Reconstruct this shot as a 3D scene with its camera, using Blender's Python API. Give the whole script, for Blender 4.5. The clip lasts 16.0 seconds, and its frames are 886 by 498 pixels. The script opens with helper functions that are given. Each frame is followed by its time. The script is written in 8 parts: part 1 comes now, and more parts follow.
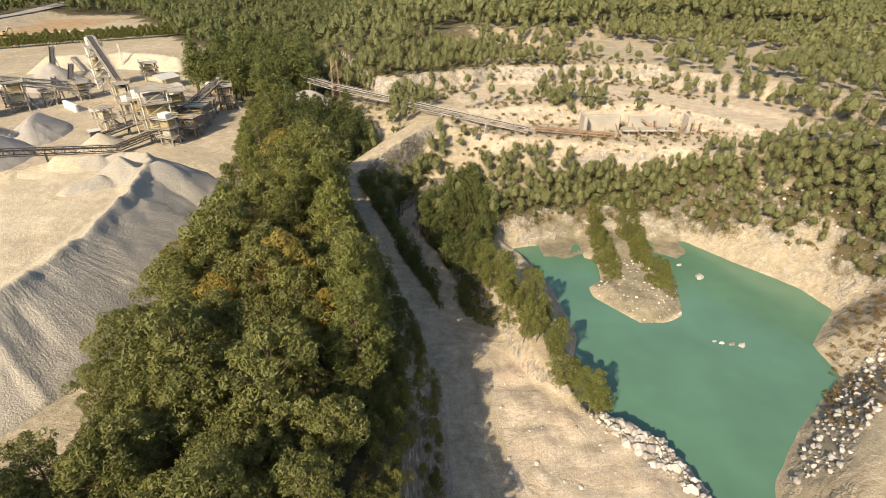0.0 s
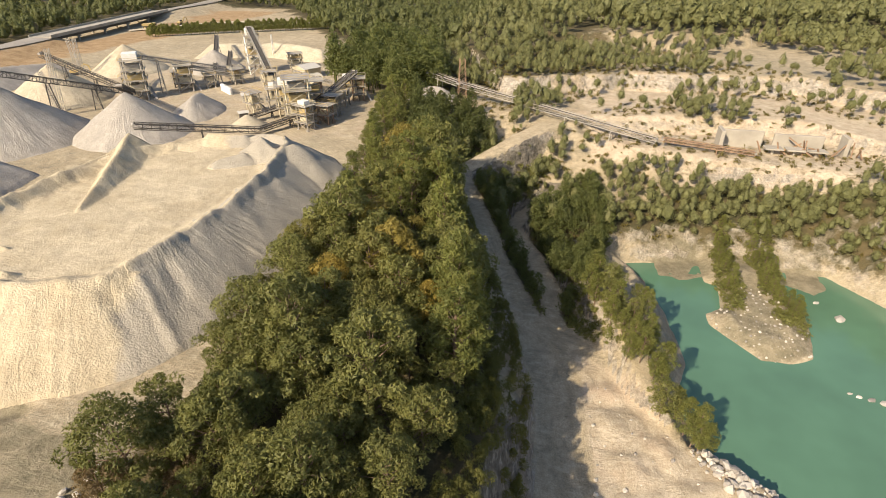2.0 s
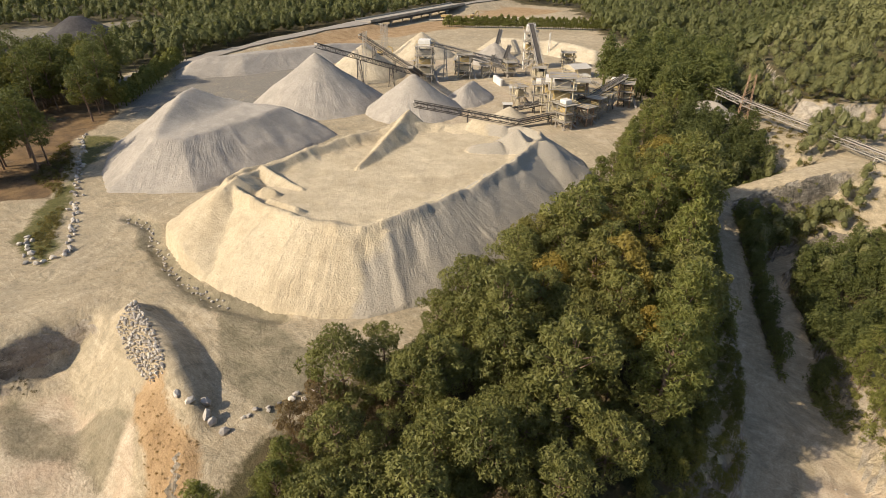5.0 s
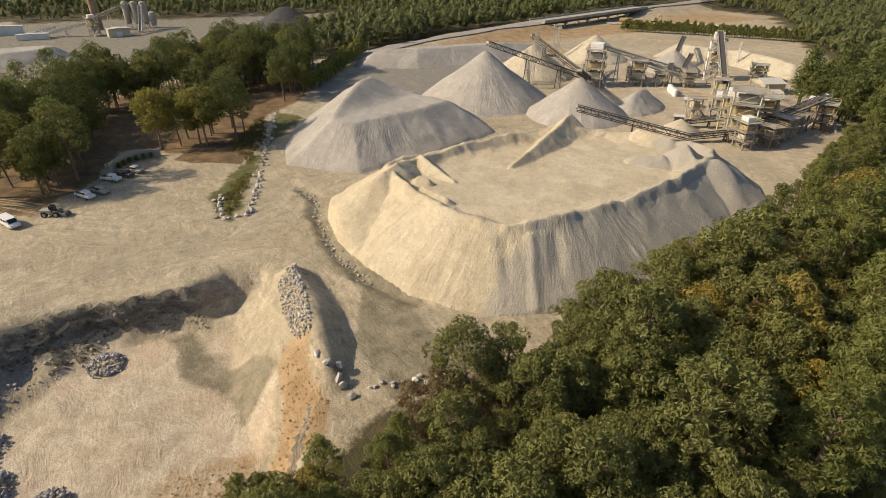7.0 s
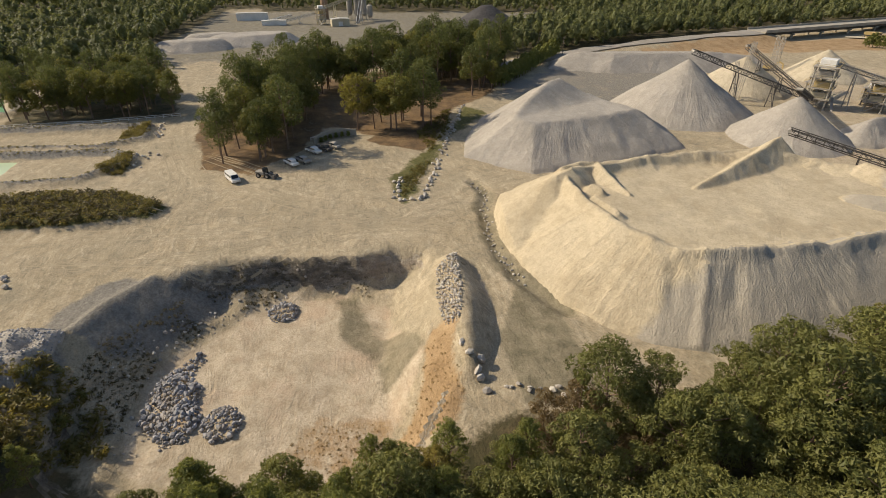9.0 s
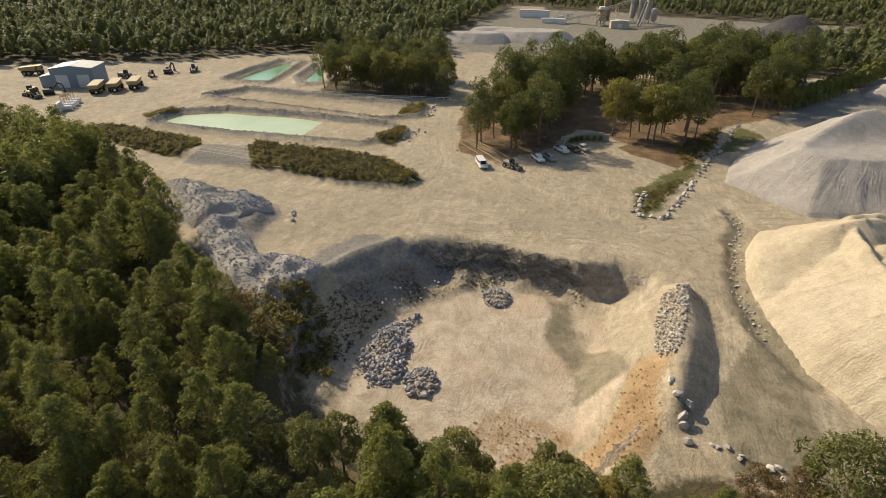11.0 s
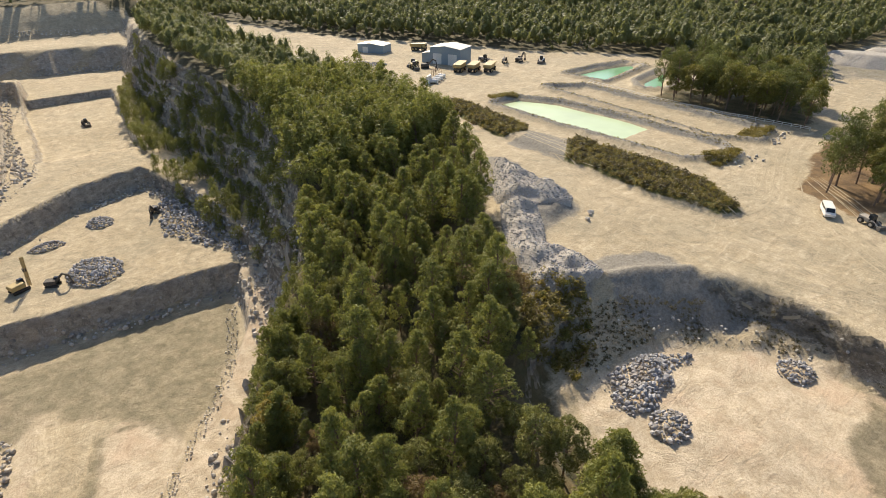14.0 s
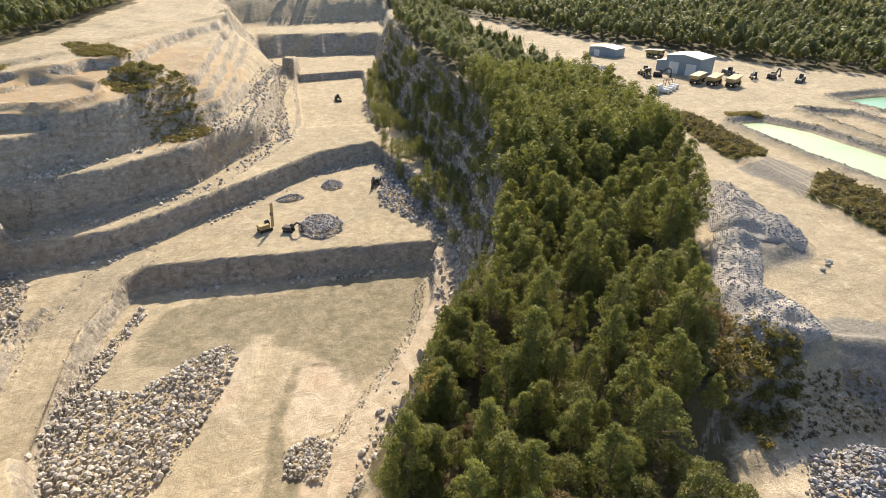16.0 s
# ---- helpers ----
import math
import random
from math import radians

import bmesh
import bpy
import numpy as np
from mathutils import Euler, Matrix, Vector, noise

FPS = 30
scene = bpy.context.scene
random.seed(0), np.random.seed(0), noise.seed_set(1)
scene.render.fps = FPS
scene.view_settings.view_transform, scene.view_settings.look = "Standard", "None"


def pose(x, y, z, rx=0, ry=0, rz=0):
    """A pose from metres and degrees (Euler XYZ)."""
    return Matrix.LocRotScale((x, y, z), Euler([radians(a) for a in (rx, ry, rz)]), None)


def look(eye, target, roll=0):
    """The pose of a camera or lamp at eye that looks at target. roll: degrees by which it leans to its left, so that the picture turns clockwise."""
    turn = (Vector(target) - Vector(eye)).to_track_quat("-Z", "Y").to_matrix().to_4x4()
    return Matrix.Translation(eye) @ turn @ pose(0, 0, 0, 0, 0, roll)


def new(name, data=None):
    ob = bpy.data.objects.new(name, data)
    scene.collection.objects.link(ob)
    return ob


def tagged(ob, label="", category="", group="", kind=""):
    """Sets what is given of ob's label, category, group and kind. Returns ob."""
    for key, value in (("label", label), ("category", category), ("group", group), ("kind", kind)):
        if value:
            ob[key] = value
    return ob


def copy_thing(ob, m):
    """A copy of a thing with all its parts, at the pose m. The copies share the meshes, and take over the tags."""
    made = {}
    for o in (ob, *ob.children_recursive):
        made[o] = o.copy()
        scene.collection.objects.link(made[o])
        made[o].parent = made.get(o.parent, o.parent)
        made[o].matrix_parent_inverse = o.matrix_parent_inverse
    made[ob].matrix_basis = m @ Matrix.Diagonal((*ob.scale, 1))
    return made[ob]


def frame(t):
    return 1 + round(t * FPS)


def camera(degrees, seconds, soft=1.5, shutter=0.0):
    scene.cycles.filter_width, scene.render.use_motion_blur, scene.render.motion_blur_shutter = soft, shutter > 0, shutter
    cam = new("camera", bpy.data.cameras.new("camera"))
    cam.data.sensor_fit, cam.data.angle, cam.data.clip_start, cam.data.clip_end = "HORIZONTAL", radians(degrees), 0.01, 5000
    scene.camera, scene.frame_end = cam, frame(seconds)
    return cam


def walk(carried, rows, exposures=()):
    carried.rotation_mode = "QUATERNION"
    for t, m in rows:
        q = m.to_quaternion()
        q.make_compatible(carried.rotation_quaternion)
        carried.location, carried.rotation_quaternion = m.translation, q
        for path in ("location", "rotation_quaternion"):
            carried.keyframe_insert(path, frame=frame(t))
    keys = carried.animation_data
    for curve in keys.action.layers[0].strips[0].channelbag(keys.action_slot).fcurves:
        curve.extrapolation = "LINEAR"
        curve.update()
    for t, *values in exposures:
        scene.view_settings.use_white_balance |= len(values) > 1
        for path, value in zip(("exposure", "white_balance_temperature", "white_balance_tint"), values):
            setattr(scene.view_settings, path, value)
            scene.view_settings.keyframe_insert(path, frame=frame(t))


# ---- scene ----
# ---------------- camera ----------------
cam = camera(78.6, 16.0, 0.9)
EYE, PITCH = 52.0, -29.85
YAWS = ((0.0, 0.0), (0.5, 4.06), (1.0, 7.77), (1.5, 9.64), (2.0, 13.03), (2.5, 17.66), (3.0, 22.23), (3.5, 26.8), (4.0, 31.24), (4.5, 35.76),
        (7.0, 57.25), (7.5, 61.45), (8.0, 65.85), (8.5, 70.67), (9.0, 76.56), (9.5, 83.38), (9.7, 86.16), (11.8, 112.6), (12.0, 114.6), (12.5, 119.71),
        (13.0, 125.8), (13.5, 131.7), (14.0, 137.4), (14.5, 143.07), (15.0, 148.8), (15.5, 154.55), (16.0, 160.35))
EXPOSURES = ((0.0, 0.6, 6550, 12), (3.0, 0.48, 6550, 13), (7.0, 0.12, 6550, 12), (9.5, 0.0, 6500, 11), (12.5, 0.34, 6500, 11), (14.0, 0.6, 6400, 11), (16.0, 0.8, 6320, 12))
walk(cam, [(t, pose(0, 0, EYE, 90 + PITCH, 0, yaw)) for t, yaw in YAWS], EXPOSURES)

# ---------------- light ----------------
SUN_YAW, SUN_UP = 152.0, 35.0
world = bpy.data.worlds.new("sky")
scene.world = world
world.use_nodes = True
sky = world.node_tree.nodes.new("ShaderNodeTexSky")
sky.sky_type, sky.sun_disc = "NISHITA", False
sky.sun_elevation, sky.sun_rotation = radians(SUN_UP), radians(360 - SUN_YAW)
sky.dust_density, sky.air_density = 1.5, 1.0
world.node_tree.links.new(sky.outputs[0], world.node_tree.nodes["Background"].inputs[0])
world.node_tree.nodes["Background"].inputs[1].default_value = 0.12
sun = new("sun", bpy.data.lights.new("sun", "SUN"))
sun.data.energy, sun.data.angle, sun.data.color = 5.0, radians(0.55), (1.0, 0.87, 0.66)
sun_way = Vector((-math.sin(radians(SUN_YAW)) * math.cos(radians(SUN_UP)), math.cos(radians(SUN_YAW)) * math.cos(radians(SUN_UP)), math.sin(radians(SUN_UP))))
sun.matrix_world = look(sun_way * 300, (0, 0, 0))


# ---------------- small tools ----------------
def lattice(ix, iy, seed):
    h = (ix.astype(np.int64) * 374761393 + iy.astype(np.int64) * 668265263 + seed * 1442695041) & 0x7FFFFFFF
    h = ((h ^ (h >> 13)) * 1274126177) & 0x7FFFFFFF
    return ((h ^ (h >> 16)) & 0xFFFF) / 65535.0


def value_noise(x, y, seed=0):
    ix, iy = np.floor(x), np.floor(y)
    fx, fy = x - ix, y - iy
    fx, fy = fx * fx * (3 - 2 * fx), fy * fy * (3 - 2 * fy)
    a, b = lattice(ix, iy, seed), lattice(ix + 1, iy, seed)
    c, d = lattice(ix, iy + 1, seed), lattice(ix + 1, iy + 1, seed)
    return (a + (b - a) * fx) * (1 - fy) + (c + (d - c) * fx) * fy


def fbm(x, y, size, octaves=4, seed=0):
    """Noise between -1 and 1; size: metres of the largest lumps."""
    total, amp, norm = 0.0, 1.0, 0.0
    for k in range(octaves):
        total = total + amp * (2 * value_noise(x / size * 2**k + 17.3 * k, y / size * 2**k - 9.1 * k, seed + k) - 1)
        norm += amp
        amp *= 0.5
    return total / norm


def ramp(v, lo, hi):
    s = np.clip((v - lo) / (hi - lo), 0, 1)
    return s * s * (3 - 2 * s)


def from_poly(x, y, poly):
    """Signed distance from a closed outline in plan, negative inside."""
    best, inside = np.full(np.shape(x), 1e9), np.zeros(np.shape(x), bool)
    n = len(poly)
    for i in range(n):
        (ax, ay), (bx, by) = poly[i], poly[(i + 1) % n]
        ex, ey = bx - ax, by - ay
        s = np.clip(((x - ax) * ex + (y - ay) * ey) / (ex * ex + ey * ey), 0, 1)
        best = np.minimum(best, (x - ax - s * ex) ** 2 + (y - ay - s * ey) ** 2)
        if ay != by:
            inside ^= ((ay > y) != (by > y)) & (x < ax + (y - ay) / (by - ay) * ex)
    return np.where(inside, -1, 1) * np.sqrt(best)


def from_line(x, y, pts):
    """Distance from a line in plan, and the height of its nearest point."""
    best, height = np.full(np.shape(x), 1e9), np.zeros(np.shape(x))
    for (ax, ay, az), (bx, by, bz) in zip(pts, pts[1:]):
        ex, ey = bx - ax, by - ay
        s = np.clip(((x - ax) * ex + (y - ay) * ey) / (ex * ex + ey * ey), 0, 1)
        d = (x - ax - s * ex) ** 2 + (y - ay - s * ey) ** 2
        near = d < best
        best, height = np.where(near, d, best), np.where(near, az + s * (bz - az), height)
    return np.sqrt(best), height


def mesh_np(name, verts, faces, smooth=False):
    """A mesh from arrays: verts (n, 3), faces (m, 3 or 4)."""
    me = bpy.data.meshes.new(name)
    k = faces.shape[1]
    me.vertices.add(len(verts))
    me.vertices.foreach_set("co", np.ascontiguousarray(verts, np.float32).ravel())
    me.loops.add(faces.size)
    me.loops.foreach_set("vertex_index", np.ascontiguousarray(faces, np.int32).ravel())
    me.polygons.add(len(faces))
    me.polygons.foreach_set("loop_start", np.arange(0, faces.size, k, dtype=np.int32))
    me.polygons.foreach_set("use_smooth", np.full(len(faces), smooth))
    me.update(calc_edges=True)
    return me


def give(me, name, values):
    """A float per vertex."""
    me.attributes.new(name, "FLOAT", "POINT").data.foreach_set("value", np.ascontiguousarray(values, np.float32).ravel())


# ---------------- materials ----------------
class Mat:
    """A node material, built up from few calls."""

    def __init__(self, name, roughness=0.8, metal=0.0):
        self.m = bpy.data.materials.new(name)
        self.m.use_nodes = True
        self.t = self.m.node_tree
        self.b = self.t.nodes["Principled BSDF"]
        self.b.inputs["Roughness"].default_value, self.b.inputs["Metallic"].default_value = roughness, metal
        self.b.inputs["Specular IOR Level"].default_value = 0.3

    def node(self, kind, **values):
        n = self.t.nodes.new(kind)
        for k, v in values.items():
            n.inputs[k].default_value = v
        return n

    def link(self, a, b):
        self.t.links.new(a, b)

    def coords(self, kind="Object"):
        return self.node("ShaderNodeTexCoord").outputs[kind]

    def noise(self, size, detail=4.0, rough=0.6, stretch=None, kind="Object"):
        n = self.node("ShaderNodeTexNoise", Scale=1.0 / size, Detail=detail, Roughness=rough)
        src = self.coords(kind)
        if stretch:
            mp = self.node("ShaderNodeMapping")
            mp.inputs["Scale"].default_value = stretch
            self.link(src, mp.inputs[0])
            src = mp.outputs[0]
        self.link(src, n.inputs["Vector"])
        return n.outputs["Fac"]

    def fit(self, value, lo, hi, a=0.0, b=1.0):
        n = self.node("ShaderNodeMapRange")
        n.inputs[1].default_value, n.inputs[2].default_value, n.inputs[3].default_value, n.inputs[4].default_value = lo, hi, a, b
        self.link(value, n.inputs[0])
        return n.outputs[0]

    def mix(self, fac, a, b, blend="MIX"):
        n = self.t.nodes.new("ShaderNodeMix")
        n.data_type, n.blend_type = "RGBA", blend
        for socket, v in ((n.inputs[0], fac), (n.inputs[6], a), (n.inputs[7], b)):
            if isinstance(v, bpy.types.NodeSocket):
                self.link(v, socket)
            else:
                socket.default_value = v if isinstance(v, (int, float)) else (*v, 1.0)
        return n.outputs[2]

    def math(self, op, a, b=0.0):
        n = self.t.nodes.new("ShaderNodeMath")
        n.operation = op
        for socket, v in ((n.inputs[0], a), (n.inputs[1], b)):
            if isinstance(v, bpy.types.NodeSocket):
                self.link(v, socket)
            else:
                socket.default_value = v
        return n.outputs[0]

    def value(self, name):
        n = self.t.nodes.new("ShaderNodeAttribute")
        n.attribute_name = name
        return n.outputs["Fac"]

    def colour(self, c):
        if isinstance(c, bpy.types.NodeSocket):
            self.link(c, self.b.inputs["Base Color"])
        else:
            self.b.inputs["Base Color"].default_value = (*c, 1.0)
        return self

    def bump(self, height, depth, strength=0.8):
        n = self.node("ShaderNodeBump", Strength=strength, Distance=depth)
        self.link(height, n.inputs["Height"])
        self.link(n.outputs[0], self.b.inputs["Normal"])
        return self


def plain(name, colour, roughness=0.7, metal=0.0, size=0.6, vary=0.25, dirt=None):
    """Paint, steel and the like with mottling at two sizes."""
    m = Mat(name, roughness, metal)
    dark = tuple(c * (1 - vary) for c in colour)
    c = m.mix(m.fit(m.noise(size * 5), 0.35, 0.65), dark, colour)
    c = m.mix(m.fit(m.noise(size * 0.4), 0.45, 0.75, 0, 0.5), c, dirt or tuple(0.6 * v for v in colour))
    m.colour(c).bump(m.noise(size * 0.3), 0.02, 0.3)
    return m.m



# ---------------- the lie of the land ----------------
PLATEAU = [(-71, 190), (-54, 140), (-46, 94), (-48, 61), (-47, 33), (-48, 22), (-45, 6), (-44, -20), (-56, -36), (-64, -48), (-85, -72), (-103, -93),
           (-124, -132), (-128, -185), (-130, -300), (-150, -420), (-140, -900), (-2000, -900), (-2000, 900), (-120, 900), (-75, 260)]
UPLAND_LOW = [(-25, 212), (35, 232), (85, 236), (125, 200), (150, 150), (150, 80), (190, 0), (900, -100), (2000, 2000), (-60, 2000), (-60, 300)]
UPLAND_HIGH = [(-20, 285), (50, 292), (125, 340), (200, 310), (250, 220), (300, 60), (2000, 0), (2000, 2000), (0, 2000)]
EAST_LOW = [(62, -172), (26, -206), (4, -238), (-8, -300), (18, -560), (500, -900), (900, -100), (150, -50), (85, -120)]
EAST_MID = [(120, -187), (80, -191), (67, -191), (53, -190), (41, -192), (30, -196), (20, -204), (11, -214), (7, -240), (2, -300), (30, -420), (400, -500), (400, -150)]
EAST_HIGH = [(120, -215), (93, -226), (79, -233), (64, -240), (57, -251), (46, -250), (35, -298), (8, -359), (-12, -400), (20, -560), (900, -900), (900, -100)]
EAST_BASIN = [(76, -221), (70, -231), (58, -229), (50, -217), (48.5, -204), (55, -197.5), (68, -200), (81, -203), (86, -217)]
NORTH_FLOOR = [(-14, 118), (-6, 130), (17, 138), (40, 143), (72, 141), (80, 130), (93, 116), (95, 106), (83, 93), (82, 82), (68, 70), (56, 56), (45, 40),
               (24, 22), (4, 38), (1.8, 52), (1.6, 66), (0.6, 80), (-4, 94), (-9, 107)]
LAKE = [(19, 136), (40, 143), (72, 141), (80, 130), (92, 116), (95, 106), (83, 93), (82, 83), (68, 71), (55, 57), (50, 46), (43, 52), (39, 65), (28, 72),
        (27, 80), (27, 90), (29, 96), (28, 113), (24, 128)]
ISLAND = [(40, 131), (43, 130), (42, 119), (38, 116), (38, 112), (42, 106), (46, 101), (52, 101), (57, 104), (59, 113), (61, 123), (58, 124), (60, 135), (62, 150), (59, 158), (46, 158), (40, 145)]
MUD = ([(27, 142), (40, 145), (41, 134), (34, 130), (28, 131)], [(61, 146), (71, 147), (70, 134), (66, 130), (60, 133)])
CRUSHER_PAD = [(8, 182), (45, 168), (100, 165), (112, 172), (85, 192), (40, 190)]
BENCH_TOP = [(110, -150), (70, -174), (38, -192), (6, -230), (-5, -285), (-20, -370), (-5, -440), (5, -490), (-118, -480), (-100, -410), (-82, -330),
             (-76, -260), (-74, -200), (-68, -150), (-56, -119), (-45, -98), (-29, -82), (-20, -70), (5, -40), (60, -60), (110, -110)]
BENCH_MID = [(85, -145), (69, -164), (43, -173), (17, -190), (-10, -228), (-14, -300), (-22, -365), (-15, -425), (-93, -410), (-80, -345), (-71, -270),
             (-65, -215), (-60, -150), (-51, -117), (-42, -98), (-26, -82), (-17, -69), (5, -42), (55, -62), (90, -120)]
BENCH_LOW = [(73, -158), (43, -160), (17, -177), (-21, -205), (-46, -212), (-51, -170), (-51, -132), (-47, -113), (-39, -98), (-23, -82), (-14, -68), (10, -45), (50, -65), (80, -110)]
PIT_FLOOR = [(-45, -135), (40, -149), (44, -125), (50, -91), (38, -58), (5, -46), (-11, -68), (-19, -82), (-35, -98), (-44, -118)]
SOUTH_FACE = [(-8, -40), (-28, -62), (-43, -86), (-62, -114), (-74, -150), (-80, -200), (-84, -260), (-98, -335), (-70, -345), (-52, -240), (-44, -200), (-46, -140), (-38, -115), (-20, -85), (-8, -66), (0, -50)]
BOWL = [(-62, -30), (-70.5, -28.5), (-76, -24.5), (-81, -20.5), (-85.4, -14), (-87.5, -6), (-87, 2), (-81, 6.5), (-71, 10), (-62, 10.5), (-55, 7.5), (-48, 2), (-45, -8.5), (-47, -18), (-53, -27)]
BOWL_RIM = [(-64, -40), (-72, -39), (-78.5, -36.7), (-85.1, -34.1), (-89.3, -30.3), (-92.8, -26), (-94.4, -21), (-93.6, -11.5), (-91, -3), (-89.5, 5), (-92, 12), (-90, 19), (-80, 18.5), (-69, 17), (-60, 16),
            (-52, 14), (-43, 9), (-38, 0), (-36, -20), (-44, -36), (-54, -40)]
POND = [(-147, -131), (-144, -101), (-144.5, -80), (-144, -60), (-153, -51), (-160, -57), (-163.5, -90), (-164, -116), (-158, -131)]
SAND_POND = [(-181, -134), (-169, -62), (-174, -52), (-185, -54), (-192, -125)]
GREEN_POND = [(-207, -143), (-226, -143), (-250, -139), (-246, -131), (-207, -125)]
GREEN_POND_B = [(-208, -108), (-217, -115), (-244, -119), (-248, -116), (-214, -101)]
GRASS_BANK = [(-133, -152), (-120, -104), (-116, -79), (-112.5, -50), (-114, -36), (-120, -33), (-131, -45), (-134, -63), (-135.5, -86), (-134, -106), (-140, -141)]
GRASS_PATCHES = [[(-134, -148), (-138, -141), (-132, -105), (-127, -100), (-120, -104), (-123.5, -120)], [(-127.5, -86), (-133.5, -86), (-132, -63), (-129.4, -45), (-120, -34.6), (-115, -37), (-113.8, -49.6), (-117, -71), (-117.5, -79)]]
DAMP = [(-77, 31), (-72, 37), (-56, 33), (-48, 37), (-45, 39), (-45, 30), (-47, 22), (-59, 24)]
GRAVEL = [(-105, -94), (-103.5, -81), (-99, -63), (-95, -58.5), (-86, -60), (-78, -56), (-78, -43), (-76, -38), (-65, -39.5), (-60.5, -44.5), (-66, -52.5), (-72, -62), (-87.5, -77.6)]
YARD = [(-60, 150), (-100, 60), (-140, 40), (-190, 60), (-250, 110), (-270, 190), (-200, 250), (-110, 240), (-75, 200)]
NORTH_ROAD = [(12, 44, -22), (7, 60, -22), (4.5, 78, -22), (-1.6, 95, -21.7), (-6.6, 105, -20.8), (-12, 115, -18.6), (-16.5, 124, -16.5), (-23, 138, -13), (-30, 150, -9), (-15, 166, -3), (0, 190, -1), (22, 221, 0)]
NORTH_PATH = [(5, 86, -22), (7.5, 92, -22), (2.2, 98, -21.8), (0.9, 110, -21), (-3.4, 123, -20.2), (-8, 131, -20), (-11.6, 139, -20), (-8.5, 149, -20), (-0.7, 157, -20)]
BENCH_ROAD = [(22, 221, 0), (71, 217, 0), (109, 172, -1), (128, 158, 0)]
HAUL_LOW = [(66, -167, -21), (43, -172, -21), (18, -188, -21), (-10, -228, -21), (-17, -270, -21), (-24, -360, -21)]
HAUL_HIGH = [(90, -150, -8), (68, -169, -8), (36, -188, -8), (5, -225, -9), (-9, -288, -11), (-29, -368, -13)]
RAMP_WEST = [(57, -92, -34.6), (54, -128, -32), (45, -149, -28.5), (38, -156, -28)]
TRACK_CLIFF = [(6, -60, -34.6), (-6, -73, -34.4), (-14, -82, -34.2), (-30, -98, -33.8), (-41, -112, -33), (-48, -132, -29)]
BOWL_RAMP = [(-87, 15, 0), (-79, 8, -3), (-70, 0, -7)]
LOOP_ROAD = [(92, -242, 13.5), (84, -250, 13.5), (69, -263, 13.5), (63, -285, 13.3), (44, -314, 13), (25, -352, 13), (7, -373, 13)]


def cut(z, d, floor, rise):
    return np.minimum(z, floor + np.maximum(d, 0) * rise)


def fill(z, d, top, fall):
    return np.maximum(z, top - np.maximum(d, 0) * fall)


def road(z, x, y, pts, half, blend=3.0):
    d, h = from_line(x, y, pts)
    return z + (h - z) * (1 - ramp(d, half, half + blend))


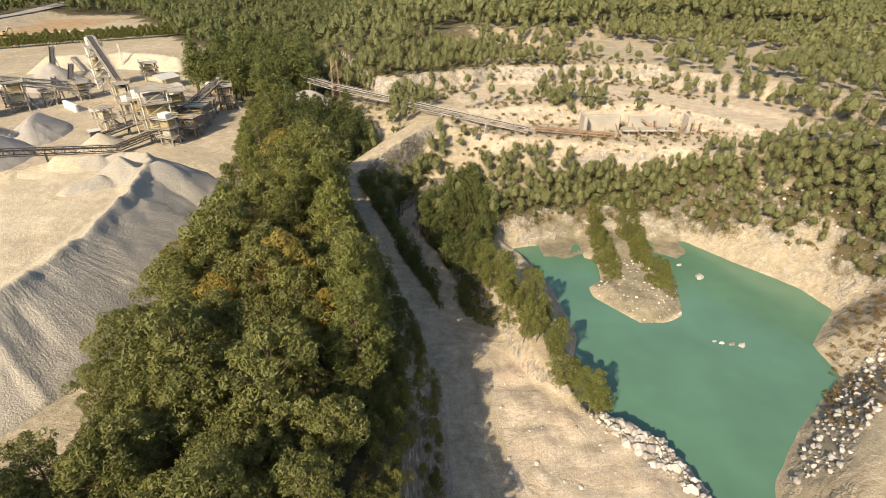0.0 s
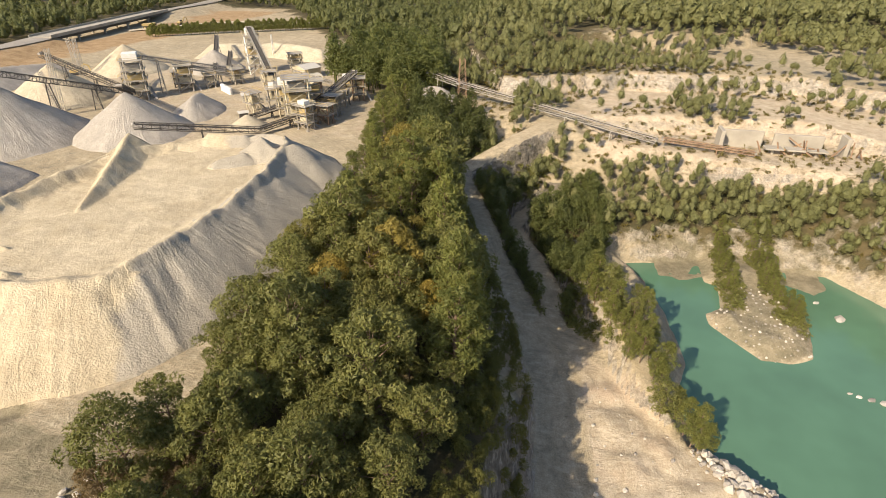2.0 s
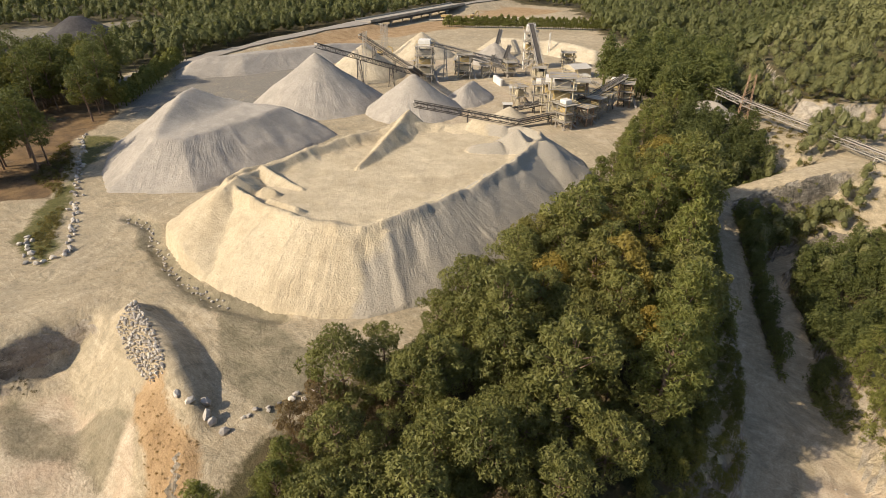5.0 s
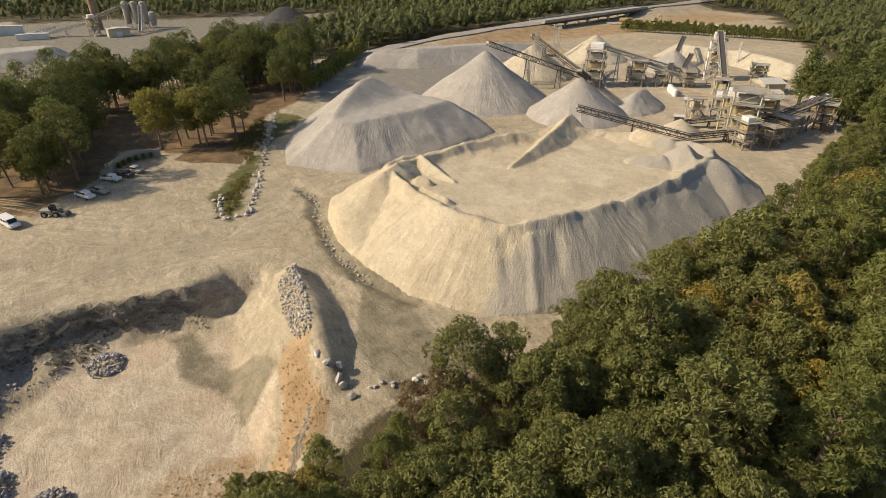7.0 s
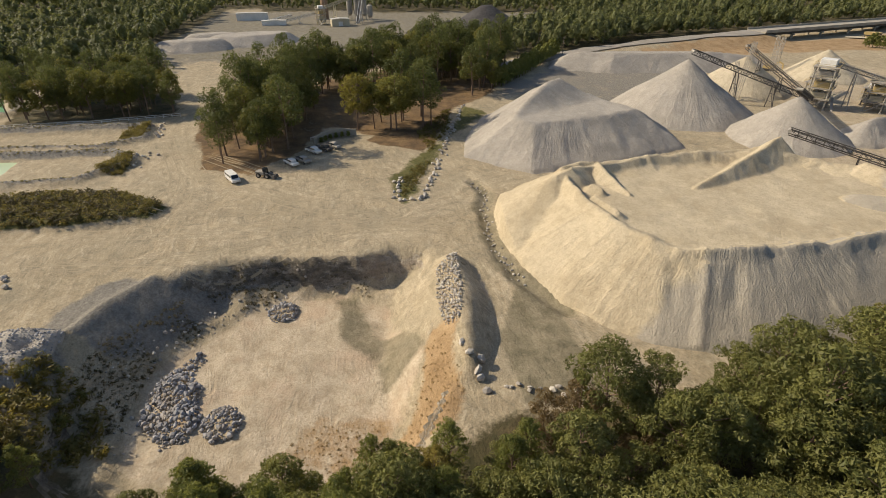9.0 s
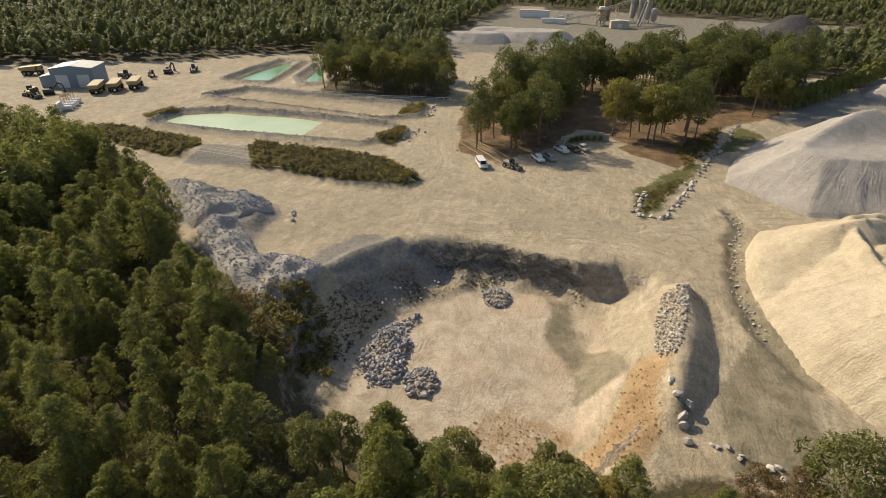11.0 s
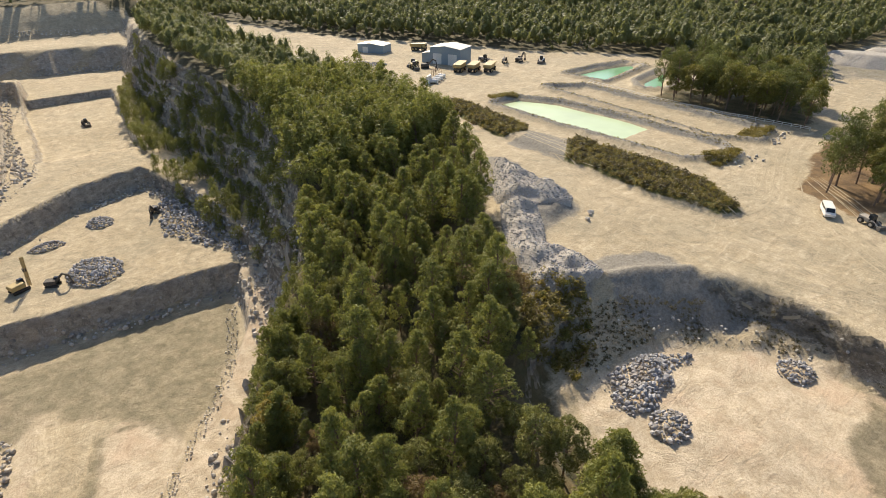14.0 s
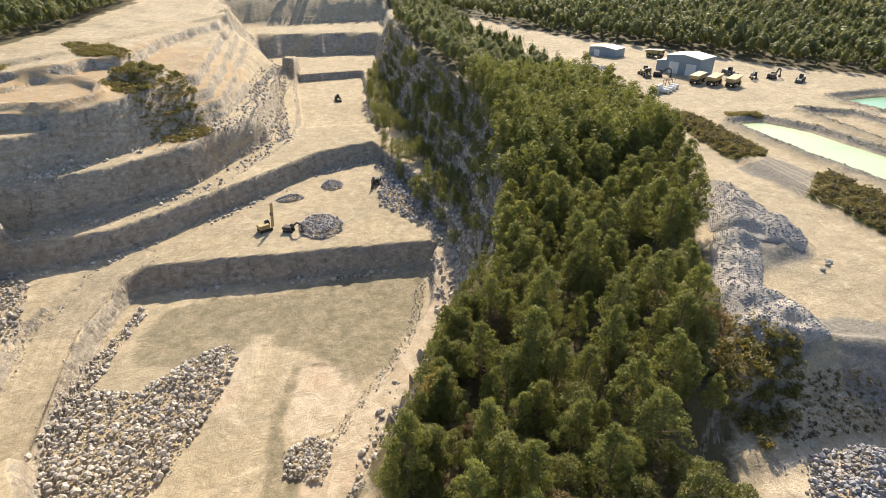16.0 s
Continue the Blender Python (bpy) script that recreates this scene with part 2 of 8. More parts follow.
def land(x, y):
    """Height of the ground."""
    jag = 2.2 * fbm(x, y, 16, 4, 3)
    fine = fbm(x, y, 5, 3, 9)
    far = np.hypot(x, y)
    z = 0.25 * fbm(x, y, 40, 3, 5) + 14 * fbm(x, y, 900, 3, 31) * ramp(far, 500, 2200)
    z = fill(z, from_poly(x, y, UPLAND_LOW) + 2 * jag, 6, 2.2)
    z = fill(z, from_poly(x, y, UPLAND_HIGH) + 2 * jag, 12 + 14 * ramp(far, 350, 900), 1.8)
    z = fill(z, from_poly(x, y, EAST_LOW) + jag, 4, 1.2)
    z = fill(z, from_poly(x, y, EAST_MID) + 0.6 * jag, 9 + 0.8 * fbm(x, y, 30, 2, 33), 2.4)
    hump, _ = from_line(x, y, [(40, -232, 0), (28, -222, 0), (20, -205, 0)])
    z = np.where(from_poly(x, y, EAST_MID) < 0, z + 2.2 * (1 - ramp(hump + 2 * jag, 4, 14)), z)
    z = fill(z, from_poly(x, y, EAST_HIGH) + 2.0 * jag, 13.5 + 2.5 * fbm(x, y, 45, 3, 37), 0.8)
    z = cut(z, from_poly(x, y, EAST_BASIN) + 0.3 * jag, 7.2, 1.6)
    rim = from_poly(x, y, EAST_BASIN)
    z = np.where(np.abs(rim - 4.2) < 2, np.maximum(z, 10.0 - np.abs(rim - 4.2) * 0.6), z)
    edge = from_poly(x, y, PLATEAU) + 0.6 * jag
    brink = 17 + 23 * (1 - ramp(y, 40, 100))
    drop = np.minimum(0.1 * edge + 0.62 * np.maximum(edge - brink, 0), 17) * ramp(y, -50, 0) + np.minimum(0.2 * edge, 11) * (1 - ramp(y, -50, 0))
    z = np.where(edge > 0, z - (z + drop) * (1 - ramp(y, 150, 190)) * ramp(y, -135, -95) * (1 - ramp(x, 30, 60)) * (1 - ramp(edge, 75, 105)), z)
    d, top = from_line(x, y, [(-58, -112, -6), (-66, -135, 1), (-74, -165, 4), (-80, -217, 5), (-96, -330, 5), (-116, -410, 5)])
    z = np.where(y < -95, np.maximum(z, top - np.maximum(d - 5 + jag, 0) * 0.28), z)
    z = fill(z, from_poly(x, y, [(-135, -498), (40, -510), (80, -900), (-260, -900)]) + jag, 11, 1.6)
    # the flooded north pit
    d = np.maximum(from_poly(x, y, NORTH_FLOOR) + 0.7 * jag, 0)
    west = np.maximum(1 - ramp(x, -4, 8), (1 - ramp(y, 48, 62)) * (1 - ramp(x, 14, 30))) * (1 - ramp(y, 118, 135))
    north = ramp(y, 118, 136) * (1 - ramp(x, 66, 84))
    rise = west * np.minimum(2.3 * d, 40) + (1 - west) * (north * np.minimum(1.6 * d, 1.6 + 0.46 * d) + (1 - north) * (
        ramp(y, 84, 104) * np.minimum(1.5 * d, 8 + 0.35 * d) + (1 - ramp(y, 84, 104)) * np.minimum(0.8 * d, 4 + 0.25 * d)))
    z = np.minimum(z, -22 + rise)
    spine, top = from_line(x, y, [(6, 114, -18), (17, 101, -16), (20, 86, -18), (28, 71, -21)])
    z = np.maximum(z, top - np.maximum(spine + jag - 3, 0) * 1.5)
    spine, top = from_line(x, y, [(18, 101, -16), (23, 98, -15.5), (25, 93, -17)])
    z = np.maximum(z, top + fine - np.maximum(spine + 0.6 * jag - 1.6, 0) * 2.4)
    d = from_poly(x, y, LAKE) + 0.5 * jag
    z = np.minimum(z, np.maximum(-31, -25.6 + d * np.where(d > 0, 1.2, 0.6)))
    z = np.maximum(z, np.minimum(-23.6 + fine, -25.9 - (from_poly(x, y, ISLAND) + 0.35 * jag) * 0.6))
    for flat in MUD:
        z = np.maximum(z, np.minimum(-25.9 + 0.12 * fine, -26.1 - (from_poly(x, y, flat) + jag) * 0.2))
    d = from_poly(x, y, CRUSHER_PAD)
    z = np.where(d < 8, z + (-5 - z) * (1 - ramp(d, 0, 6)), z)
    # ledges of white rock between the road and the lake
    slab = 1 - ramp(from_poly(x, y, [(8, 84), (14, 84), (24, 70), (36, 64), (42, 52), (40, 30), (12, 30), (9, 60)]), -2, 3)
    z = z + slab * (1.6 * np.abs(fbm(x + 0.6 * y, y - 0.6 * x, 9, 4, 51)) + 0.8 * np.floor(2.5 * fbm(x, y, 14, 2, 53)) / 2.5)
    z = road(z, x, y, NORTH_ROAD[:4], 4.6, 3)
    z = road(z, x, y, NORTH_ROAD, 2.8, 3)
    z = road(z, x, y, NORTH_PATH, 2.0, 2)
    z = road(z, x, y, BENCH_ROAD, 6.5, 4)
    # the working south pit
    crag = 2.4 - 0.2 * (1 - ramp(x, -62, -30)) - 1.3 * ramp(-y, 205, 235) * ramp(x, -40, -12) * (1 - ramp(-y, 400, 440))
    z = cut(z, from_poly(x, y, BENCH_TOP) + 0.7 * jag, -8, crag)
    z = cut(z, from_poly(x, y, BENCH_MID) + 0.6 * jag, -21, crag)
    z = cut(z, from_poly(x, y, BENCH_LOW) + 0.45 * jag, -28, 3.0)
    z = cut(z, from_poly(x, y, PIT_FLOOR) + 0.4 * jag, -35, 3.2)
    z = cut(z, from_poly(x, y, [(-18, -246), (-27, -352), (-70, -352), (-52, -240)]) + 0.4 * jag, -25, 3.0)
    bank = (z + 0.7 * jag + 2) / 4.6
    bank = (np.floor(bank) + ramp(bank - np.floor(bank), 0.66, 1.0)) * 4.6 - 0.7 * jag - 2
    z = z + (bank - z) * 0.85 * (1 - ramp(from_poly(x, y, EAST_LOW), 4, 8)) * ramp(z, -6, -3) * ramp(from_poly(x, y, EAST_BASIN), 3, 7) * (1 - ramp(far, 420, 520))
    ledge = (z + 0.9 * jag) / 4.6
    ledge = (np.floor(ledge) + ramp(ledge - np.floor(ledge), 0.5, 1.0)) * 4.6 - 0.9 * jag
    z = z + (ledge - z) * 0.85 * (1 - ramp(from_poly(x, y, SOUTH_FACE), -2, 2)) * ramp(z, -33, -29)
    z = road(z, x, y, HAUL_HIGH, 4.0, 2)
    z = road(z, x, y, HAUL_LOW, 4.0, 2)
    z = road(z, x, y, RAMP_WEST, 5.0, 3)
    z = road(z, x, y, TRACK_CLIFF, 3.0, 2)
    z = road(z, x, y, LOOP_ROAD, 3.5, 2)
    # the bowl and its ridge on the plateau
    d, rim = from_poly(x, y, BOWL) + 0.3 * jag, from_poly(x, y, BOWL_RIM) + 0.25 * jag
    up = np.clip(d / np.maximum(d - rim, 0.3), 0, 1)
    lump = 1.3 * fbm(x, y, 3.0, 3, 57) * ramp(up, 0.05, 0.3) * (1 - ramp(up, 0.75, 1.0)) * (1 - ramp(x, -86, -78) * ramp(y, 0, 6))
    z = np.where(rim < 0, np.minimum(z, -7 + 0.35 * fbm(x, y, 9, 2, 58) + (z + 7) * (0.45 * up + 0.55 * ramp(up, 0.55, 0.95)) + lump), z)
    d, top = from_line(x, y, [(-81, 21, 2.6), (-70, 20, 3.4), (-61, 18, 3.2), (-54, 16.5, 2.2)])
    z = np.maximum(z, top - np.maximum(d + 0.35 * jag - 0.3, 0) * 0.85 + 0.2 * fine)
    d, top = from_line(x, y, [(-67, -42, 1.2), (-74, -40, 1.4), (-82, -36.5, 1.2), (-90, -31, 0.7)])
    z = np.maximum(z, top - np.maximum(d + 0.2 * jag - 0.4, 0) * 0.7)
    # the highway's bank, and the cutting that its bridge crosses
    d, top = from_line(x, y, [(-230, 60, 0.5), (-262, 122, 1.5), (-280, 210, 4.2), (-285, 256, 4.6)])
    z = np.maximum(z, top - np.maximum(d - 7, 0) * 0.4)
    d, top = from_line(x, y, [(-305, 380, 4.6), (-312, 440, 4.6), (-320, 560, 4.6), (-300, 700, 4.6)])
    z = np.maximum(z, top - np.maximum(d - 7, 0) * 0.4)
    # ponds and banks
    for pond, deep in ((POND, 2.2), (SAND_POND, 0.7), (GREEN_POND, 3.0), (GREEN_POND_B, 3.0)):
        d = from_poly(x, y, pond) + 0.25 * jag
        z = np.maximum(z, 1.5 - np.abs(d - 2.4) * 0.6)
        bed = -deep + (deep - 0.15) * ramp(y, -86, -78) if pond is POND else -deep
        z = np.where(d < 1.0, np.maximum(bed, np.minimum(z, 0.5 + d * 0.7)), z)
    z = np.maximum(z, np.minimum(1.6, -(from_poly(x, y, GRASS_BANK) + 0.3 * jag) * 0.5))
    d = from_poly(x, y, GRAVEL) + jag
    z = z + np.where(d < 0, 1, 0) * np.minimum(-d, 3) * 0.3 * (1 + 2.0 * np.abs(fbm(x, y, 11, 3, 71)) + 1.2 * fbm(x, y, 4, 2, 72))
    d, _ = from_line(x, y, [(-119, 36, 0), (-112, 37, 0), (-104, 34, 0), (-92, 32, 0), (-82, 31, 0), (-74, 32, 0), (-64, 36, 0)])
    z = z - 0.9 * np.exp(-(((d + 0.4 * fine) / 1.3) ** 2))
    return z + 0.2 * fine + 0.09 * fbm(x, y, 2.6, 2, 13)


def axis(bands, reach):
    """Grid lines: bands of (lo, hi, step) side by side, then ever wider out to reach."""
    mid = np.concatenate([np.arange(lo, hi - step / 2, step) for lo, hi, step in bands])
    out, s, v = [], bands[-1][2], mid[-1]
    while v < reach:
        s *= 1.09
        v += s
        out.append(v)
    low, s, v = [], bands[0][2], mid[0]
    while v > -reach:
        s *= 1.09
        v -= s
        low.append(v)
    return np.concatenate([low[::-1], mid, out])


gx = axis(((-200, -108, 1.2), (-108, 62, 0.75), (62, 112, 1.2)), 4200)
gy = axis(((-370, -165, 1.3), (-165, -95, 0.95), (-95, 42, 0.75), (42, 120, 0.95), (120, 230, 1.2)), 4200)
GX, GY = np.meshgrid(gx, gy)
GZ = land(GX, GY)
steep = np.hypot(np.gradient(GZ, gx, axis=1), np.gradient(GZ, gy, axis=0))
# broken rock on the steep faces
rough = ramp(steep, 0.9, 2.0)
GZ = GZ + rough * (1.3 * fbm(GX, GY, 5, 3, 41) + 0.8 * fbm(GX + GZ, GY - GZ, 2.6, 2, 43))


def ground_at(x, y):
    """Height of the ground sheet at points in plan."""
    x, y = np.asarray(x, float), np.asarray(y, float)
    i = np.clip(np.searchsorted(gx, x) - 1, 0, len(gx) - 2)
    j = np.clip(np.searchsorted(gy, y) - 1, 0, len(gy) - 2)
    u, v = (x - gx[i]) / (gx[i + 1] - gx[i]), (y - gy[j]) / (gy[j + 1] - gy[j])
    return (GZ[j, i] * (1 - u) + GZ[j, i + 1] * u) * (1 - v) + (GZ[j + 1, i] * (1 - u) + GZ[j + 1, i + 1] * u) * v


def slope_at(x, y):
    i = np.clip(np.searchsorted(gx, x), 0, len(gx) - 1)
    j = np.clip(np.searchsorted(gy, y), 0, len(gy) - 1)
    return steep[j, i]


# ---------------- where the woods stand ----------------
RIDGE_NORTH = [(-66, 188), (-43, 94), (-45, 60), (-44, 31), (-46, 21), (-42, 5), (-41, -10), (-1, -14), (-3, 10), (-8, 28), (-11, 45), (-12, 62), (-20, 88), (-36, 118), (-46, 146), (-54, 188)]
RIDGE_SOUTH = [(-41, -14), (-54, -34), (-62, -48), (-98, -94), (-119, -132), (-125, -185), (-127, -290), (-145, -420), (-106, -400), (-90, -330), (-81, -250), (-79, -214), (-78, -190),
               (-73, -163), (-65, -135), (-56, -112), (-41, -84), (-28, -60), (-16, -47), (-6, -37), (0, -12)]
GROVE_GAP = [(-142, -6), (-147, 9), (-172, 13), (-180, 36), (-160, 38), (-166, 46), (-219, 66), (-217, 30), (-210, 4), (-172, -5)]
GROVE_MID = [(-144, -27), (-141, -14), (-158, -4), (-172, 2), (-160, 20), (-160, 34), (-185, 48), (-200, 66), (-250, 92), (-272, 60), (-240, 10), (-215, -20), (-185, -28)]
GROVE_WEST = [(-196, -97), (-197, -46), (-232, -52), (-234, -98)]
CLEARING = [(-60, 190), (-70, 250), (-150, 330), (-240, 450), (-330, 460), (-325, 360), (-300, 220), (-272, 130), (-262, 60), (-430, 200), (-480, 60), (-520, -60), (-340, -80),
            (-262, -60), (-274, -150), (-244, -180), (-226, -230), (-190, -300), (-170, -420), (-120, -500), (20, -520), (60, -500), (76, -380), (95, -290), (110, -190),
            (140, -90), (60, 30), (90, 70), (112, 100), (112, 130), (100, 160), (130, 155), (90, 225), (30, 236), (-30, 215)]
NORTH_SLOPE = [(-50, 205), (-34, 152), (-22, 132), (-8, 130), (17, 140), (40, 146), (72, 144), (84, 132), (98, 116), (104, 96), (135, 90), (135, 150), (108, 160), (90, 236), (20, 300), (-40, 240)]


def in_poly(x, y, poly, grow=0.0):
    return from_poly(x, y, poly) < grow


def scatter(poly, gap, seed):
    """Points about gap metres apart inside an outline."""
    rng = np.random.default_rng(seed)
    p = np.array(poly, float)
    xs, ys = np.meshgrid(np.arange(p[:, 0].min(), p[:, 0].max(), gap), np.arange(p[:, 1].min(), p[:, 1].max(), gap * 0.87))
    xs = xs + (np.arange(xs.shape[0]) % 2)[:, None] * gap / 2
    xs, ys = (xs + rng.uniform(-0.42, 0.42, xs.shape) * gap).ravel(), (ys + rng.uniform(-0.42, 0.42, ys.shape) * gap).ravel()
    keep = in_poly(xs, ys, poly)
    return xs[keep], ys[keep]


# ---------------- ground material and sheet ----------------
def soft_in(poly, edge=3.0, wobble=3.0, seed=0):
    return 1 - ramp(from_poly(GX, GY, poly) + wobble * fbm(GX, GY, 9, 3, 100 + seed), -edge, edge)


def near_line(pts, half, edge=2.0):
    return 1 - ramp(from_line(GX, GY, pts)[0] + fbm(GX, GY, 6, 2, 77), half, half + edge)


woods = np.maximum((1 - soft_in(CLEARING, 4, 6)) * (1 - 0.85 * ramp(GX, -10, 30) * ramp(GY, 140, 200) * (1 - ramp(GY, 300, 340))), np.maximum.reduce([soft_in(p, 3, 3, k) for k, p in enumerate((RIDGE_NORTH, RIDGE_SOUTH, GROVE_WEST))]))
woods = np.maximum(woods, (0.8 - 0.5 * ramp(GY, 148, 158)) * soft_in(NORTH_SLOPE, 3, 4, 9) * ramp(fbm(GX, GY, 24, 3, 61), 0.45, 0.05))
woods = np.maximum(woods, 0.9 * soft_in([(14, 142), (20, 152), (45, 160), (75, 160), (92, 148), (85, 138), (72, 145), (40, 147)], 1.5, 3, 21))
# wooded floor of the hollow, its dark tone also standing for the ridge's shade
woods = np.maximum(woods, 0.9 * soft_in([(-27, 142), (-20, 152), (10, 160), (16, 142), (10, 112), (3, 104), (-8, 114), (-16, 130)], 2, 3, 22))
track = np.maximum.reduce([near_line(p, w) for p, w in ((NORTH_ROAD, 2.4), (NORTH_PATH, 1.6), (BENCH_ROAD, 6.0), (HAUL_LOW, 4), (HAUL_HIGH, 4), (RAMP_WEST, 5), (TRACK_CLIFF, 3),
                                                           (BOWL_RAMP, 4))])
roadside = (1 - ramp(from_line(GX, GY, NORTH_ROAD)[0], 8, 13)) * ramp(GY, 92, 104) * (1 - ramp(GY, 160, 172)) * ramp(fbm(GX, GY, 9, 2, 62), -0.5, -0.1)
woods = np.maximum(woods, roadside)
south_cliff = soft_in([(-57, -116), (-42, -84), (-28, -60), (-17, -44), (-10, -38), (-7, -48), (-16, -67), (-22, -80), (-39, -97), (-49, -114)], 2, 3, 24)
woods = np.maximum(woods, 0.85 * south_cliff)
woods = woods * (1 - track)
grassy = np.maximum.reduce([soft_in(GRASS_PATCHES[0], 0.8, 1.2), soft_in(GRASS_PATCHES[1], 0.8, 1.2), 0.8 * soft_in([(-111, 18), (-137, 31), (-187, 52), (-176, 58), (-135, 22), (-126, 15)], 2, 2)])
pond_rims = np.maximum.reduce([1 - ramp(np.abs(from_poly(GX, GY, p) - 1.6 + 0.6 * fbm(GX, GY, 5, 2, 15)), 1.0, 2.4) for p in (POND, SAND_POND, GREEN_POND, GREEN_POND_B)])
greys = np.maximum.reduce([pond_rims, 0.9 * soft_in([(-128, -101), (-130, -86), (-117, -78), (-117.7, -99)], 1, 2, 42), soft_in(GRAVEL, 2, 5, 3), 0.95 * soft_in([(-300, -90), (-500, -80), (-490, 80), (-430, 210), (-280, 115), (-285, 0)], 10, 20, 14), 0.12 * soft_in(YARD, 12, 16, 4), 0.8 * soft_in([(-200, 70), (-185, 95), (-150, 108), (-178, 120), (-205, 160), (-235, 190), (-245, 120), (-215, 75)], 6, 10, 34), soft_in([(-72, -34), (-84, -24), (-92, -12), (-90, -40), (-76, -44)], 1.5, 3, 8)])
damp = np.maximum.reduce([0.75 * soft_in(ISLAND, 1, 2, 38), soft_in(MUD[0], 1, 2, 39), soft_in(MUD[1], 1, 2, 40), 0.9 * (1 - ramp(from_line(GX, GY, [(-119, 36, 0), (-112, 37, 0), (-104, 34, 0), (-92, 32, 0), (-82, 31, 0), (-74, 32, 0), (-64, 36, 0)])[0] + fbm(GX, GY, 5, 2, 36), 1.2, 3)), 0.6 * soft_in([(-300, -90), (-500, -80), (-490, 80), (-430, 210), (-280, 115), (-285, 0)], 10, 20, 14), 1.2 * soft_in(DAMP, 0.8, 1.5, 5), 0.8 * soft_in([(37, -126), (30, -139), (3, -136), (-16, -136), (-40, -133), (-31, -109), (-21, -95), (-13, -91), (-5, -106), (5, -115), (24, -111), (36, -117)], 2, 5, 6), 0.75 * soft_in([(-14, -100), (1, -103), (8, -84), (12, -62), (3, -66), (5, -84), (-2, -102), (-14, -96)], 0.8, 1.5, 17),
                         0.9 * soft_in([(-87, -1.5), (-86, 4.5), (-75.3, 6), (-71.3, 11), (-64, 12), (-60, 6), (-69.6, 3.5), (-74.6, 0)], 1, 2.0, 7)])
pale = np.maximum.reduce([0.75 * soft_in([(10, 166), (60, 156), (130, 150), (142, 165), (120, 205), (90, 238), (30, 238), (0, 215)], 4, 8, 45), 0.5 * soft_in([(-60, 150), (-96, 130), (-120, 120), (-150, 150), (-200, 200), (-200, 250), (-110, 240), (-75, 200)], 8, 12, 43), soft_in([(8, 88), (14, 86), (24, 72), (36, 64), (44, 52), (42, 30), (14, 30), (10, 60)], 2, 3, 37), soft_in(BOWL, 2, 3, 27), soft_in([(0.8, -100.3), (-4.8, -103.4), (-11.9, -97.8), (-12.8, -89.7), (-5, -80.6), (2.9, -80.4), (4.5, -87.2)], 0.8, 1.2, 28), near_line(TRACK_CLIFF, 3), 0.6 * soft_in([(26, -130), (9, -129), (6, -112), (14, -88), (24, -112)], 3, 4, 29)])
needles = np.maximum.reduce([soft_in([(-143, -31), (-137, -17), (-148, -7), (-164, 0), (-190, -24), (-186, -36)], 1.5, 3, 51), soft_in([(-157, 14), (-140, 29), (-181, 47), (-208, 58), (-204, 44), (-168, 31)], 1.5, 3, 52), 0.8 * soft_in(GROVE_MID, 2, 3, 53)])
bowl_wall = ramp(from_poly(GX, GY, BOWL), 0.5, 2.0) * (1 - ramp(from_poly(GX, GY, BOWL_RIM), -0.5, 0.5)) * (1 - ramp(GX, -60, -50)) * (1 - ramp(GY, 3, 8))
# weathered rock; the second outline, the hollow, is darkened to stand for its shade
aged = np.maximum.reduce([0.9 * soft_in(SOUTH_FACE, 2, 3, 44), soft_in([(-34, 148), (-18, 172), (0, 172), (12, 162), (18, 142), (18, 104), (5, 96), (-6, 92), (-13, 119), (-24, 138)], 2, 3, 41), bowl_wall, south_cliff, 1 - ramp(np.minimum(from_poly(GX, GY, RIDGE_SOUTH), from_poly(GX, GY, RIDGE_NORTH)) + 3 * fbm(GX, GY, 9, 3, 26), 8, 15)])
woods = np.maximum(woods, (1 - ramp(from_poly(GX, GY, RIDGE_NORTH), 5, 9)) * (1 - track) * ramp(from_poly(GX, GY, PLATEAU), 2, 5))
clay = np.maximum.reduce([soft_in([(-66.4, 13), (-63, 16), (-53, 15.8), (-46, 13.5), (-44, 7.4), (-47, 3), (-54, 8.5), (-62, 11.5)], 1.2, 2.5, 11), 0.55 * soft_in([(-54, 4), (-56, -4), (-52, -12), (-47, -8), (-47, 2)], 2, 4, 16), soft_in([(-290, 430), (-275, 330), (-282, 250), (-262, 150), (-250, 200), (-245, 300), (-235, 430)], 5, 10, 12),
                          0.5 * soft_in([(80, -186), (40, -188), (16, -200), (4, -240), (0, -300), (36, -300), (60, -250), (95, -225)], 3, 9, 13)])

LANES = [[(-165, -240), (-140, -180), (-120, -120), (-108, -70), (-104, -35), (-100, 0), (-95, 22), (-84, 28)], [(-100, 5), (-112, 30), (-122, 46), (-118, 85), (-116, 112)],
         [(-106, -45), (-125, -32), (-160, -42), (-190, -46), (-232, -46)], [(-95, 22), (-80, 27), (-62, 25), (-50, 27)], [(-45, 60), (-44, 90), (-49, 125), (-60, 140), (-78, 152), (-112, 176)],
         [(-87, 15), (-78, 6), (-66, 0), (-58, -8)], [(24, -56), (6, -88), (-4, -112), (-22, -132)], [(30, -70), (10, -100), (6, -130), (22, -142)], [(-100, -30), (-92, -20), (-100, 0), (-118, 0), (-130, -14)],
         [(40, -164), (0, -172), (-36, -200)], [(-186, 60), (-145, 120), (-140, 160), (-120, 190)]] + [[p[:2] for p in r] for r in (HAUL_LOW, HAUL_HIGH, RAMP_WEST, TRACK_CLIFF, NORTH_ROAD, NORTH_PATH, BENCH_ROAD)]
lane_d, lane_next, across, along = np.full(GX.shape, 1e9), np.full(GX.shape, 1e9), np.zeros(GX.shape), np.zeros(GX.shape)
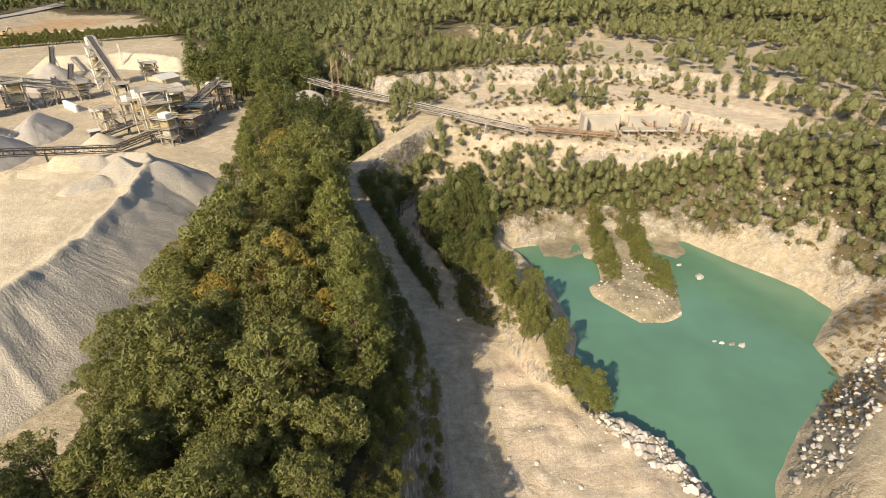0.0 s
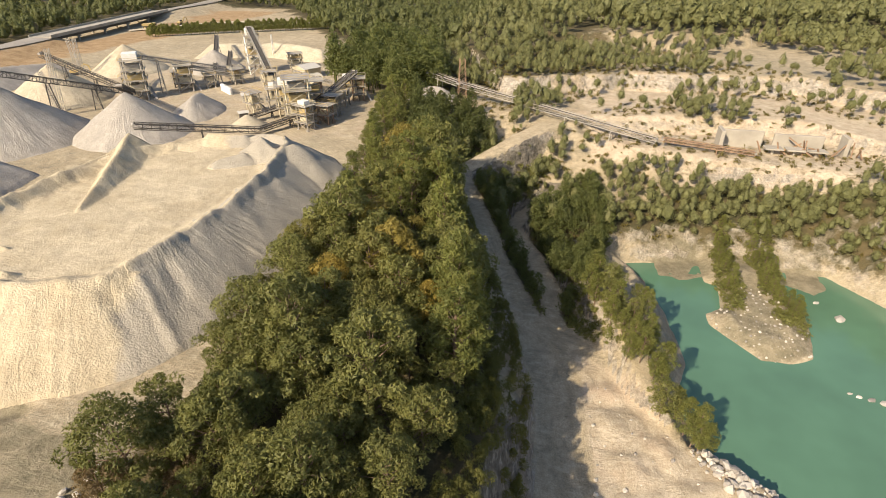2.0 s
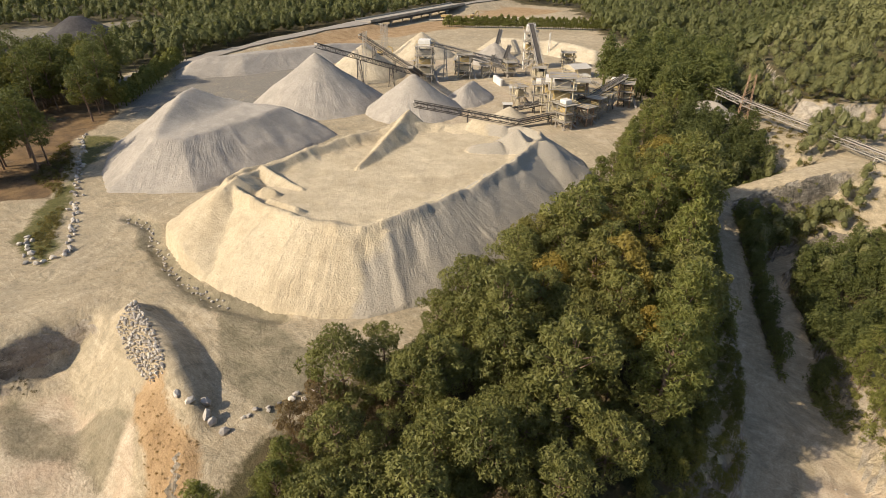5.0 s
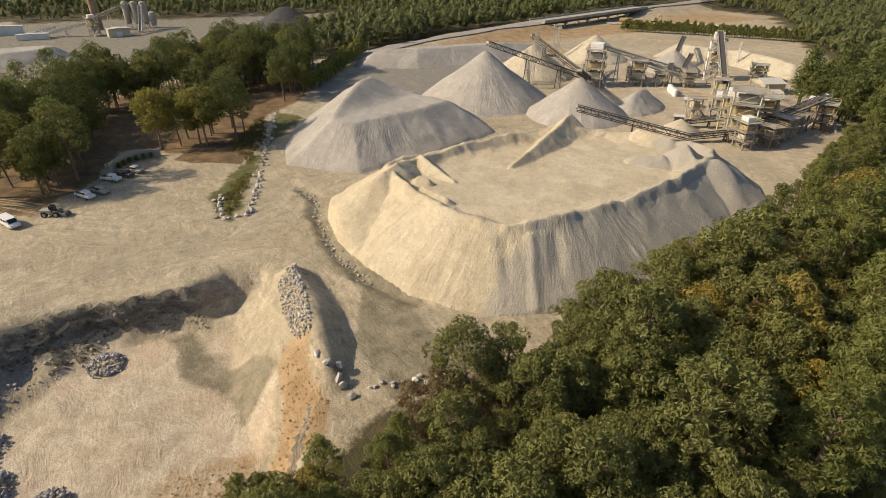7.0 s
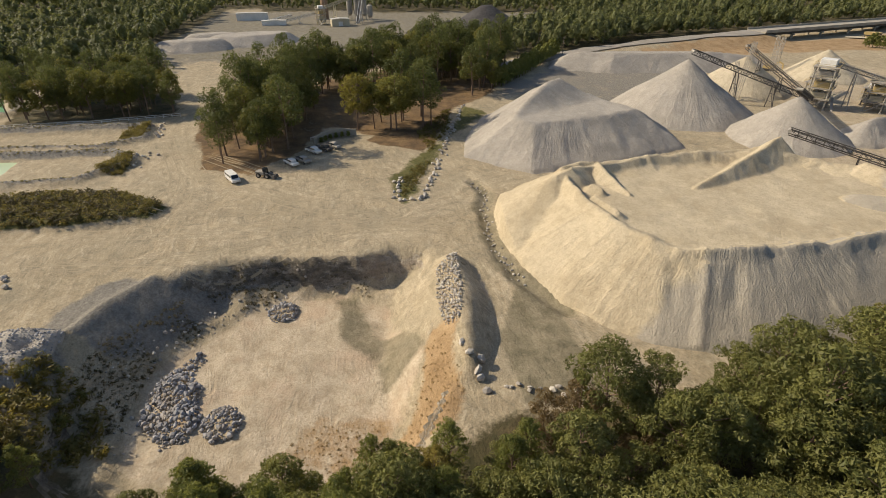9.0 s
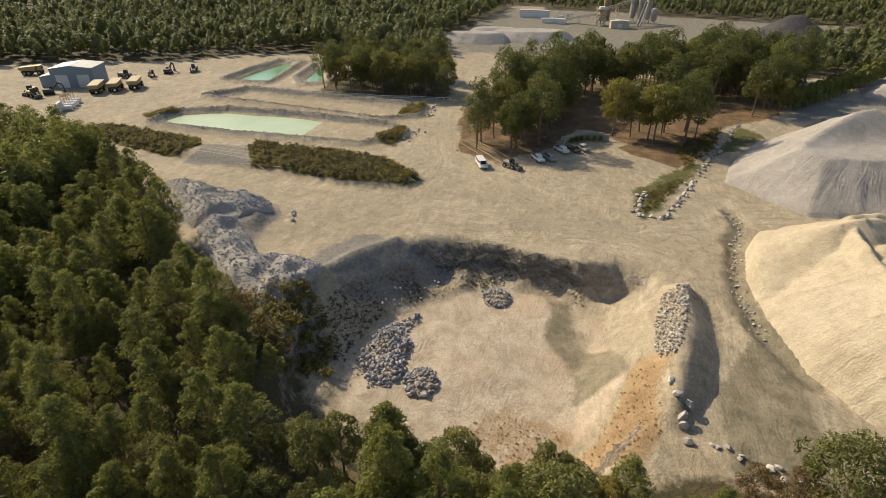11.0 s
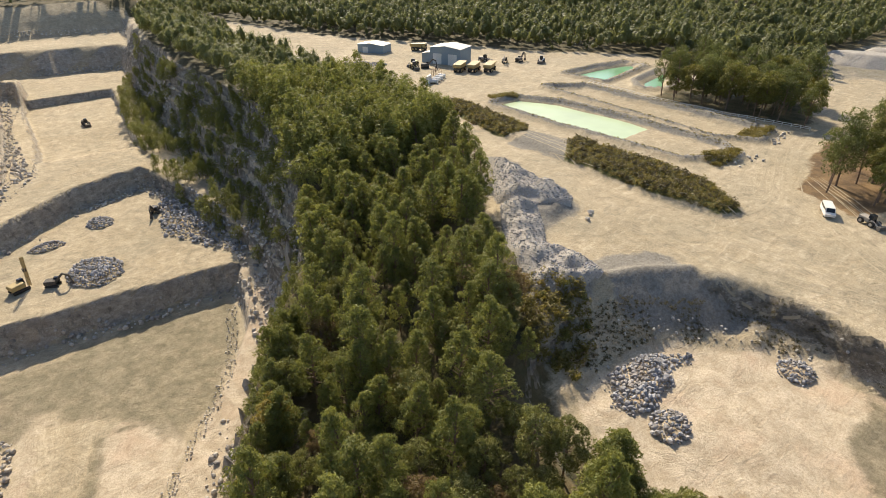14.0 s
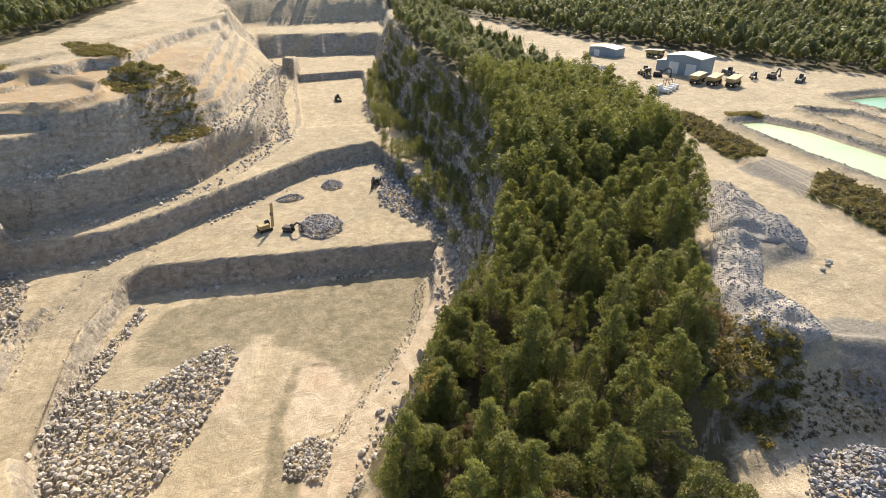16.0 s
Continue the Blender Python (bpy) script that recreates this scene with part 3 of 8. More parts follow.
for k, lane in enumerate(LANES):
    run, best, side, at = 0.0, np.full(GX.shape, 1e9), np.zeros(GX.shape), np.zeros(GX.shape)
    for (ax, ay), (bx, by) in zip(lane, lane[1:]):
        ln = math.hypot(bx - ax, by - ay)
        s = np.clip(((GX - ax) * (bx - ax) + (GY - ay) * (by - ay)) / ln**2, 0, 1)
        off_x, off_y = GX - ax - s * (bx - ax), GY - ay - s * (by - ay)
        d = np.hypot(off_x, off_y)
        closer = d < best
        best = np.where(closer, d, best)
        side = np.where(closer, np.sign((bx - ax) * off_y - (by - ay) * off_x) * d, side)
        at = np.where(closer, run + s * ln, at)
        run += ln
    closer = best < lane_d
    lane_next = np.where(closer, lane_d, np.minimum(lane_next, best))
    lane_d, across, along = np.where(closer, best, lane_d), np.where(closer, side + 37 * k, across), np.where(closer, at, along)
worn = (1 - ramp(lane_d + 2 * fbm(GX, GY, 14, 2, 19), 4, 10)) * ramp(lane_next - lane_d, 1.2, 5) * (1 - 0.6 * soft_in(BOWL, 2, 2, 33)) * ramp(fbm(GX, GY, 21, 3, 35), -0.45, 0.1)
across = across + 1.6 * fbm(GX, GY, 26, 3, 23)

n_y, n_x = GX.shape
ids = np.arange(n_x * n_y).reshape(n_y, n_x)
quads = np.stack([ids[:-1, :-1], ids[:-1, 1:], ids[1:, 1:], ids[1:, :-1]], -1).reshape(-1, 4)
ground_mesh = mesh_np("ground", np.stack([GX, GY, GZ], -1).reshape(-1, 3), quads, True)
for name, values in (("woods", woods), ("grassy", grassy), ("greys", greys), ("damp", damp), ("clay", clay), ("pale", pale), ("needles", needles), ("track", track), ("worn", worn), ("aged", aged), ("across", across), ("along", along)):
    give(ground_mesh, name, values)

m = Mat("quarry_ground", 0.95)
big, mid, small = m.noise(38, 5), m.noise(5, 6), m.noise(0.7, 5, 0.7)
sand = m.mix(m.fit(big, 0.3, 0.7), (0.36, 0.285, 0.175), (0.5, 0.41, 0.275))
sand = m.mix(m.fit(mid, 0.42, 0.68, 0, 0.6), sand, (0.31, 0.255, 0.165))
sand = m.mix(m.fit(m.noise(1.6, 6, 0.7), 0.5, 0.7, 0, 0.5), sand, (0.56, 0.475, 0.335))
lane_at = m.node("ShaderNodeCombineXYZ")
m.link(m.value("across"), lane_at.inputs[0])
m.link(m.math("MULTIPLY", m.value("along"), 0.05), lane_at.inputs[1])
lane_noise = m.node("ShaderNodeTexNoise", Scale=0.75, Detail=5.0, Roughness=0.65)
m.link(lane_at.outputs[0], lane_noise.inputs["Vector"])
lane_fine = m.node("ShaderNodeTexNoise", Scale=2.6, Detail=3.0, Roughness=0.6)
m.link(lane_at.outputs[0], lane_fine.inputs["Vector"])
ruts = m.math("MULTIPLY", m.value("worn"), m.math("ADD", m.math("MULTIPLY", lane_noise.outputs["Fac"], 0.6), m.math("MULTIPLY", lane_fine.outputs["Fac"], 0.5)))
sand = m.mix(m.math("MULTIPLY", m.value("worn"), m.fit(lane_noise.outputs["Fac"], 0.4, 0.62)), sand, (0.52, 0.43, 0.295))
sand = m.mix(m.math("MULTIPLY", m.value("worn"), m.fit(lane_fine.outputs["Fac"], 0.5, 0.72, 0, 0.42)), sand, (0.29, 0.24, 0.155))
sand = m.mix(m.fit(m.noise(0.22, 4, 0.7), 0.5, 0.72, 0, 0.55), sand, (0.24, 0.195, 0.125))
sand = m.mix(m.fit(m.noise(0.45, 5, 0.75), 0.52, 0.7, 0, 0.5), sand, (0.62, 0.54, 0.39))
sand = m.mix(m.fit(m.noise(17, 5, 0.65), 0.46, 0.66, 0, 0.6), sand, (0.315, 0.275, 0.19))
sand = m.mix(m.fit(m.noise(3.2, 6, 0.7, (1.0, 0.55, 1.0)), 0.52, 0.68, 0, 0.5), sand, (0.57, 0.47, 0.33))
sand = m.mix(m.fit(m.noise(0.33, 3, 0.6), 0.66, 0.72, 0, 0.5), sand, (0.2, 0.17, 0.125))
swirl = m.node("ShaderNodeTexNoise", Scale=0.16, Detail=10.0, Roughness=0.74, Distortion=2.2)
m.link(m.coords(), swirl.inputs["Vector"])
scrape = m.node("ShaderNodeTexNoise", Scale=0.22, Detail=7.0, Roughness=0.68, Distortion=2.6)
turned = m.node("ShaderNodeMapping")
turned.inputs["Rotation"].default_value, turned.inputs["Scale"].default_value = (0, 0, 0.6), (0.5, 1.6, 1.0)
m.link(m.coords(), turned.inputs[0])
m.link(turned.outputs[0], scrape.inputs["Vector"])
sand = m.mix(m.fit(swirl.outputs["Fac"], 0.5, 0.62, 0, 0.6), sand, (0.25, 0.215, 0.145))
sand = m.mix(m.fit(swirl.outputs["Fac"], 0.42, 0.3, 0, 0.7), sand, (0.66, 0.55, 0.39))
sand = m.mix(m.fit(scrape.outputs["Fac"], 0.52, 0.66, 0, 0.4), sand, (0.28, 0.235, 0.155))
sand = m.mix(m.fit(scrape.outputs["Fac"], 0.46, 0.32, 0, 0.45), sand, (0.63, 0.54, 0.39))
wobble = m.math("ADD", m.fit(mid, 0.3, 0.7, -0.25, 0.25), m.fit(m.noise(1.1, 5, 0.7), 0.3, 0.7, -0.2, 0.2))


def zone(name, lo=0.3, hi=0.7):
    return m.fit(m.math("ADD", m.value(name), wobble), lo, hi)


chalk = m.mix(m.fit(m.noise(2.6, 6, 0.72), 0.4, 0.62), (0.43, 0.355, 0.25), (0.63, 0.535, 0.4))
chalk = m.mix(m.fit(m.noise(0.5, 5, 0.75), 0.5, 0.72, 0, 0.6), chalk, (0.34, 0.25, 0.16))
chalk = m.mix(m.fit(swirl.outputs["Fac"], 0.5, 0.64, 0, 0.65), chalk, (0.36, 0.28, 0.185))
chalk = m.mix(m.fit(m.noise(9, 5, 0.6), 0.5, 0.66, 0, 0.6), chalk, (0.52, 0.385, 0.27))
c = m.mix(m.math("MULTIPLY", zone("pale", 0.3, 0.7), 0.9), sand, chalk)
c = m.mix(zone("greys", 0.2, 0.75), c, m.mix(m.fit(small, 0.35, 0.65), (0.175, 0.16, 0.135), (0.29, 0.265, 0.22)))
c = m.mix(m.math("MULTIPLY", zone("damp", 0.15, 0.8), 0.82), c, m.mix(m.fit(m.noise(3.0, 6, 0.7), 0.36, 0.66), (0.13, 0.115, 0.07), (0.29, 0.25, 0.165)))
c = m.mix(zone("clay"), c, m.mix(m.fit(mid, 0.35, 0.65), (0.29, 0.19, 0.095), (0.43, 0.3, 0.165)))
c = m.mix(zone("needles"), c, m.mix(m.fit(mid, 0.35, 0.65), (0.1, 0.065, 0.035), (0.24, 0.155, 0.075)))
c = m.mix(zone("grassy"), c, m.mix(m.fit(small, 0.35, 0.65), (0.07, 0.08, 0.02), (0.15, 0.13, 0.045)))
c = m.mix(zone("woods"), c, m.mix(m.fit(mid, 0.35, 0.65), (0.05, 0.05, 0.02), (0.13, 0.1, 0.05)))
geo = m.node("ShaderNodeNewGeometry")
up = m.node("ShaderNodeSeparateXYZ")
m.link(geo.outputs["True Normal"], up.inputs[0])
cliff = m.fit(m.math("ADD", up.outputs[2], m.fit(mid, 0.3, 0.7, -0.12, 0.12)), 0.66, 0.5)
strata = m.noise(1.5, 6, 0.7, (0.6, 0.6, 1.3))
rock = m.mix(m.fit(strata, 0.35, 0.65), (0.31, 0.275, 0.225), (0.6, 0.53, 0.425))
rock = m.mix(m.fit(m.noise(14, 4), 0.48, 0.7, 0, 0.55), rock, (0.5, 0.37, 0.24))
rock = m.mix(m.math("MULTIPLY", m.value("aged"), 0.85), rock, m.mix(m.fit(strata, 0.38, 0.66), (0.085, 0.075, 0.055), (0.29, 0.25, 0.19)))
rock = m.mix(m.fit(m.noise(6.0, 6, 0.7, (1.0, 1.0, 0.35)), 0.48, 0.62, 0, 0.35), rock, (0.27, 0.24, 0.19))
rock = m.mix(m.fit(m.noise(2.2, 8, 0.8, (1.0, 1.0, 0.45)), 0.53, 0.6, 0, 0.6), rock, (0.16, 0.14, 0.115))
rock = m.mix(m.fit(m.noise(3.4, 8, 0.8, (1.0, 1.0, 2.4)), 0.52, 0.62, 0, 0.55), rock, (0.68, 0.61, 0.5))
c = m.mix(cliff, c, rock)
c = m.mix(m.fit(m.noise(0.3, 5, 0.8), 0.44, 0.66, 0, 0.6), c, (0.55, 0.52, 0.47), "MULTIPLY")
c = m.mix(m.fit(m.noise(1.3, 6, 0.8), 0.5, 0.68, 0, 0.45), c, (0.62, 0.59, 0.53), "MULTIPLY")
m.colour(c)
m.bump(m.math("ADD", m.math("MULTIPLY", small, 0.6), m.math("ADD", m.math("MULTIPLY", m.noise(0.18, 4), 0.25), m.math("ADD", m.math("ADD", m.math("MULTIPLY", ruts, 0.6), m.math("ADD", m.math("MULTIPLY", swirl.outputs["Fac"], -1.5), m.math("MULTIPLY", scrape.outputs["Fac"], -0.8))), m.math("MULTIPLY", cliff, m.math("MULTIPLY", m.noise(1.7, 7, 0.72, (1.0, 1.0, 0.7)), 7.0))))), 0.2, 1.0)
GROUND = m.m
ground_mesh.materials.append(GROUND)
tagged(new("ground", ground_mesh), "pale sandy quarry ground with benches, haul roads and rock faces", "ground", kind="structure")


# ---------------- water ----------------
def water_mat(name, colour, rough=0.12):
    w = Mat(name, rough)
    w.b.inputs["Specular IOR Level"].default_value = 0.5
    w.colour(w.mix(w.fit(w.noise(18, 3), 0.35, 0.7), colour, tuple(0.8 * v for v in colour)))
    w.bump(w.noise(0.9, 3), 0.03, 0.25)
    return w.m


def water(name, poly, z, material, label, grow=3.0):
    bm = bmesh.new()
    mid = np.mean(poly, 0)
    pts = [(np.array(p) - mid) * (1 + grow / max(1.0, np.hypot(*(np.array(p) - mid)))) + mid for p in poly]
    bm.faces.new([bm.verts.new((p[0], p[1], z)) for p in pts])
    bmesh.ops.triangulate(bm, faces=bm.faces)
    me = bpy.data.meshes.new(name)
    bm.to_mesh(me)
    me.materials.append(material)
    return tagged(new(name, me), label, "water", kind="structure")


water("water_lake", LAKE, -26.0, water_mat("lake_water", (0.098, 0.195, 0.122)), "opaque blue-green lake in the flooded quarry pit", 4.0)
water("water_pond", POND, -0.35, water_mat("pond_water", (0.47, 0.56, 0.31), 0.3), "milky pale green settling pond", 0.5)
water("water_basin", GREEN_POND, -0.9, water_mat("basin_water", (0.2, 0.4, 0.2), 0.15), "small green basin behind the sand ponds", 0.5)
water("water_basin", GREEN_POND_B, -0.9, bpy.data.materials["basin_water"], "small green basin behind the sand ponds", 0.5)


# ---------------- parts and things ----------------
def part(name, mesh, material, parent=None, label=""):
    """One mesh object under a thing or a part."""
    if isinstance(mesh, bmesh.types.BMesh):
        bm, mesh = mesh, bpy.data.meshes.new(name)
        bm.to_mesh(mesh)
        bm.free()
    if material and not mesh.materials:
        mesh.materials.append(material)
    ob = new(name, mesh)
    ob.parent = parent
    return tagged(ob, label) if label else ob


def thing(name, at, label, category, group="", turn=0.0):
    ob = new(name)
    ob.empty_display_size = 0.3
    ob.matrix_basis = pose(*at, 0, 0, turn)
    return tagged(ob, label, category, group)


# ---------------- stockpiles ----------------
def pile_mat(name, a, b, streak=0.5, patch=None):
    s = Mat(name, 0.97)
    at = s.node("ShaderNodeCombineXYZ")
    s.link(s.math("ADD", s.value("round"), s.fit(s.noise(6, 4), 0.0, 1.0, -2.0, 2.0)), at.inputs[0])
    s.link(s.math("MULTIPLY", s.value("down"), 0.16), at.inputs[1])
    rills = s.node("ShaderNodeTexNoise", Scale=0.7, Detail=5.0, Roughness=0.7)
    s.link(at.outputs[0], rills.inputs["Vector"])
    flank = s.math("MULTIPLY", s.value("flank"), s.fit(s.noise(13, 4), 0.44, 0.62, 0.05, 1.0))
    c = s.mix(s.fit(s.noise(9, 4), 0.35, 0.65), a, b)
    c = s.mix(s.math("MULTIPLY", flank, s.fit(rills.outputs["Fac"], 0.5, 0.64, 0, 0.3)), c, tuple(0.62 * v for v in a))
    c = s.mix(s.fit(s.noise(1.0, 5, 0.7), 0.45, 0.72, 0, streak + 0.15), c, tuple(0.7 * v for v in a))
    c = s.mix(s.fit(s.noise(2.2, 6, 0.75), 0.5, 0.7, 0, 0.5), c, tuple(min(0.7, 1.16 * v) for v in b))
    if patch:
        c = s.mix(s.fit(s.math("ADD", s.value("grey"), s.fit(s.noise(7, 4), 0.3, 0.7, -0.3, 0.3)), 0.35, 0.65, 0, 0.9), c, patch)
    c = s.mix(s.fit(s.noise(0.4, 5, 0.8), 0.45, 0.66, 0, 0.4), c, (0.64, 0.61, 0.56), "MULTIPLY")
    s.colour(c).bump(s.math("ADD", s.math("ADD", s.noise(0.3, 4), s.math("MULTIPLY", s.noise(2.4, 5, 0.6), 1.3)), s.math("MULTIPLY", flank, s.math("MULTIPLY", s.fit(rills.outputs["Fac"], 0.35, 0.65), 0.8))), 0.15, 1.0)
    return s.m


SAND = pile_mat("pale_sand", (0.43, 0.365, 0.26), (0.53, 0.46, 0.335), 0.35)
GREY = pile_mat("grey_screenings", (0.33, 0.3, 0.255), (0.41, 0.37, 0.315), 0.2)
MIXED = pile_mat("sand_and_screenings", (0.44, 0.362, 0.24), (0.54, 0.455, 0.315), 0.3, (0.345, 0.31, 0.25))
BLACK = pile_mat("dark_millings", (0.05, 0.045, 0.045), (0.09, 0.085, 0.08))


def stockpile(name, poly, top, material, label, fall=0.68, cell=0.55, gully=0.5, seed=0, shape=None, base=None):
    """A heap that rises at its angle of rest from an outline in plan, cut off at top; shape(x, y, h) reworks the heights."""
    p = np.array(poly, float)
    cx, cy = p.mean(0)
    xs = np.arange(p[:, 0].min() - 4, p[:, 0].max() + 4, cell)
    ys = np.arange(p[:, 1].min() - 4, p[:, 1].max() + 4, cell)
    X, Y = np.meshgrid(xs, ys)
    d = from_poly(X, Y, poly)
    # rills run down the slope: noise that changes along the foot and hardly up the slope
    ang = np.arctan2(Y - cy, X - cx)
    rad = np.hypot(X - cx, Y - cy)
    foot = np.hypot(p[:, 0] - cx, p[:, 1] - cy).mean()
    bend = ang * foot + 1.4 * fbm(X, Y, 9, 3, seed + 5)
    much = ramp(fbm(X, Y, 17, 3, seed + 6), -0.25, 0.35)
    rill = 0.3 + (0.1 + 0.9 * much) * (np.abs(fbm(bend, rad * 0.12, 1.9, 3, seed + 7)) - 0.25) + 0.25 * np.abs(fbm(bend, rad * 0.05, 11.0, 3, seed + 9)) + 0.4 * fbm(X, Y, 2.6, 3, seed + 8)
    deep = ramp(-d, 0.5, 4.0)
    h = (-d + 0.9 * fbm(X, Y, 11, 3, seed)) * fall - gully * (0.5 - rill) * deep
    tops = top if np.isscalar(top) else top(X, Y)
    soft = 0.3
    h = np.where(h > tops - soft, tops - soft + soft * np.tanh(np.maximum(h - tops + soft, 0) / soft), h) + 0.12 * fbm(X, Y, 2.5, 3, seed + 3)
    if shape:
        h = shape(X, Y, h, d)
    g = ground_at(X, Y) if base is None else np.full(X.shape, base)
    z = np.where(d > -0.3, np.minimum(g - 0.4, g + h), g + np.maximum(h, -0.4))
    ids = np.arange(X.size).reshape(X.shape)
    q = np.stack([ids[:-1, :-1], ids[:-1, 1:], ids[1:, 1:], ids[1:, :-1]], -1).reshape(-1, 4)
    keep = (d.ravel()[q] < 1.5).any(1)
    q = q[keep]
    used, inv = np.unique(q, return_inverse=True)
    v = np.stack([X, Y, z], -1).reshape(-1, 3)[used]
    at = np.array([cx, cy, 0])
    me = mesh_np(name, v - at, inv.reshape(-1, 4), True)
    steepness = np.hypot(np.gradient(z, xs, axis=1), np.gradient(z, ys, axis=0))
    for key, field in (("round", ang * foot), ("down", rad), ("flank", ramp(steepness, 0.3, 0.6)), ("grey", ramp(X + 0.35 * (Y - 60), -66, -58) * ramp(steepness, 0.3, 0.5))):
        give(me, key, field.ravel()[used])
    me.materials.append(material)
    ob = new(name, me)
    ob.location = at
    return tagged(ob, label, "stockpile", "stockpiles of the yard")


def round_plan(x, y, r, n=18, sx=1.0, sy=1.0, turn=0.0):
    c, s = math.cos(radians(turn)), math.sin(radians(turn))
    return [(x + r * sx * math.cos(k * math.tau / n) * c - r * sy * math.sin(k * math.tau / n) * s,
             y + r * sx * math.cos(k * math.tau / n) * s + r * sy * math.sin(k * math.tau / n) * c) for k in range(n)]


def big_pile_shape(x, y, h, d):
    """The flat working top: its rim of tipped sand, loads and the pushed-up heaps at the back."""
    rim_line = 1.3 * np.maximum(0, 1 - np.abs(d + 14.2) / 1.8) * np.clip(0.65 + 0.9 * fbm(x, y, 9, 3, 29), 0.05, 1.5)
    h = np.where(d < -11, np.minimum(h, 8.2 + 1.4 * ramp(d, -18, -13)) + rim_line, h)
    chute, _ = from_line(x, y, [(-66, 60, 0), (-58, 55, 0), (-47, 48, 0)])
    h = h + np.where(d < -0.5, 0.5 * np.exp(-((chute / 0.9) ** 2)) - 0.6 * np.exp(-(((chute - 4.5) / 1.3) ** 2)) * ramp(-d, 3, 8), 0) * ramp(d, -13, -11)
    h = h + 0.5 * fbm(x, y, 2.6, 3, 27) * ramp(d, -20, -16) * (1 - ramp(d, -13, -11))
    wave = 0.55 * fbm(x, y, 4.5, 4, 23)
    for pts, steep_side in (([(-98, 102, 13.2), (-95, 95, 12.0), (-91, 86, 11.0), (-86, 73, 8.8)], 0.95), ([(-68, 108, 12.6), (-64, 106, 11.0), (-61, 110, 10.5)], 0.68), ([(-98.4, 57.5, 11.0), (-94, 57.3, 10.6), (-86, 58, 8.8)], 1.0),
                            ([(-94, 46, 10.4), (-95, 49.5, 11.2), (-98, 53, 10.6)], 0.6), ([(-97, 50, 10.4), (-98.5, 57, 10.4), (-99.6, 65, 10.2), (-100, 78, 10.2), (-100, 88, 10.4), (-99, 98, 10.8)], 1.05),
                            ([(-84, 49.5, 10.2), (-80, 50.5, 10.0), (-78, 51, 9.8)], 1.0), ([(-90, 52, 10.2), (-88, 53, 9.8)], 1.05), ([(-84, 112, 11.0), (-76, 114, 10.6)], 0.7), ([(-74, 99, 9.6), (-70, 103, 10.2)], 0.6)):
        away, top = from_line(x, y, pts)
        h = np.maximum(h, np.where(d < -1, top - away * steep_side + wave, h))
    return h


stockpile("sand_stockpile", [(-49, 52), (-53, 44.5), (-59, 39.5), (-67, 35.7), (-79, 33.2), (-90, 33), (-101, 35), (-109, 39), (-113.5, 48), (-114.5, 62), (-114.5, 80), (-112, 98), (-104, 114), (-92, 123), (-74, 130), (-60, 130),
                             (-51, 118), (-46, 97), (-45.5, 79), (-47, 60)], 9.8, MIXED, "great flat-topped stockpile of pale sand with rilled flanks", 0.7, 0.34, 0.28, 3, big_pile_shape)
stockpile("grey_stockpile", [(-120, 52), (-126, 46), (-136, 38), (-150, 42), (-172, 54), (-184, 72), (-180, 90), (-162, 98), (-140, 106), (-128, 102), (-122, 80)],
          lambda x, y: 9.0 + 7.5 * ramp(-x - 0.4 * (y - 60), 140, 160), GREY, "long grey stockpile of stone screenings in two tiers", 0.66, 0.7, 0.7, 13)
BANKS = [stockpile("gravel_bank", [(-105, -94), (-103.5, -81), (-99, -63), (-94, -60), (-86, -66), (-84, -74), (-88, -79)], 2.6, GREY, "rough grey bank of tipped gravel above the trees", 0.5, 0.45, 0.4, 143,
          lambda x, y, h, d: h + (1.0 * np.abs(fbm(x, y, 7, 3, 81)) + 0.35 * fbm(x, y, 2.2, 3, 82) - 0.3) * ramp(-d, 0, 3)),
         stockpile("gravel_bank", [(-89, -66), (-82, -58), (-77.5, -54), (-77.5, -43), (-74, -39), (-66, -40.5), (-61.5, -45), (-67, -53.5), (-73, -62), (-84, -73)], 2.0, GREY, "rough grey bank of tipped gravel above the trees", 0.42, 0.45, 0.4, 153,
          lambda x, y, h, d: h + (1.1 * np.abs(fbm(x, y, 8, 3, 83)) + 0.35 * fbm(x, y, 2.2, 3, 84) - 0.35) * ramp(-d, 0, 3))]
stockpile("cone_stockpile", round_plan(-163, 123, 24.5), 40, GREY, "tall grey cone of crushed stone under a conveyor head", 0.72, 0.8, 0.2, 23)
stockpile("cone_stockpile", round_plan(-129, 137, 17.5), 40, GREY, "grey cone of crushed stone", 0.72, 0.8, 0.2, 33)
stockpile("cone_stockpile", round_plan(-124, 162, 9, 14, 1.0, 1.6, 20), 40, GREY, "low grey heap beside a cone of stone", 0.7, 0.7, 0.4, 43)
stockpile("cone_stockpile", round_plan(-185, 165, 19), 40, SAND, "pale cone of crushed stone behind the conveyors", 0.7, 0.9, 0.4, 53)
stockpile("bank_stockpile", [(-250, 112), (-238, 106), (-222, 130), (-214, 170), (-212, 205), (-224, 208), (-236, 180), (-246, 140)], 7, GREY, "long grey bank of stone along the yard edge", 0.7, 0.9, 0.6, 63)
stockpile("bank_stockpile", [(-190, 260), (-150, 275), (-112, 262), (-116, 248), (-150, 256), (-184, 244)], 9, SAND, "pale bank of sand behind the crushing plant", 0.7, 1.0, 0.6, 73)
stockpile("cone_stockpile", round_plan(-196, 215, 17), 40, SAND, "pale heap of sand by the screening towers", 0.7, 0.9, 0.4, 83)
stockpile("cone_stockpile", round_plan(-158, 225, 13), 40, GREY, "grey heap of stone by the screening towers", 0.7, 0.9, 0.4, 93)
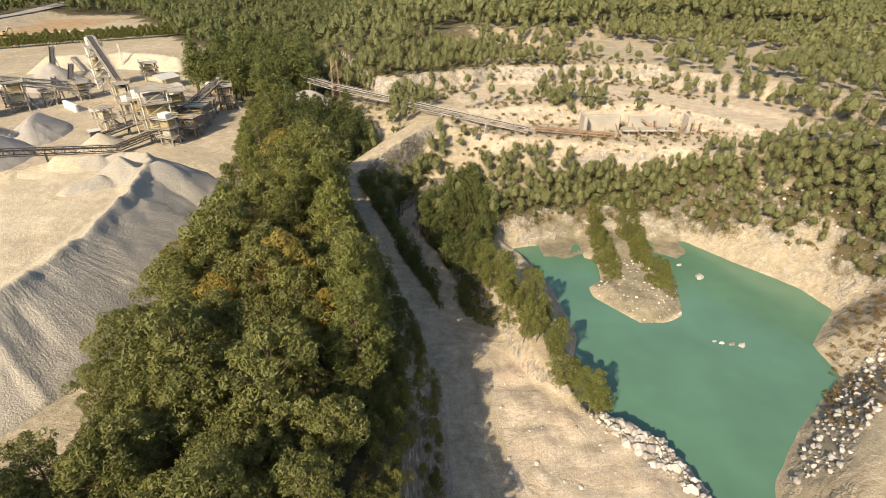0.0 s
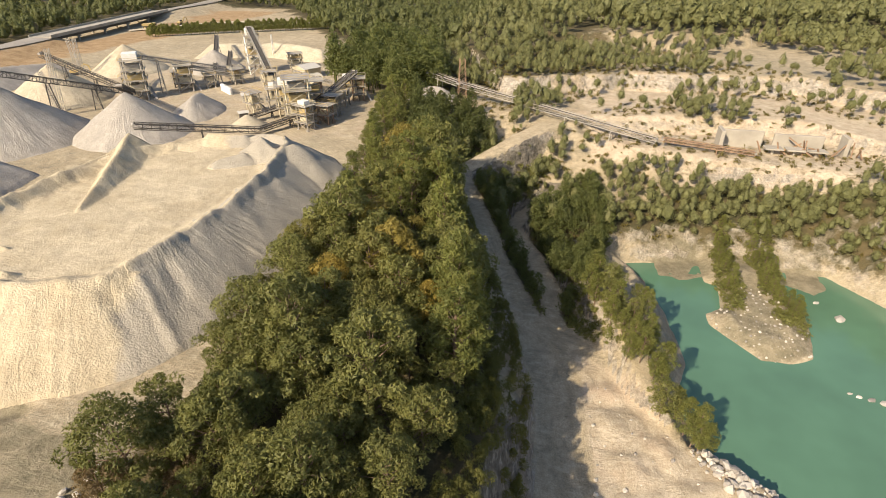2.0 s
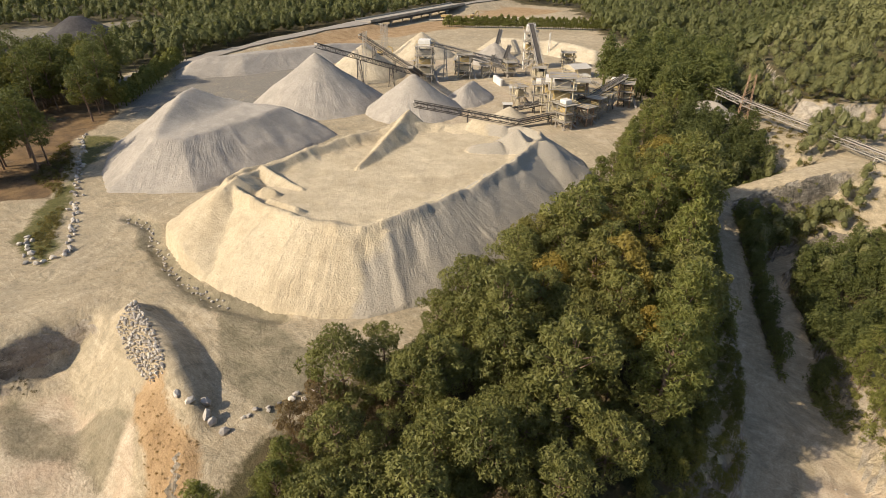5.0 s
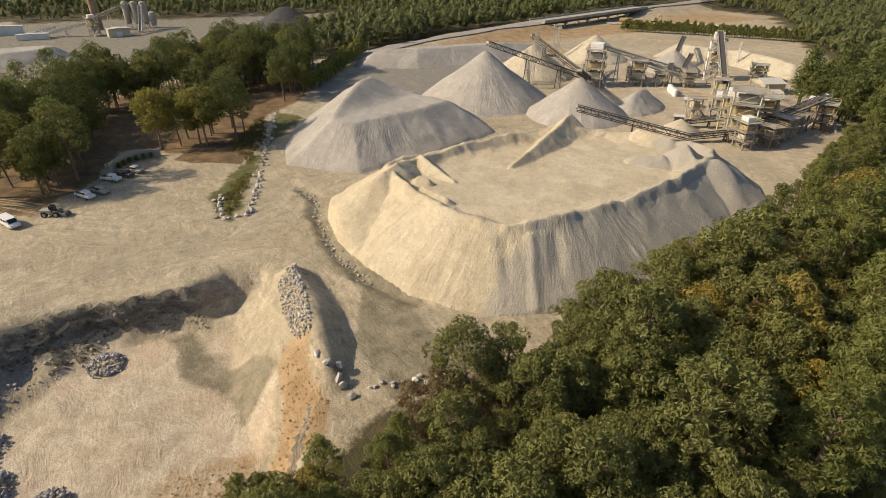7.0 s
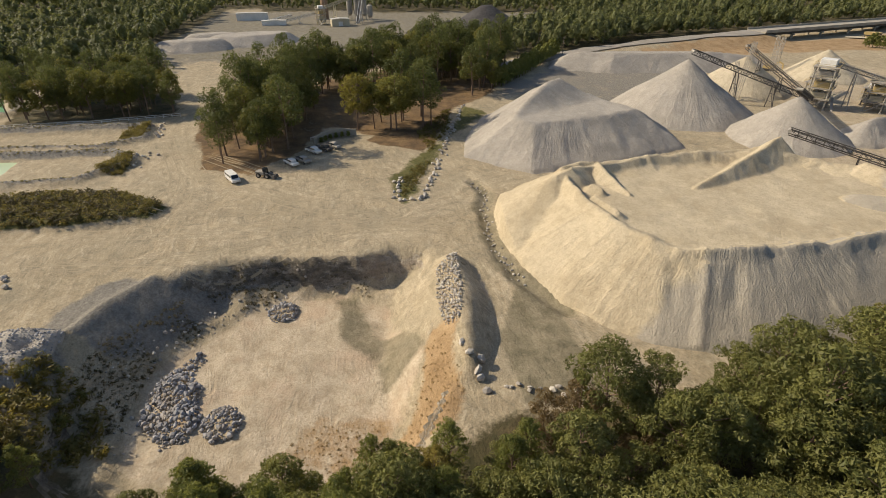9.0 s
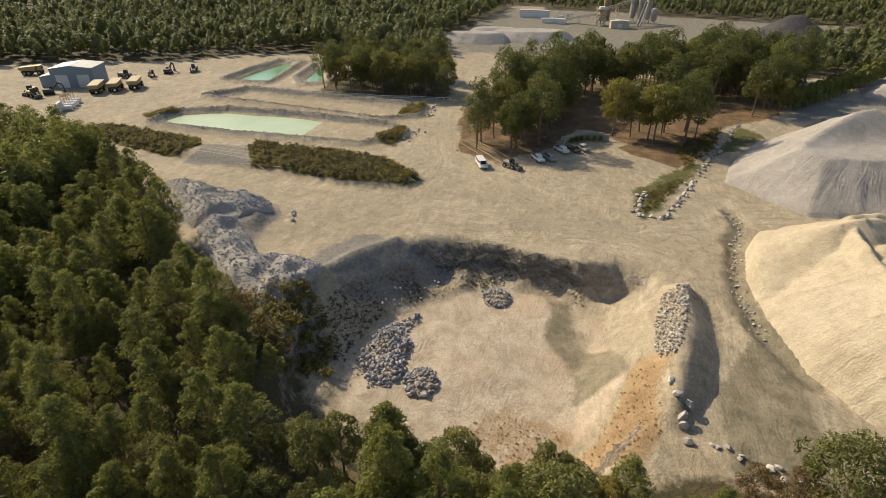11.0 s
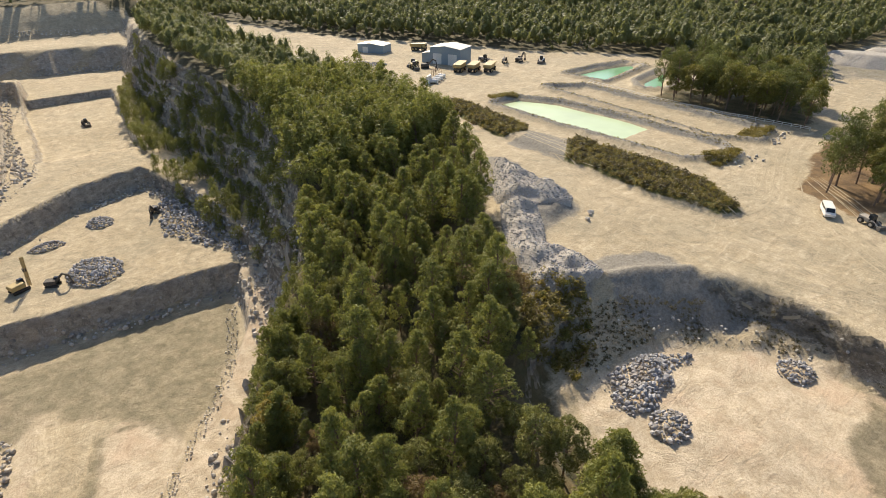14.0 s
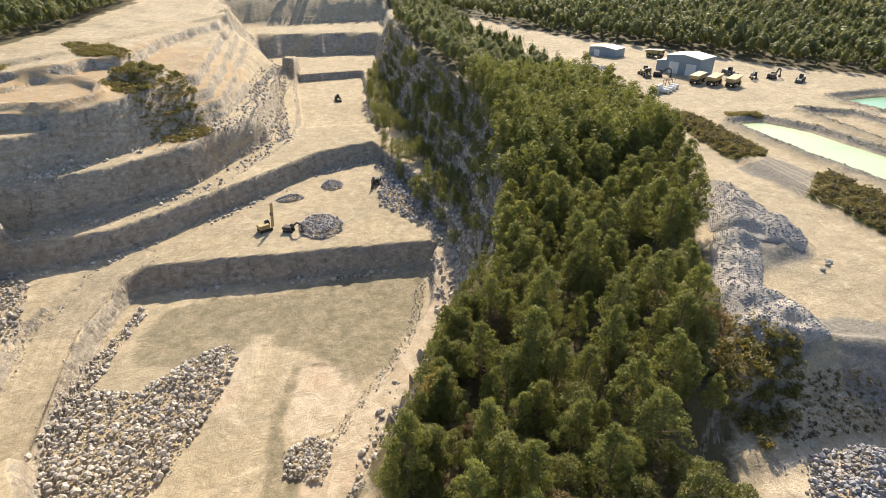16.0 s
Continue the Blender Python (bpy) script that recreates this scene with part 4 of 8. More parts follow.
stockpile("cone_stockpile", round_plan(-98, 150, 7, 14), 40, SAND, "small pale heap of sand by a hopper", 0.65, 0.6, 0.3, 103)
stockpile("cone_stockpile", round_plan(-50, 198, 8, 14, 1.3, 1.0), 40, GREY, "small grey heap by the conveyor tower", 0.6, 0.7, 0.3, 113)
stockpile("cone_stockpile", round_plan(-72, 228, 14, 14, 1.5, 1.0), 6, SAND, "pale tipped bank of sand beside the trees", 0.65, 0.9, 0.3, 123)
for px, py, pr in ((-370, 118, 27), (-358, 74, 13), (-362, 90, 12), (-352, 100, 9)):
    stockpile("dark_stockpile", round_plan(px, py, pr), 14, BLACK, "black heap of asphalt millings", 0.6, 1.4, 0.4, int(pr))
for px, py, pr in ((-330, -60, 14), (-345, -30, 17), (-352, -52, 12)):
    stockpile("cone_stockpile", round_plan(px, py, pr, 14, 1.0, 1.7, 10), 5, GREY, "grey heap of gravel at the asphalt plant", 0.6, 1.2, 0.4, int(pr))


# ---------------- trees ----------------
def leaf_mat(name, a, b, c, autumn=None, through_light=0.42, mottle=False):
    s = Mat(name, 0.6)
    tint, leaf = s.value("tint"), s.node("ShaderNodeNewGeometry").outputs["Random Per Island"]
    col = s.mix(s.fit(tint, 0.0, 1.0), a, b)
    col = s.mix(s.math("MULTIPLY", leaf, 0.5), col, c)
    who = s.node("ShaderNodeObjectInfo").outputs["Random"]
    col = s.mix(s.fit(who, 0.0, 1.0, 0, 0.35), col, tuple(0.5 * v for v in a))
    if mottle:
        col = s.mix(s.fit(s.noise(0.8, 4, 0.7), 0.42, 0.62, 0, 0.45), col, tuple(0.45 * v for v in a))
    if autumn:
        col = s.mix(s.fit(who, 0.88, 0.98, 0, 0.6), col, autumn)
    s.colour(col)
    thin = s.node("ShaderNodeBsdfTranslucent")
    s.link(s.mix(1.0, col, (1.5, 1.45, 1.1), "MULTIPLY"), thin.inputs[0])
    both = s.node("ShaderNodeMixShader")
    both.inputs[0].default_value = through_light
    s.link(s.b.outputs[0], both.inputs[1])
    s.link(thin.outputs[0], both.inputs[2])
    s.link(both.outputs[0], s.t.nodes["Material Output"].inputs[0])
    return s.m


OAK = leaf_mat("broadleaf", (0.1, 0.112, 0.029), (0.205, 0.208, 0.056), (0.24, 0.215, 0.068), (0.36, 0.25, 0.045), 0.3)
PINE = leaf_mat("pine_needles", (0.105, 0.128, 0.032), (0.22, 0.236, 0.062), (0.29, 0.26, 0.074), None, 0.42)
RUST = leaf_mat("rusty_leaves", (0.15, 0.1, 0.05), (0.22, 0.15, 0.07), (0.16, 0.14, 0.07))
WOODS = leaf_mat("far_woods", (0.13, 0.146, 0.055), (0.215, 0.225, 0.08), (0.2, 0.2, 0.076), None, 0.42, True)
GROVE_OAK = leaf_mat("grove_broadleaf", (0.08, 0.092, 0.022), (0.18, 0.18, 0.044), (0.22, 0.195, 0.05), (0.3, 0.25, 0.05), 0.4)
GROVE_PINE = leaf_mat("grove_needles", (0.06, 0.078, 0.022), (0.13, 0.148, 0.04), (0.17, 0.165, 0.048), None, 0.38)
# WOODS made paler: haze over the north side put into the leaf colour
NORTH_WOODS = leaf_mat("young_pale_woods", (0.15, 0.16, 0.062), (0.27, 0.27, 0.1), (0.27, 0.25, 0.1), None, 0.25, True)
BARK = plain("bark", (0.24, 0.165, 0.115), 0.95, 0, 0.3, 0.4)


def leaves(rng, centres, radii, count, size, rise=0.5, corners=3, loose=0.6, thin=0.7):
    """Quads strewn through the shells of clumps: their corners, and a tint for each."""
    centres, radii = np.asarray(centres, float), np.asarray(radii, float)
    n = len(centres) * count
    which = np.repeat(np.arange(len(centres)), count)
    way = rng.normal(size=(n, 3))
    way[:, 2] = way[:, 2] * 0.8 + 0.25
    way /= np.linalg.norm(way, axis=1)[:, None]
    p = centres[which] + way * (radii[which] * (rng.uniform(0.5, 1.0, n) ** 0.5 + 0.1 * np.abs(rng.normal(size=n))))[:, None] * (1, 1, 0.8)
    nrm = way * 0.8 + rng.normal(size=(n, 3)) * loose + (0, 0, rise)
    nrm /= np.linalg.norm(nrm, axis=1)[:, None]
    side = np.cross(nrm, np.cross(way + (0, 0, 0.7), nrm) + 0.5 * rng.normal(size=(n, 3))) if thin < 0.4 else np.cross(nrm, rng.normal(size=(n, 3)))
    side /= np.linalg.norm(side, axis=1)[:, None]
    other = np.cross(nrm, side)
    s = (size * rng.uniform(0.6, 1.25, n))[:, None]
    v = np.stack([p - side * s, p - other * s * thin - nrm * s * 0.2, p + side * s, p + other * s * thin - nrm * s * 0.2], 1)[:, :corners]
    if corners == 3:
        v = (v - p[:, None]) * 1.35 + p[:, None]
    v = v.reshape(-1, 3)
    tint = np.clip(0.45 + 0.35 * rng.normal(size=len(centres))[which] + 0.15 * rng.normal(size=n), 0, 1)
    return v, np.repeat(tint, corners)


def crown_points(rng, kind, tall):
    """Clump centres and radii for a crown."""
    cs, rs = [], []
    if kind == "oak":
        for k in range(36):
            a, u = k * 2.4 + rng.uniform(-0.6, 0.6), (k + 0.5) / 36
            r = 0.33 * tall * math.sin(math.pi * (0.15 + 0.8 * u)) ** 0.7 * rng.uniform(0.45, 1.0)
            cs.append((r * math.cos(a), r * math.sin(a), tall * (0.34 + 0.56 * u)))
            rs.append(tall * rng.uniform(0.055, 0.105))
    elif kind == "pine":
        for k in range(60):
            a, u = k * 2.4 + rng.uniform(-0.7, 0.7), (k + 0.5) / 60
            r = 0.25 * tall * min(1.0, 0.55 + 2.2 * u) * (1 - u) ** 0.48 * rng.uniform(0.5, 1.15)
            cs.append((r * math.cos(a), r * math.sin(a), tall * (0.26 + 0.72 * u + rng.uniform(-0.03, 0.03))))
            rs.append(tall * (0.07 - 0.026 * u) * rng.uniform(0.7, 1.3))
    elif kind == "yardpine":
        for k in range(18):
            a, u = k * 2.4 + rng.uniform(-0.5, 0.5), (k + 0.5) / 18
            r = 0.22 * tall * math.sin(math.pi * (0.2 + 0.75 * u)) * rng.uniform(0.5, 1.1)
            cs.append((r * math.cos(a), r * math.sin(a), tall * (0.36 + 0.6 * u)))
            rs.append(tall * rng.uniform(0.07, 0.115))
    else:
        for k in range(9):
            a = k * 2.4
            r = 0.45 * tall * rng.uniform(0.1, 1.0)
            cs.append((r * math.cos(a), r * math.sin(a), tall * rng.uniform(0.3, 0.75)))
            rs.append(tall * rng.uniform(0.2, 0.32))
    return cs, rs


def limb(bm, a, b, ra, rb, sides=6):
    """A tapered round stick from a to b."""
    a, b = Vector(a), Vector(b)
    t = (b - a).normalized()
    u = t.orthogonal().normalized()
    w = t.cross(u)
    rings = [[bm.verts.new(p + (u * math.cos(k * math.tau / sides) + w * math.sin(k * math.tau / sides)) * r) for k in range(sides)] for p, r in ((a, ra), (b, rb))]
    for k in range(sides):
        bm.faces.new((rings[0][k], rings[0][(k + 1) % sides], rings[1][(k + 1) % sides], rings[1][k]))
    bm.faces.new(rings[0][::-1])
    bm.faces.new(rings[1])


def tree(kind, tall, seed, foliage, count, size, label, category="tree", name="tree"):
    rng = np.random.default_rng(seed)
    ob = thing(name, (0, 0, 0), label, category)
    cs, rs = crown_points(rng, kind, tall)
    bm = bmesh.new()
    r0 = tall * 0.016
    limb(bm, (0, 0, -1.5), (0.1, 0, tall * 0.45), r0, r0 * 0.7, 8)
    limb(bm, (0.1, 0, tall * 0.45), (0, 0.1, tall * 0.9), r0 * 0.7, r0 * 0.15, 6)
    for c in cs[::2]:
        limb(bm, (0.05, 0.02, c[2] * 0.8), (c[0] * 0.9, c[1] * 0.9, c[2]), r0 * 0.35, r0 * 0.1, 4)
    part("trunk", bm, BARK, ob)
    v, tint = leaves(rng, cs, rs, count, size, 0.3, 3, 0.6, 0.45 if "pine" in kind else 0.65)
    me = mesh_np("crown", v, np.arange(len(v)).reshape(-1, 3))
    give(me, "tint", tint)
    part("crown", me, foliage, ob)
    return ob


PROTO = {
    "nearoak": [tree("oak", 12, 10 + k, OAK, 170, 0.17, "green broadleaf tree turning yellow on the wooded ridge", "tree", "broadleaf_tree") for k in range(5)],
    "nearpine": [tree("pine", 13, 30 + k, PINE, 72, 0.2, "dark green bushy pine on the wooded ridge", "pine tree", "pine_tree") for k in range(6)],
    "oak": [tree("oak", 12, 15 + k, OAK, 84, 0.23, "green broadleaf tree turning yellow on the wooded ridge", "tree", "broadleaf_tree") for k in range(5)],
    "pine": [tree("pine", 13, 36 + k, PINE, 42, 0.27, "dark green bushy pine on the wooded ridge", "pine tree", "pine_tree") for k in range(5)],
    "rust": [tree("oak", 9, 50 + k, RUST, 120, 0.13, "thin rusty brown autumn tree on the ridge", "tree", "autumn_tree") for k in range(3)],
    "yardpine": [tree("yardpine", 17, 60 + k, GROVE_PINE, 130, 0.28, "tall pine with a bare trunk in the parking grove", "pine tree", "tall_pine") for k in range(4)],
    "yardoak": [tree("oak", 15, 70 + k, GROVE_OAK, 120, 0.26, "large green broadleaf tree in the parking grove", "tree", "large_tree") for k in range(3)],
    "shrub": [tree("shrub", 3.0, 80 + k, OAK, 60, 0.17, "low green bush on the rock", "bush", "bush") for k in range(3)],
}
for group in PROTO.values():
    for k, ob in enumerate(group):
        ob.location = (-60 + 3 * k, -700 - 6 * len(ob.name), float(ground_at(-60 + 3 * k, -700)))
spent = {key: 0 for key in PROTO}


def plant(kind, x, y, size, rng, group, sink=0.0):
    if kind in ("oak", "pine") and -80 < y < 74 and x > -75:
        kind = "near" + kind
    src = PROTO[kind][int(rng.integers(len(PROTO[kind])))]
    m4 = pose(x, y, float(ground_at(x, y)) - sink, rng.uniform(-4, 4), rng.uniform(-4, 4), rng.uniform(0, 360)) @ Matrix.Diagonal((size, size, size * rng.uniform(0.9, 1.12), 1))
    ob = copy_thing(src, m4)
    ob.scale = m4.to_scale()
    ob["group"] = group
    spent[kind] += 1
    return ob


rng = np.random.default_rng(4)
xs, ys = scatter(RIDGE_NORTH, 5.4, 1)
for x, y in zip(xs, ys):
    if from_line(x, y, NORTH_ROAD)[0] < 5 or slope_at(x, y) > 2.2 and rng.random() < 0.3 or x < -37 and -40 < y < 20:
        continue
    kind = "rust" if rng.random() < 0.07 or (x < -38 and y < 45 and rng.random() < 0.5) else "oak"
    if y > 90 and rng.random() < 0.5 or y < 5 and rng.random() < 0.8:
        kind = "pine"
    low = 0.6 if kind == "pine" and y < 20 else 0.78
    plant(kind, x, y, rng.uniform(low - 0.12, low + 0.4) * (0.8 if x < -42 else 0.9 if x > -30 and from_poly(x, y, RIDGE_NORTH) > -6 else 1.25 if x > -36 and y > 40 else 1.0), rng, "trees of the ridge")
for x, y in zip(*scatter([(-43, -14), (-42, 4), (-41, 17), (-20, 24), (-16, -14)], 4.2, 29)):
    plant("pine" if rng.random() < 0.6 else "oak", x, y, rng.uniform(0.45, 0.85), rng, "trees of the ridge")
for (ax, ay), (bx, by) in zip([(-11, 56), (-16, 77), (-22, 98), (-29, 118)], [(-16, 77), (-22, 98), (-29, 118), (-37, 138)]):
    for k in range(5):
        plant("oak" if rng.random() < 0.7 else "pine", ax + (bx - ax) * k / 5 + rng.normal() * 0.6, ay + (by - ay) * k / 5, rng.uniform(1.25, 1.6), rng, "trees of the ridge")
for k in range(26):
    plant("pine" if rng.random() < 0.7 else "oak", -9.5 - 20 * k / 26 + rng.normal() * 1.2, -42 - 27 * k / 26 + rng.normal() * 1.2, rng.uniform(0.5, 0.85), rng, "trees of the ridge")
xs, ys = scatter([p for p in RIDGE_SOUTH if p[1] > -200], 4.3, 2)
plain_ridge = []
for x, y in zip(xs, ys):
    if slope_at(x, y) > 2.2 and rng.random() < 0.35 or from_line(x, y, TRACK_CLIFF)[0] < 6 or x < -40 and y > -36:
        continue
    if x < -53 and (from_poly(x, y, BOWL_RIM) < 2.0 or from_poly(x, y, GRAVEL) < 3.0 or from_poly(x, y, [(-53, -28), (-68, -36), (-68, -47), (-58, -43), (-52, -34)]) < 0):
        continue
    if y < -112:
        plain_ridge.append((x, y))
        continue
    kind = "oak" if rng.random() < 0.3 else "rust" if rng.random() < 0.05 else "pine"
    plant(kind, x, y, rng.uniform(0.45, 1.08) * (0.75 if kind == "oak" else 1.0), rng, "trees of the ridge")
xs, ys = scatter(GROVE_MID, 6.1, 3)
for x, y in zip(xs, ys):
    if in_poly(x, y, GROVE_GAP) or fbm(x, y, 20, 2, 64) > 0.42:
        continue
    kind = "yardpine" if rng.random() < 0.6 else "yardoak"
    plant(kind, x, y, rng.uniform(0.8, 1.3), rng, "trees of the parking grove")
xs, ys = scatter(GROVE_WEST, 6.5, 5)
for x, y in zip(xs, ys):
    plant("yardoak" if rng.random() < 0.4 else "yardpine", x, y, rng.uniform(0.75, 1.05), rng, "trees of the parking grove")
for x, y in zip(*scatter([(5, 116), (16, 106), (22, 100), (23, 86), (31, 70), (26, 68), (16, 84), (10, 100)], 3.6, 6)):
    plant("pine" if rng.random() < 0.7 else "oak", x, y, rng.uniform(0.4, 0.75), rng, "trees by the lake")


# ---------------- woods ----------------
def lump_tree(kind, tall, seed, level, count, size):
    """A far tree: a ragged solid crown, pointed or round, with leaf sprays that break its outline: points, tints and faces."""
    r = np.random.default_rng(seed)
    bm = bmesh.new()
    bmesh.ops.create_icosphere(bm, subdivisions=level, radius=1.0)
    bm.verts.ensure_lookup_table()
    way = np.array([v.co[:] for v in bm.verts])
    f = np.array([[v.index for v in q.verts] for q in bm.faces])
    bm.free()
    wide, long = (0.225, 0.33) if kind == "pine" else (0.3, 0.3)
    lean = r.normal(size=2) * 0.04 * tall

    def shell(n):
        pinch = 1 - (0.36 if kind == "pine" else 0.1) * ramp(n[:, 2], 0.0, 1.0)
        up = 0.5 + 0.5 * n[:, 2]
        return np.stack([n[:, 0] * pinch * wide * tall + lean[0] * up, n[:, 1] * pinch * wide * tall + lean[1] * up, (n[:, 2] * long + 1.02 - long) * tall], -1)

    v = shell(way) * (1, 1, 1)
    mid = np.array([0, 0, (1.02 - long) * tall])
    v = (v - mid) * r.uniform(0.5, 0.95, (len(v), 1)) + mid
    # core tinted darker than the sprays: shade inside the crown put into colour
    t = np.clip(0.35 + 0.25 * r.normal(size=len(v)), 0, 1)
    if count:
        n = r.normal(size=(count, 3)) + (0, 0, 0.35)
        n /= np.linalg.norm(n, axis=1)[:, None]
        knot = r.normal(size=(14, 3))
        knot /= np.linalg.norm(knot, axis=1)[:, None]
        bulge = (0.72 + 0.42 * np.max(n @ knot.T, axis=1) ** 6)[:, None]
        p = (shell(n) - mid) * bulge * r.uniform(0.85, 1.06, (count, 1)) + mid
        nrm = n + 0.32 * r.normal(size=(count, 3)) + (0, 0, 0.3)
        side = np.cross(nrm, r.normal(size=(count, 3)))
        side /= np.linalg.norm(side, axis=1)[:, None]
        other = np.cross(nrm / np.linalg.norm(nrm, axis=1)[:, None], side)
        s = (size * r.uniform(0.6, 1.3, count))[:, None]
        lv = np.stack([p - side * s, p + side * s * 0.8 - other * s * 0.6, p + other * s], 1).reshape(-1, 3)
        f = np.concatenate([f, np.arange(len(lv)).reshape(-1, 3) + len(v)])
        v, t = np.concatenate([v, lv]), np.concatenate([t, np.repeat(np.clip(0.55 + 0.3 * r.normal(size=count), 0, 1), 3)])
    return v, t, f


def strewn(name, xs, ys, sizes, kinds, seed, label, material=WOODS, sink=0.3):
    """Many trees in one mesh."""
    rng = np.random.default_rng(seed)
    gz = ground_at(xs, ys) - sink
    which = rng.integers(0, len(kinds), len(xs))
    vs, ts, fs, start = [], [], [], 0
    for k, (v, tint, *rest) in enumerate(kinds):
        f = rest[0] if rest else np.arange(len(v)).reshape(-1, 3)
        idx = np.nonzero(which == k)[0]
        a = rng.uniform(0, math.tau, len(idx))
        c, s = np.cos(a)[:, None] * sizes[idx, None], np.sin(a)[:, None] * sizes[idx, None]
        px = v[None, :, 0] * c - v[None, :, 1] * s + xs[idx, None]
        py = v[None, :, 0] * s + v[None, :, 1] * c + ys[idx, None]
        pz = v[None, :, 2] * sizes[idx, None] * rng.uniform(0.85, 1.2, len(idx))[:, None] + gz[idx, None]
        vs.append(np.stack([px, py, pz], -1).reshape(-1, 3))
        ts.append(np.clip(tint[None] * 0.6 + rng.uniform(0, 0.5, len(idx))[:, None], 0, 1).ravel())
        fs.append((f[None] + start + len(v) * np.arange(len(idx))[:, None, None]).reshape(-1, 3))
        start += len(v) * len(idx)
    v, t = np.concatenate(vs), np.concatenate(ts)
    me = mesh_np(name, v, np.concatenate(fs))
    give(me, "tint", t)
    me.materials.append(material)
    return tagged(new(name, me), label, "woods", kind="stuff")


def rough_tree(kind, tall, clumps, count, size, seed, stem=True):
    r = np.random.default_rng(seed)
    cs, rs = crown_points(r, kind, tall)
    pick = r.permutation(len(cs))[:clumps]
    v, tint = leaves(r, [cs[i] for i in pick], [rs[i] * 1.35 for i in pick], count, size, 0.45, 3, 0.3)
    a, b = 0.16, 0.08
    low, high = np.array([(-a, -a, 0), (a, -a, 0), (a, a, 0), (-a, a, 0)]), np.array([(-b, -b, tall * 0.7), (b, -b, tall * 0.7), (b, b, tall * 0.7), (-b, b, tall * 0.7)])
    if not stem:
        return v, tint
    trunk = np.concatenate([[low[k], low[(k + 1) % 4], high[k], low[(k + 1) % 4], high[(k + 1) % 4], high[k]] for k in range(4)])
    return np.concatenate([v, trunk]), np.concatenate([tint, np.zeros(24)])


NEAR_KINDS = [rough_tree("pine", 12, 56, 16, 0.3, 240 + k) for k in range(4)] + [rough_tree("oak", 11, 34, 22, 0.3, 250 + k) for k in range(2)]
MID_KINDS = [lump_tree("pine", 11, 200 + k, 1, 230, 0.32) for k in range(5)] + [lump_tree("oak", 9, 210 + k, 1, 230, 0.32) for k in range(3)]
FAR_KINDS = [lump_tree("pine", 12, 220 + k, 1, 64, 0.72) for k in range(6)] + [lump_tree("oak", 10.5, 230 + k, 1, 64, 0.72) for k in range(3)]
HORIZON_KINDS = [lump_tree("pine", 12, 270 + k, 1, 20, 1.15) for k in range(4)] + [lump_tree("oak", 11, 280 + k, 1, 20, 1.15) for k in range(2)]
rng = np.random.default_rng(12)

xs, ys = np.array(plain_ridge).T
strewn("ridge_woods", xs, ys, rng.uniform(0.8, 1.2, len(xs)), NEAR_KINDS, 5, "dark bushy pines along the crest above the pit", PINE)
xs, ys = scatter([p for p in RIDGE_SOUTH if p[1] < -130], 5.0, 7)
far_ridge = (ys < -185) & ((slope_at(xs, ys) < 2.2) | (rng.random(len(xs)) < 0.6))
xs, ys = xs[far_ridge], ys[far_ridge]
strewn("ridge_woods", xs, ys, rng.uniform(0.8, 1.2, len(xs)), MID_KINDS, 1, "dark pines along the crest above the pit")

def open_view(xs, ys, lines, reach, half):
    """True where no road lies within reach metres to the north, so that the road stays open to the south."""
    return np.logical_and.reduce([from_line(xs, ys + k, r)[0] > half for r in lines for k in np.arange(0, reach + 1, 4.0)])


xs, ys = scatter(NORTH_SLOPE, 2.9, 8)
bare = (fbm(xs, ys, 24, 3, 61) > np.where((ys > 150) & (xs > 0), 0.06, 0.4)) | (ys > 196) & (rng.random(len(xs)) < 0.35)
keep = open_view(xs, ys, (NORTH_ROAD, BENCH_ROAD), 7, 4.5) & open_view(xs, ys, (NORTH_PATH,), 6, 3.0) & ~in_poly(xs, ys + 5, CRUSHER_PAD, 2) & ~in_poly(xs, ys, CRUSHER_PAD, 2) & ~in_poly(xs, ys, LAKE, 2)
keep &= ~(bare & (rng.random(len(xs)) < 0.8)) & ~((slope_at(xs, ys) > 2.0) & (rng.random(len(xs)) < 0.5))
yard = [(-70, 182), (-66, 212), (-20, 212), (-18, 186), (-36, 180)]
keep &= ~in_poly(xs, ys, yard) & ~in_poly(xs, ys + 12, yard)
xs, ys = xs[keep], ys[keep]
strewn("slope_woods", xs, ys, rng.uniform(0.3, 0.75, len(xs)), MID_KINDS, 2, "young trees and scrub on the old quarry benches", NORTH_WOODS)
xs, ys = scatter([(14, 142), (20, 152), (45, 160), (75, 160), (92, 148), (85, 138), (72, 145), (40, 147)], 3.0, 24)
strewn("shore_woods", xs, ys, rng.uniform(0.35, 0.65, len(xs)), MID_KINDS, 9, "young trees along the north shore of the lake", NORTH_WOODS)
xs, ys = scatter([(-54, 186), (-46, 148), (-37, 142), (-30, 152), (-20, 168), (-32, 182)], 3.3, 25)
keep = from_line(xs, ys, NORTH_ROAD)[0] > 5
xs, ys = xs[keep], ys[keep]
strewn("bank_woods", xs, ys, rng.uniform(0.5, 0.95, len(xs)), NEAR_KINDS, 10, "dark trees on the bank beside the pit road", GROVE_PINE)

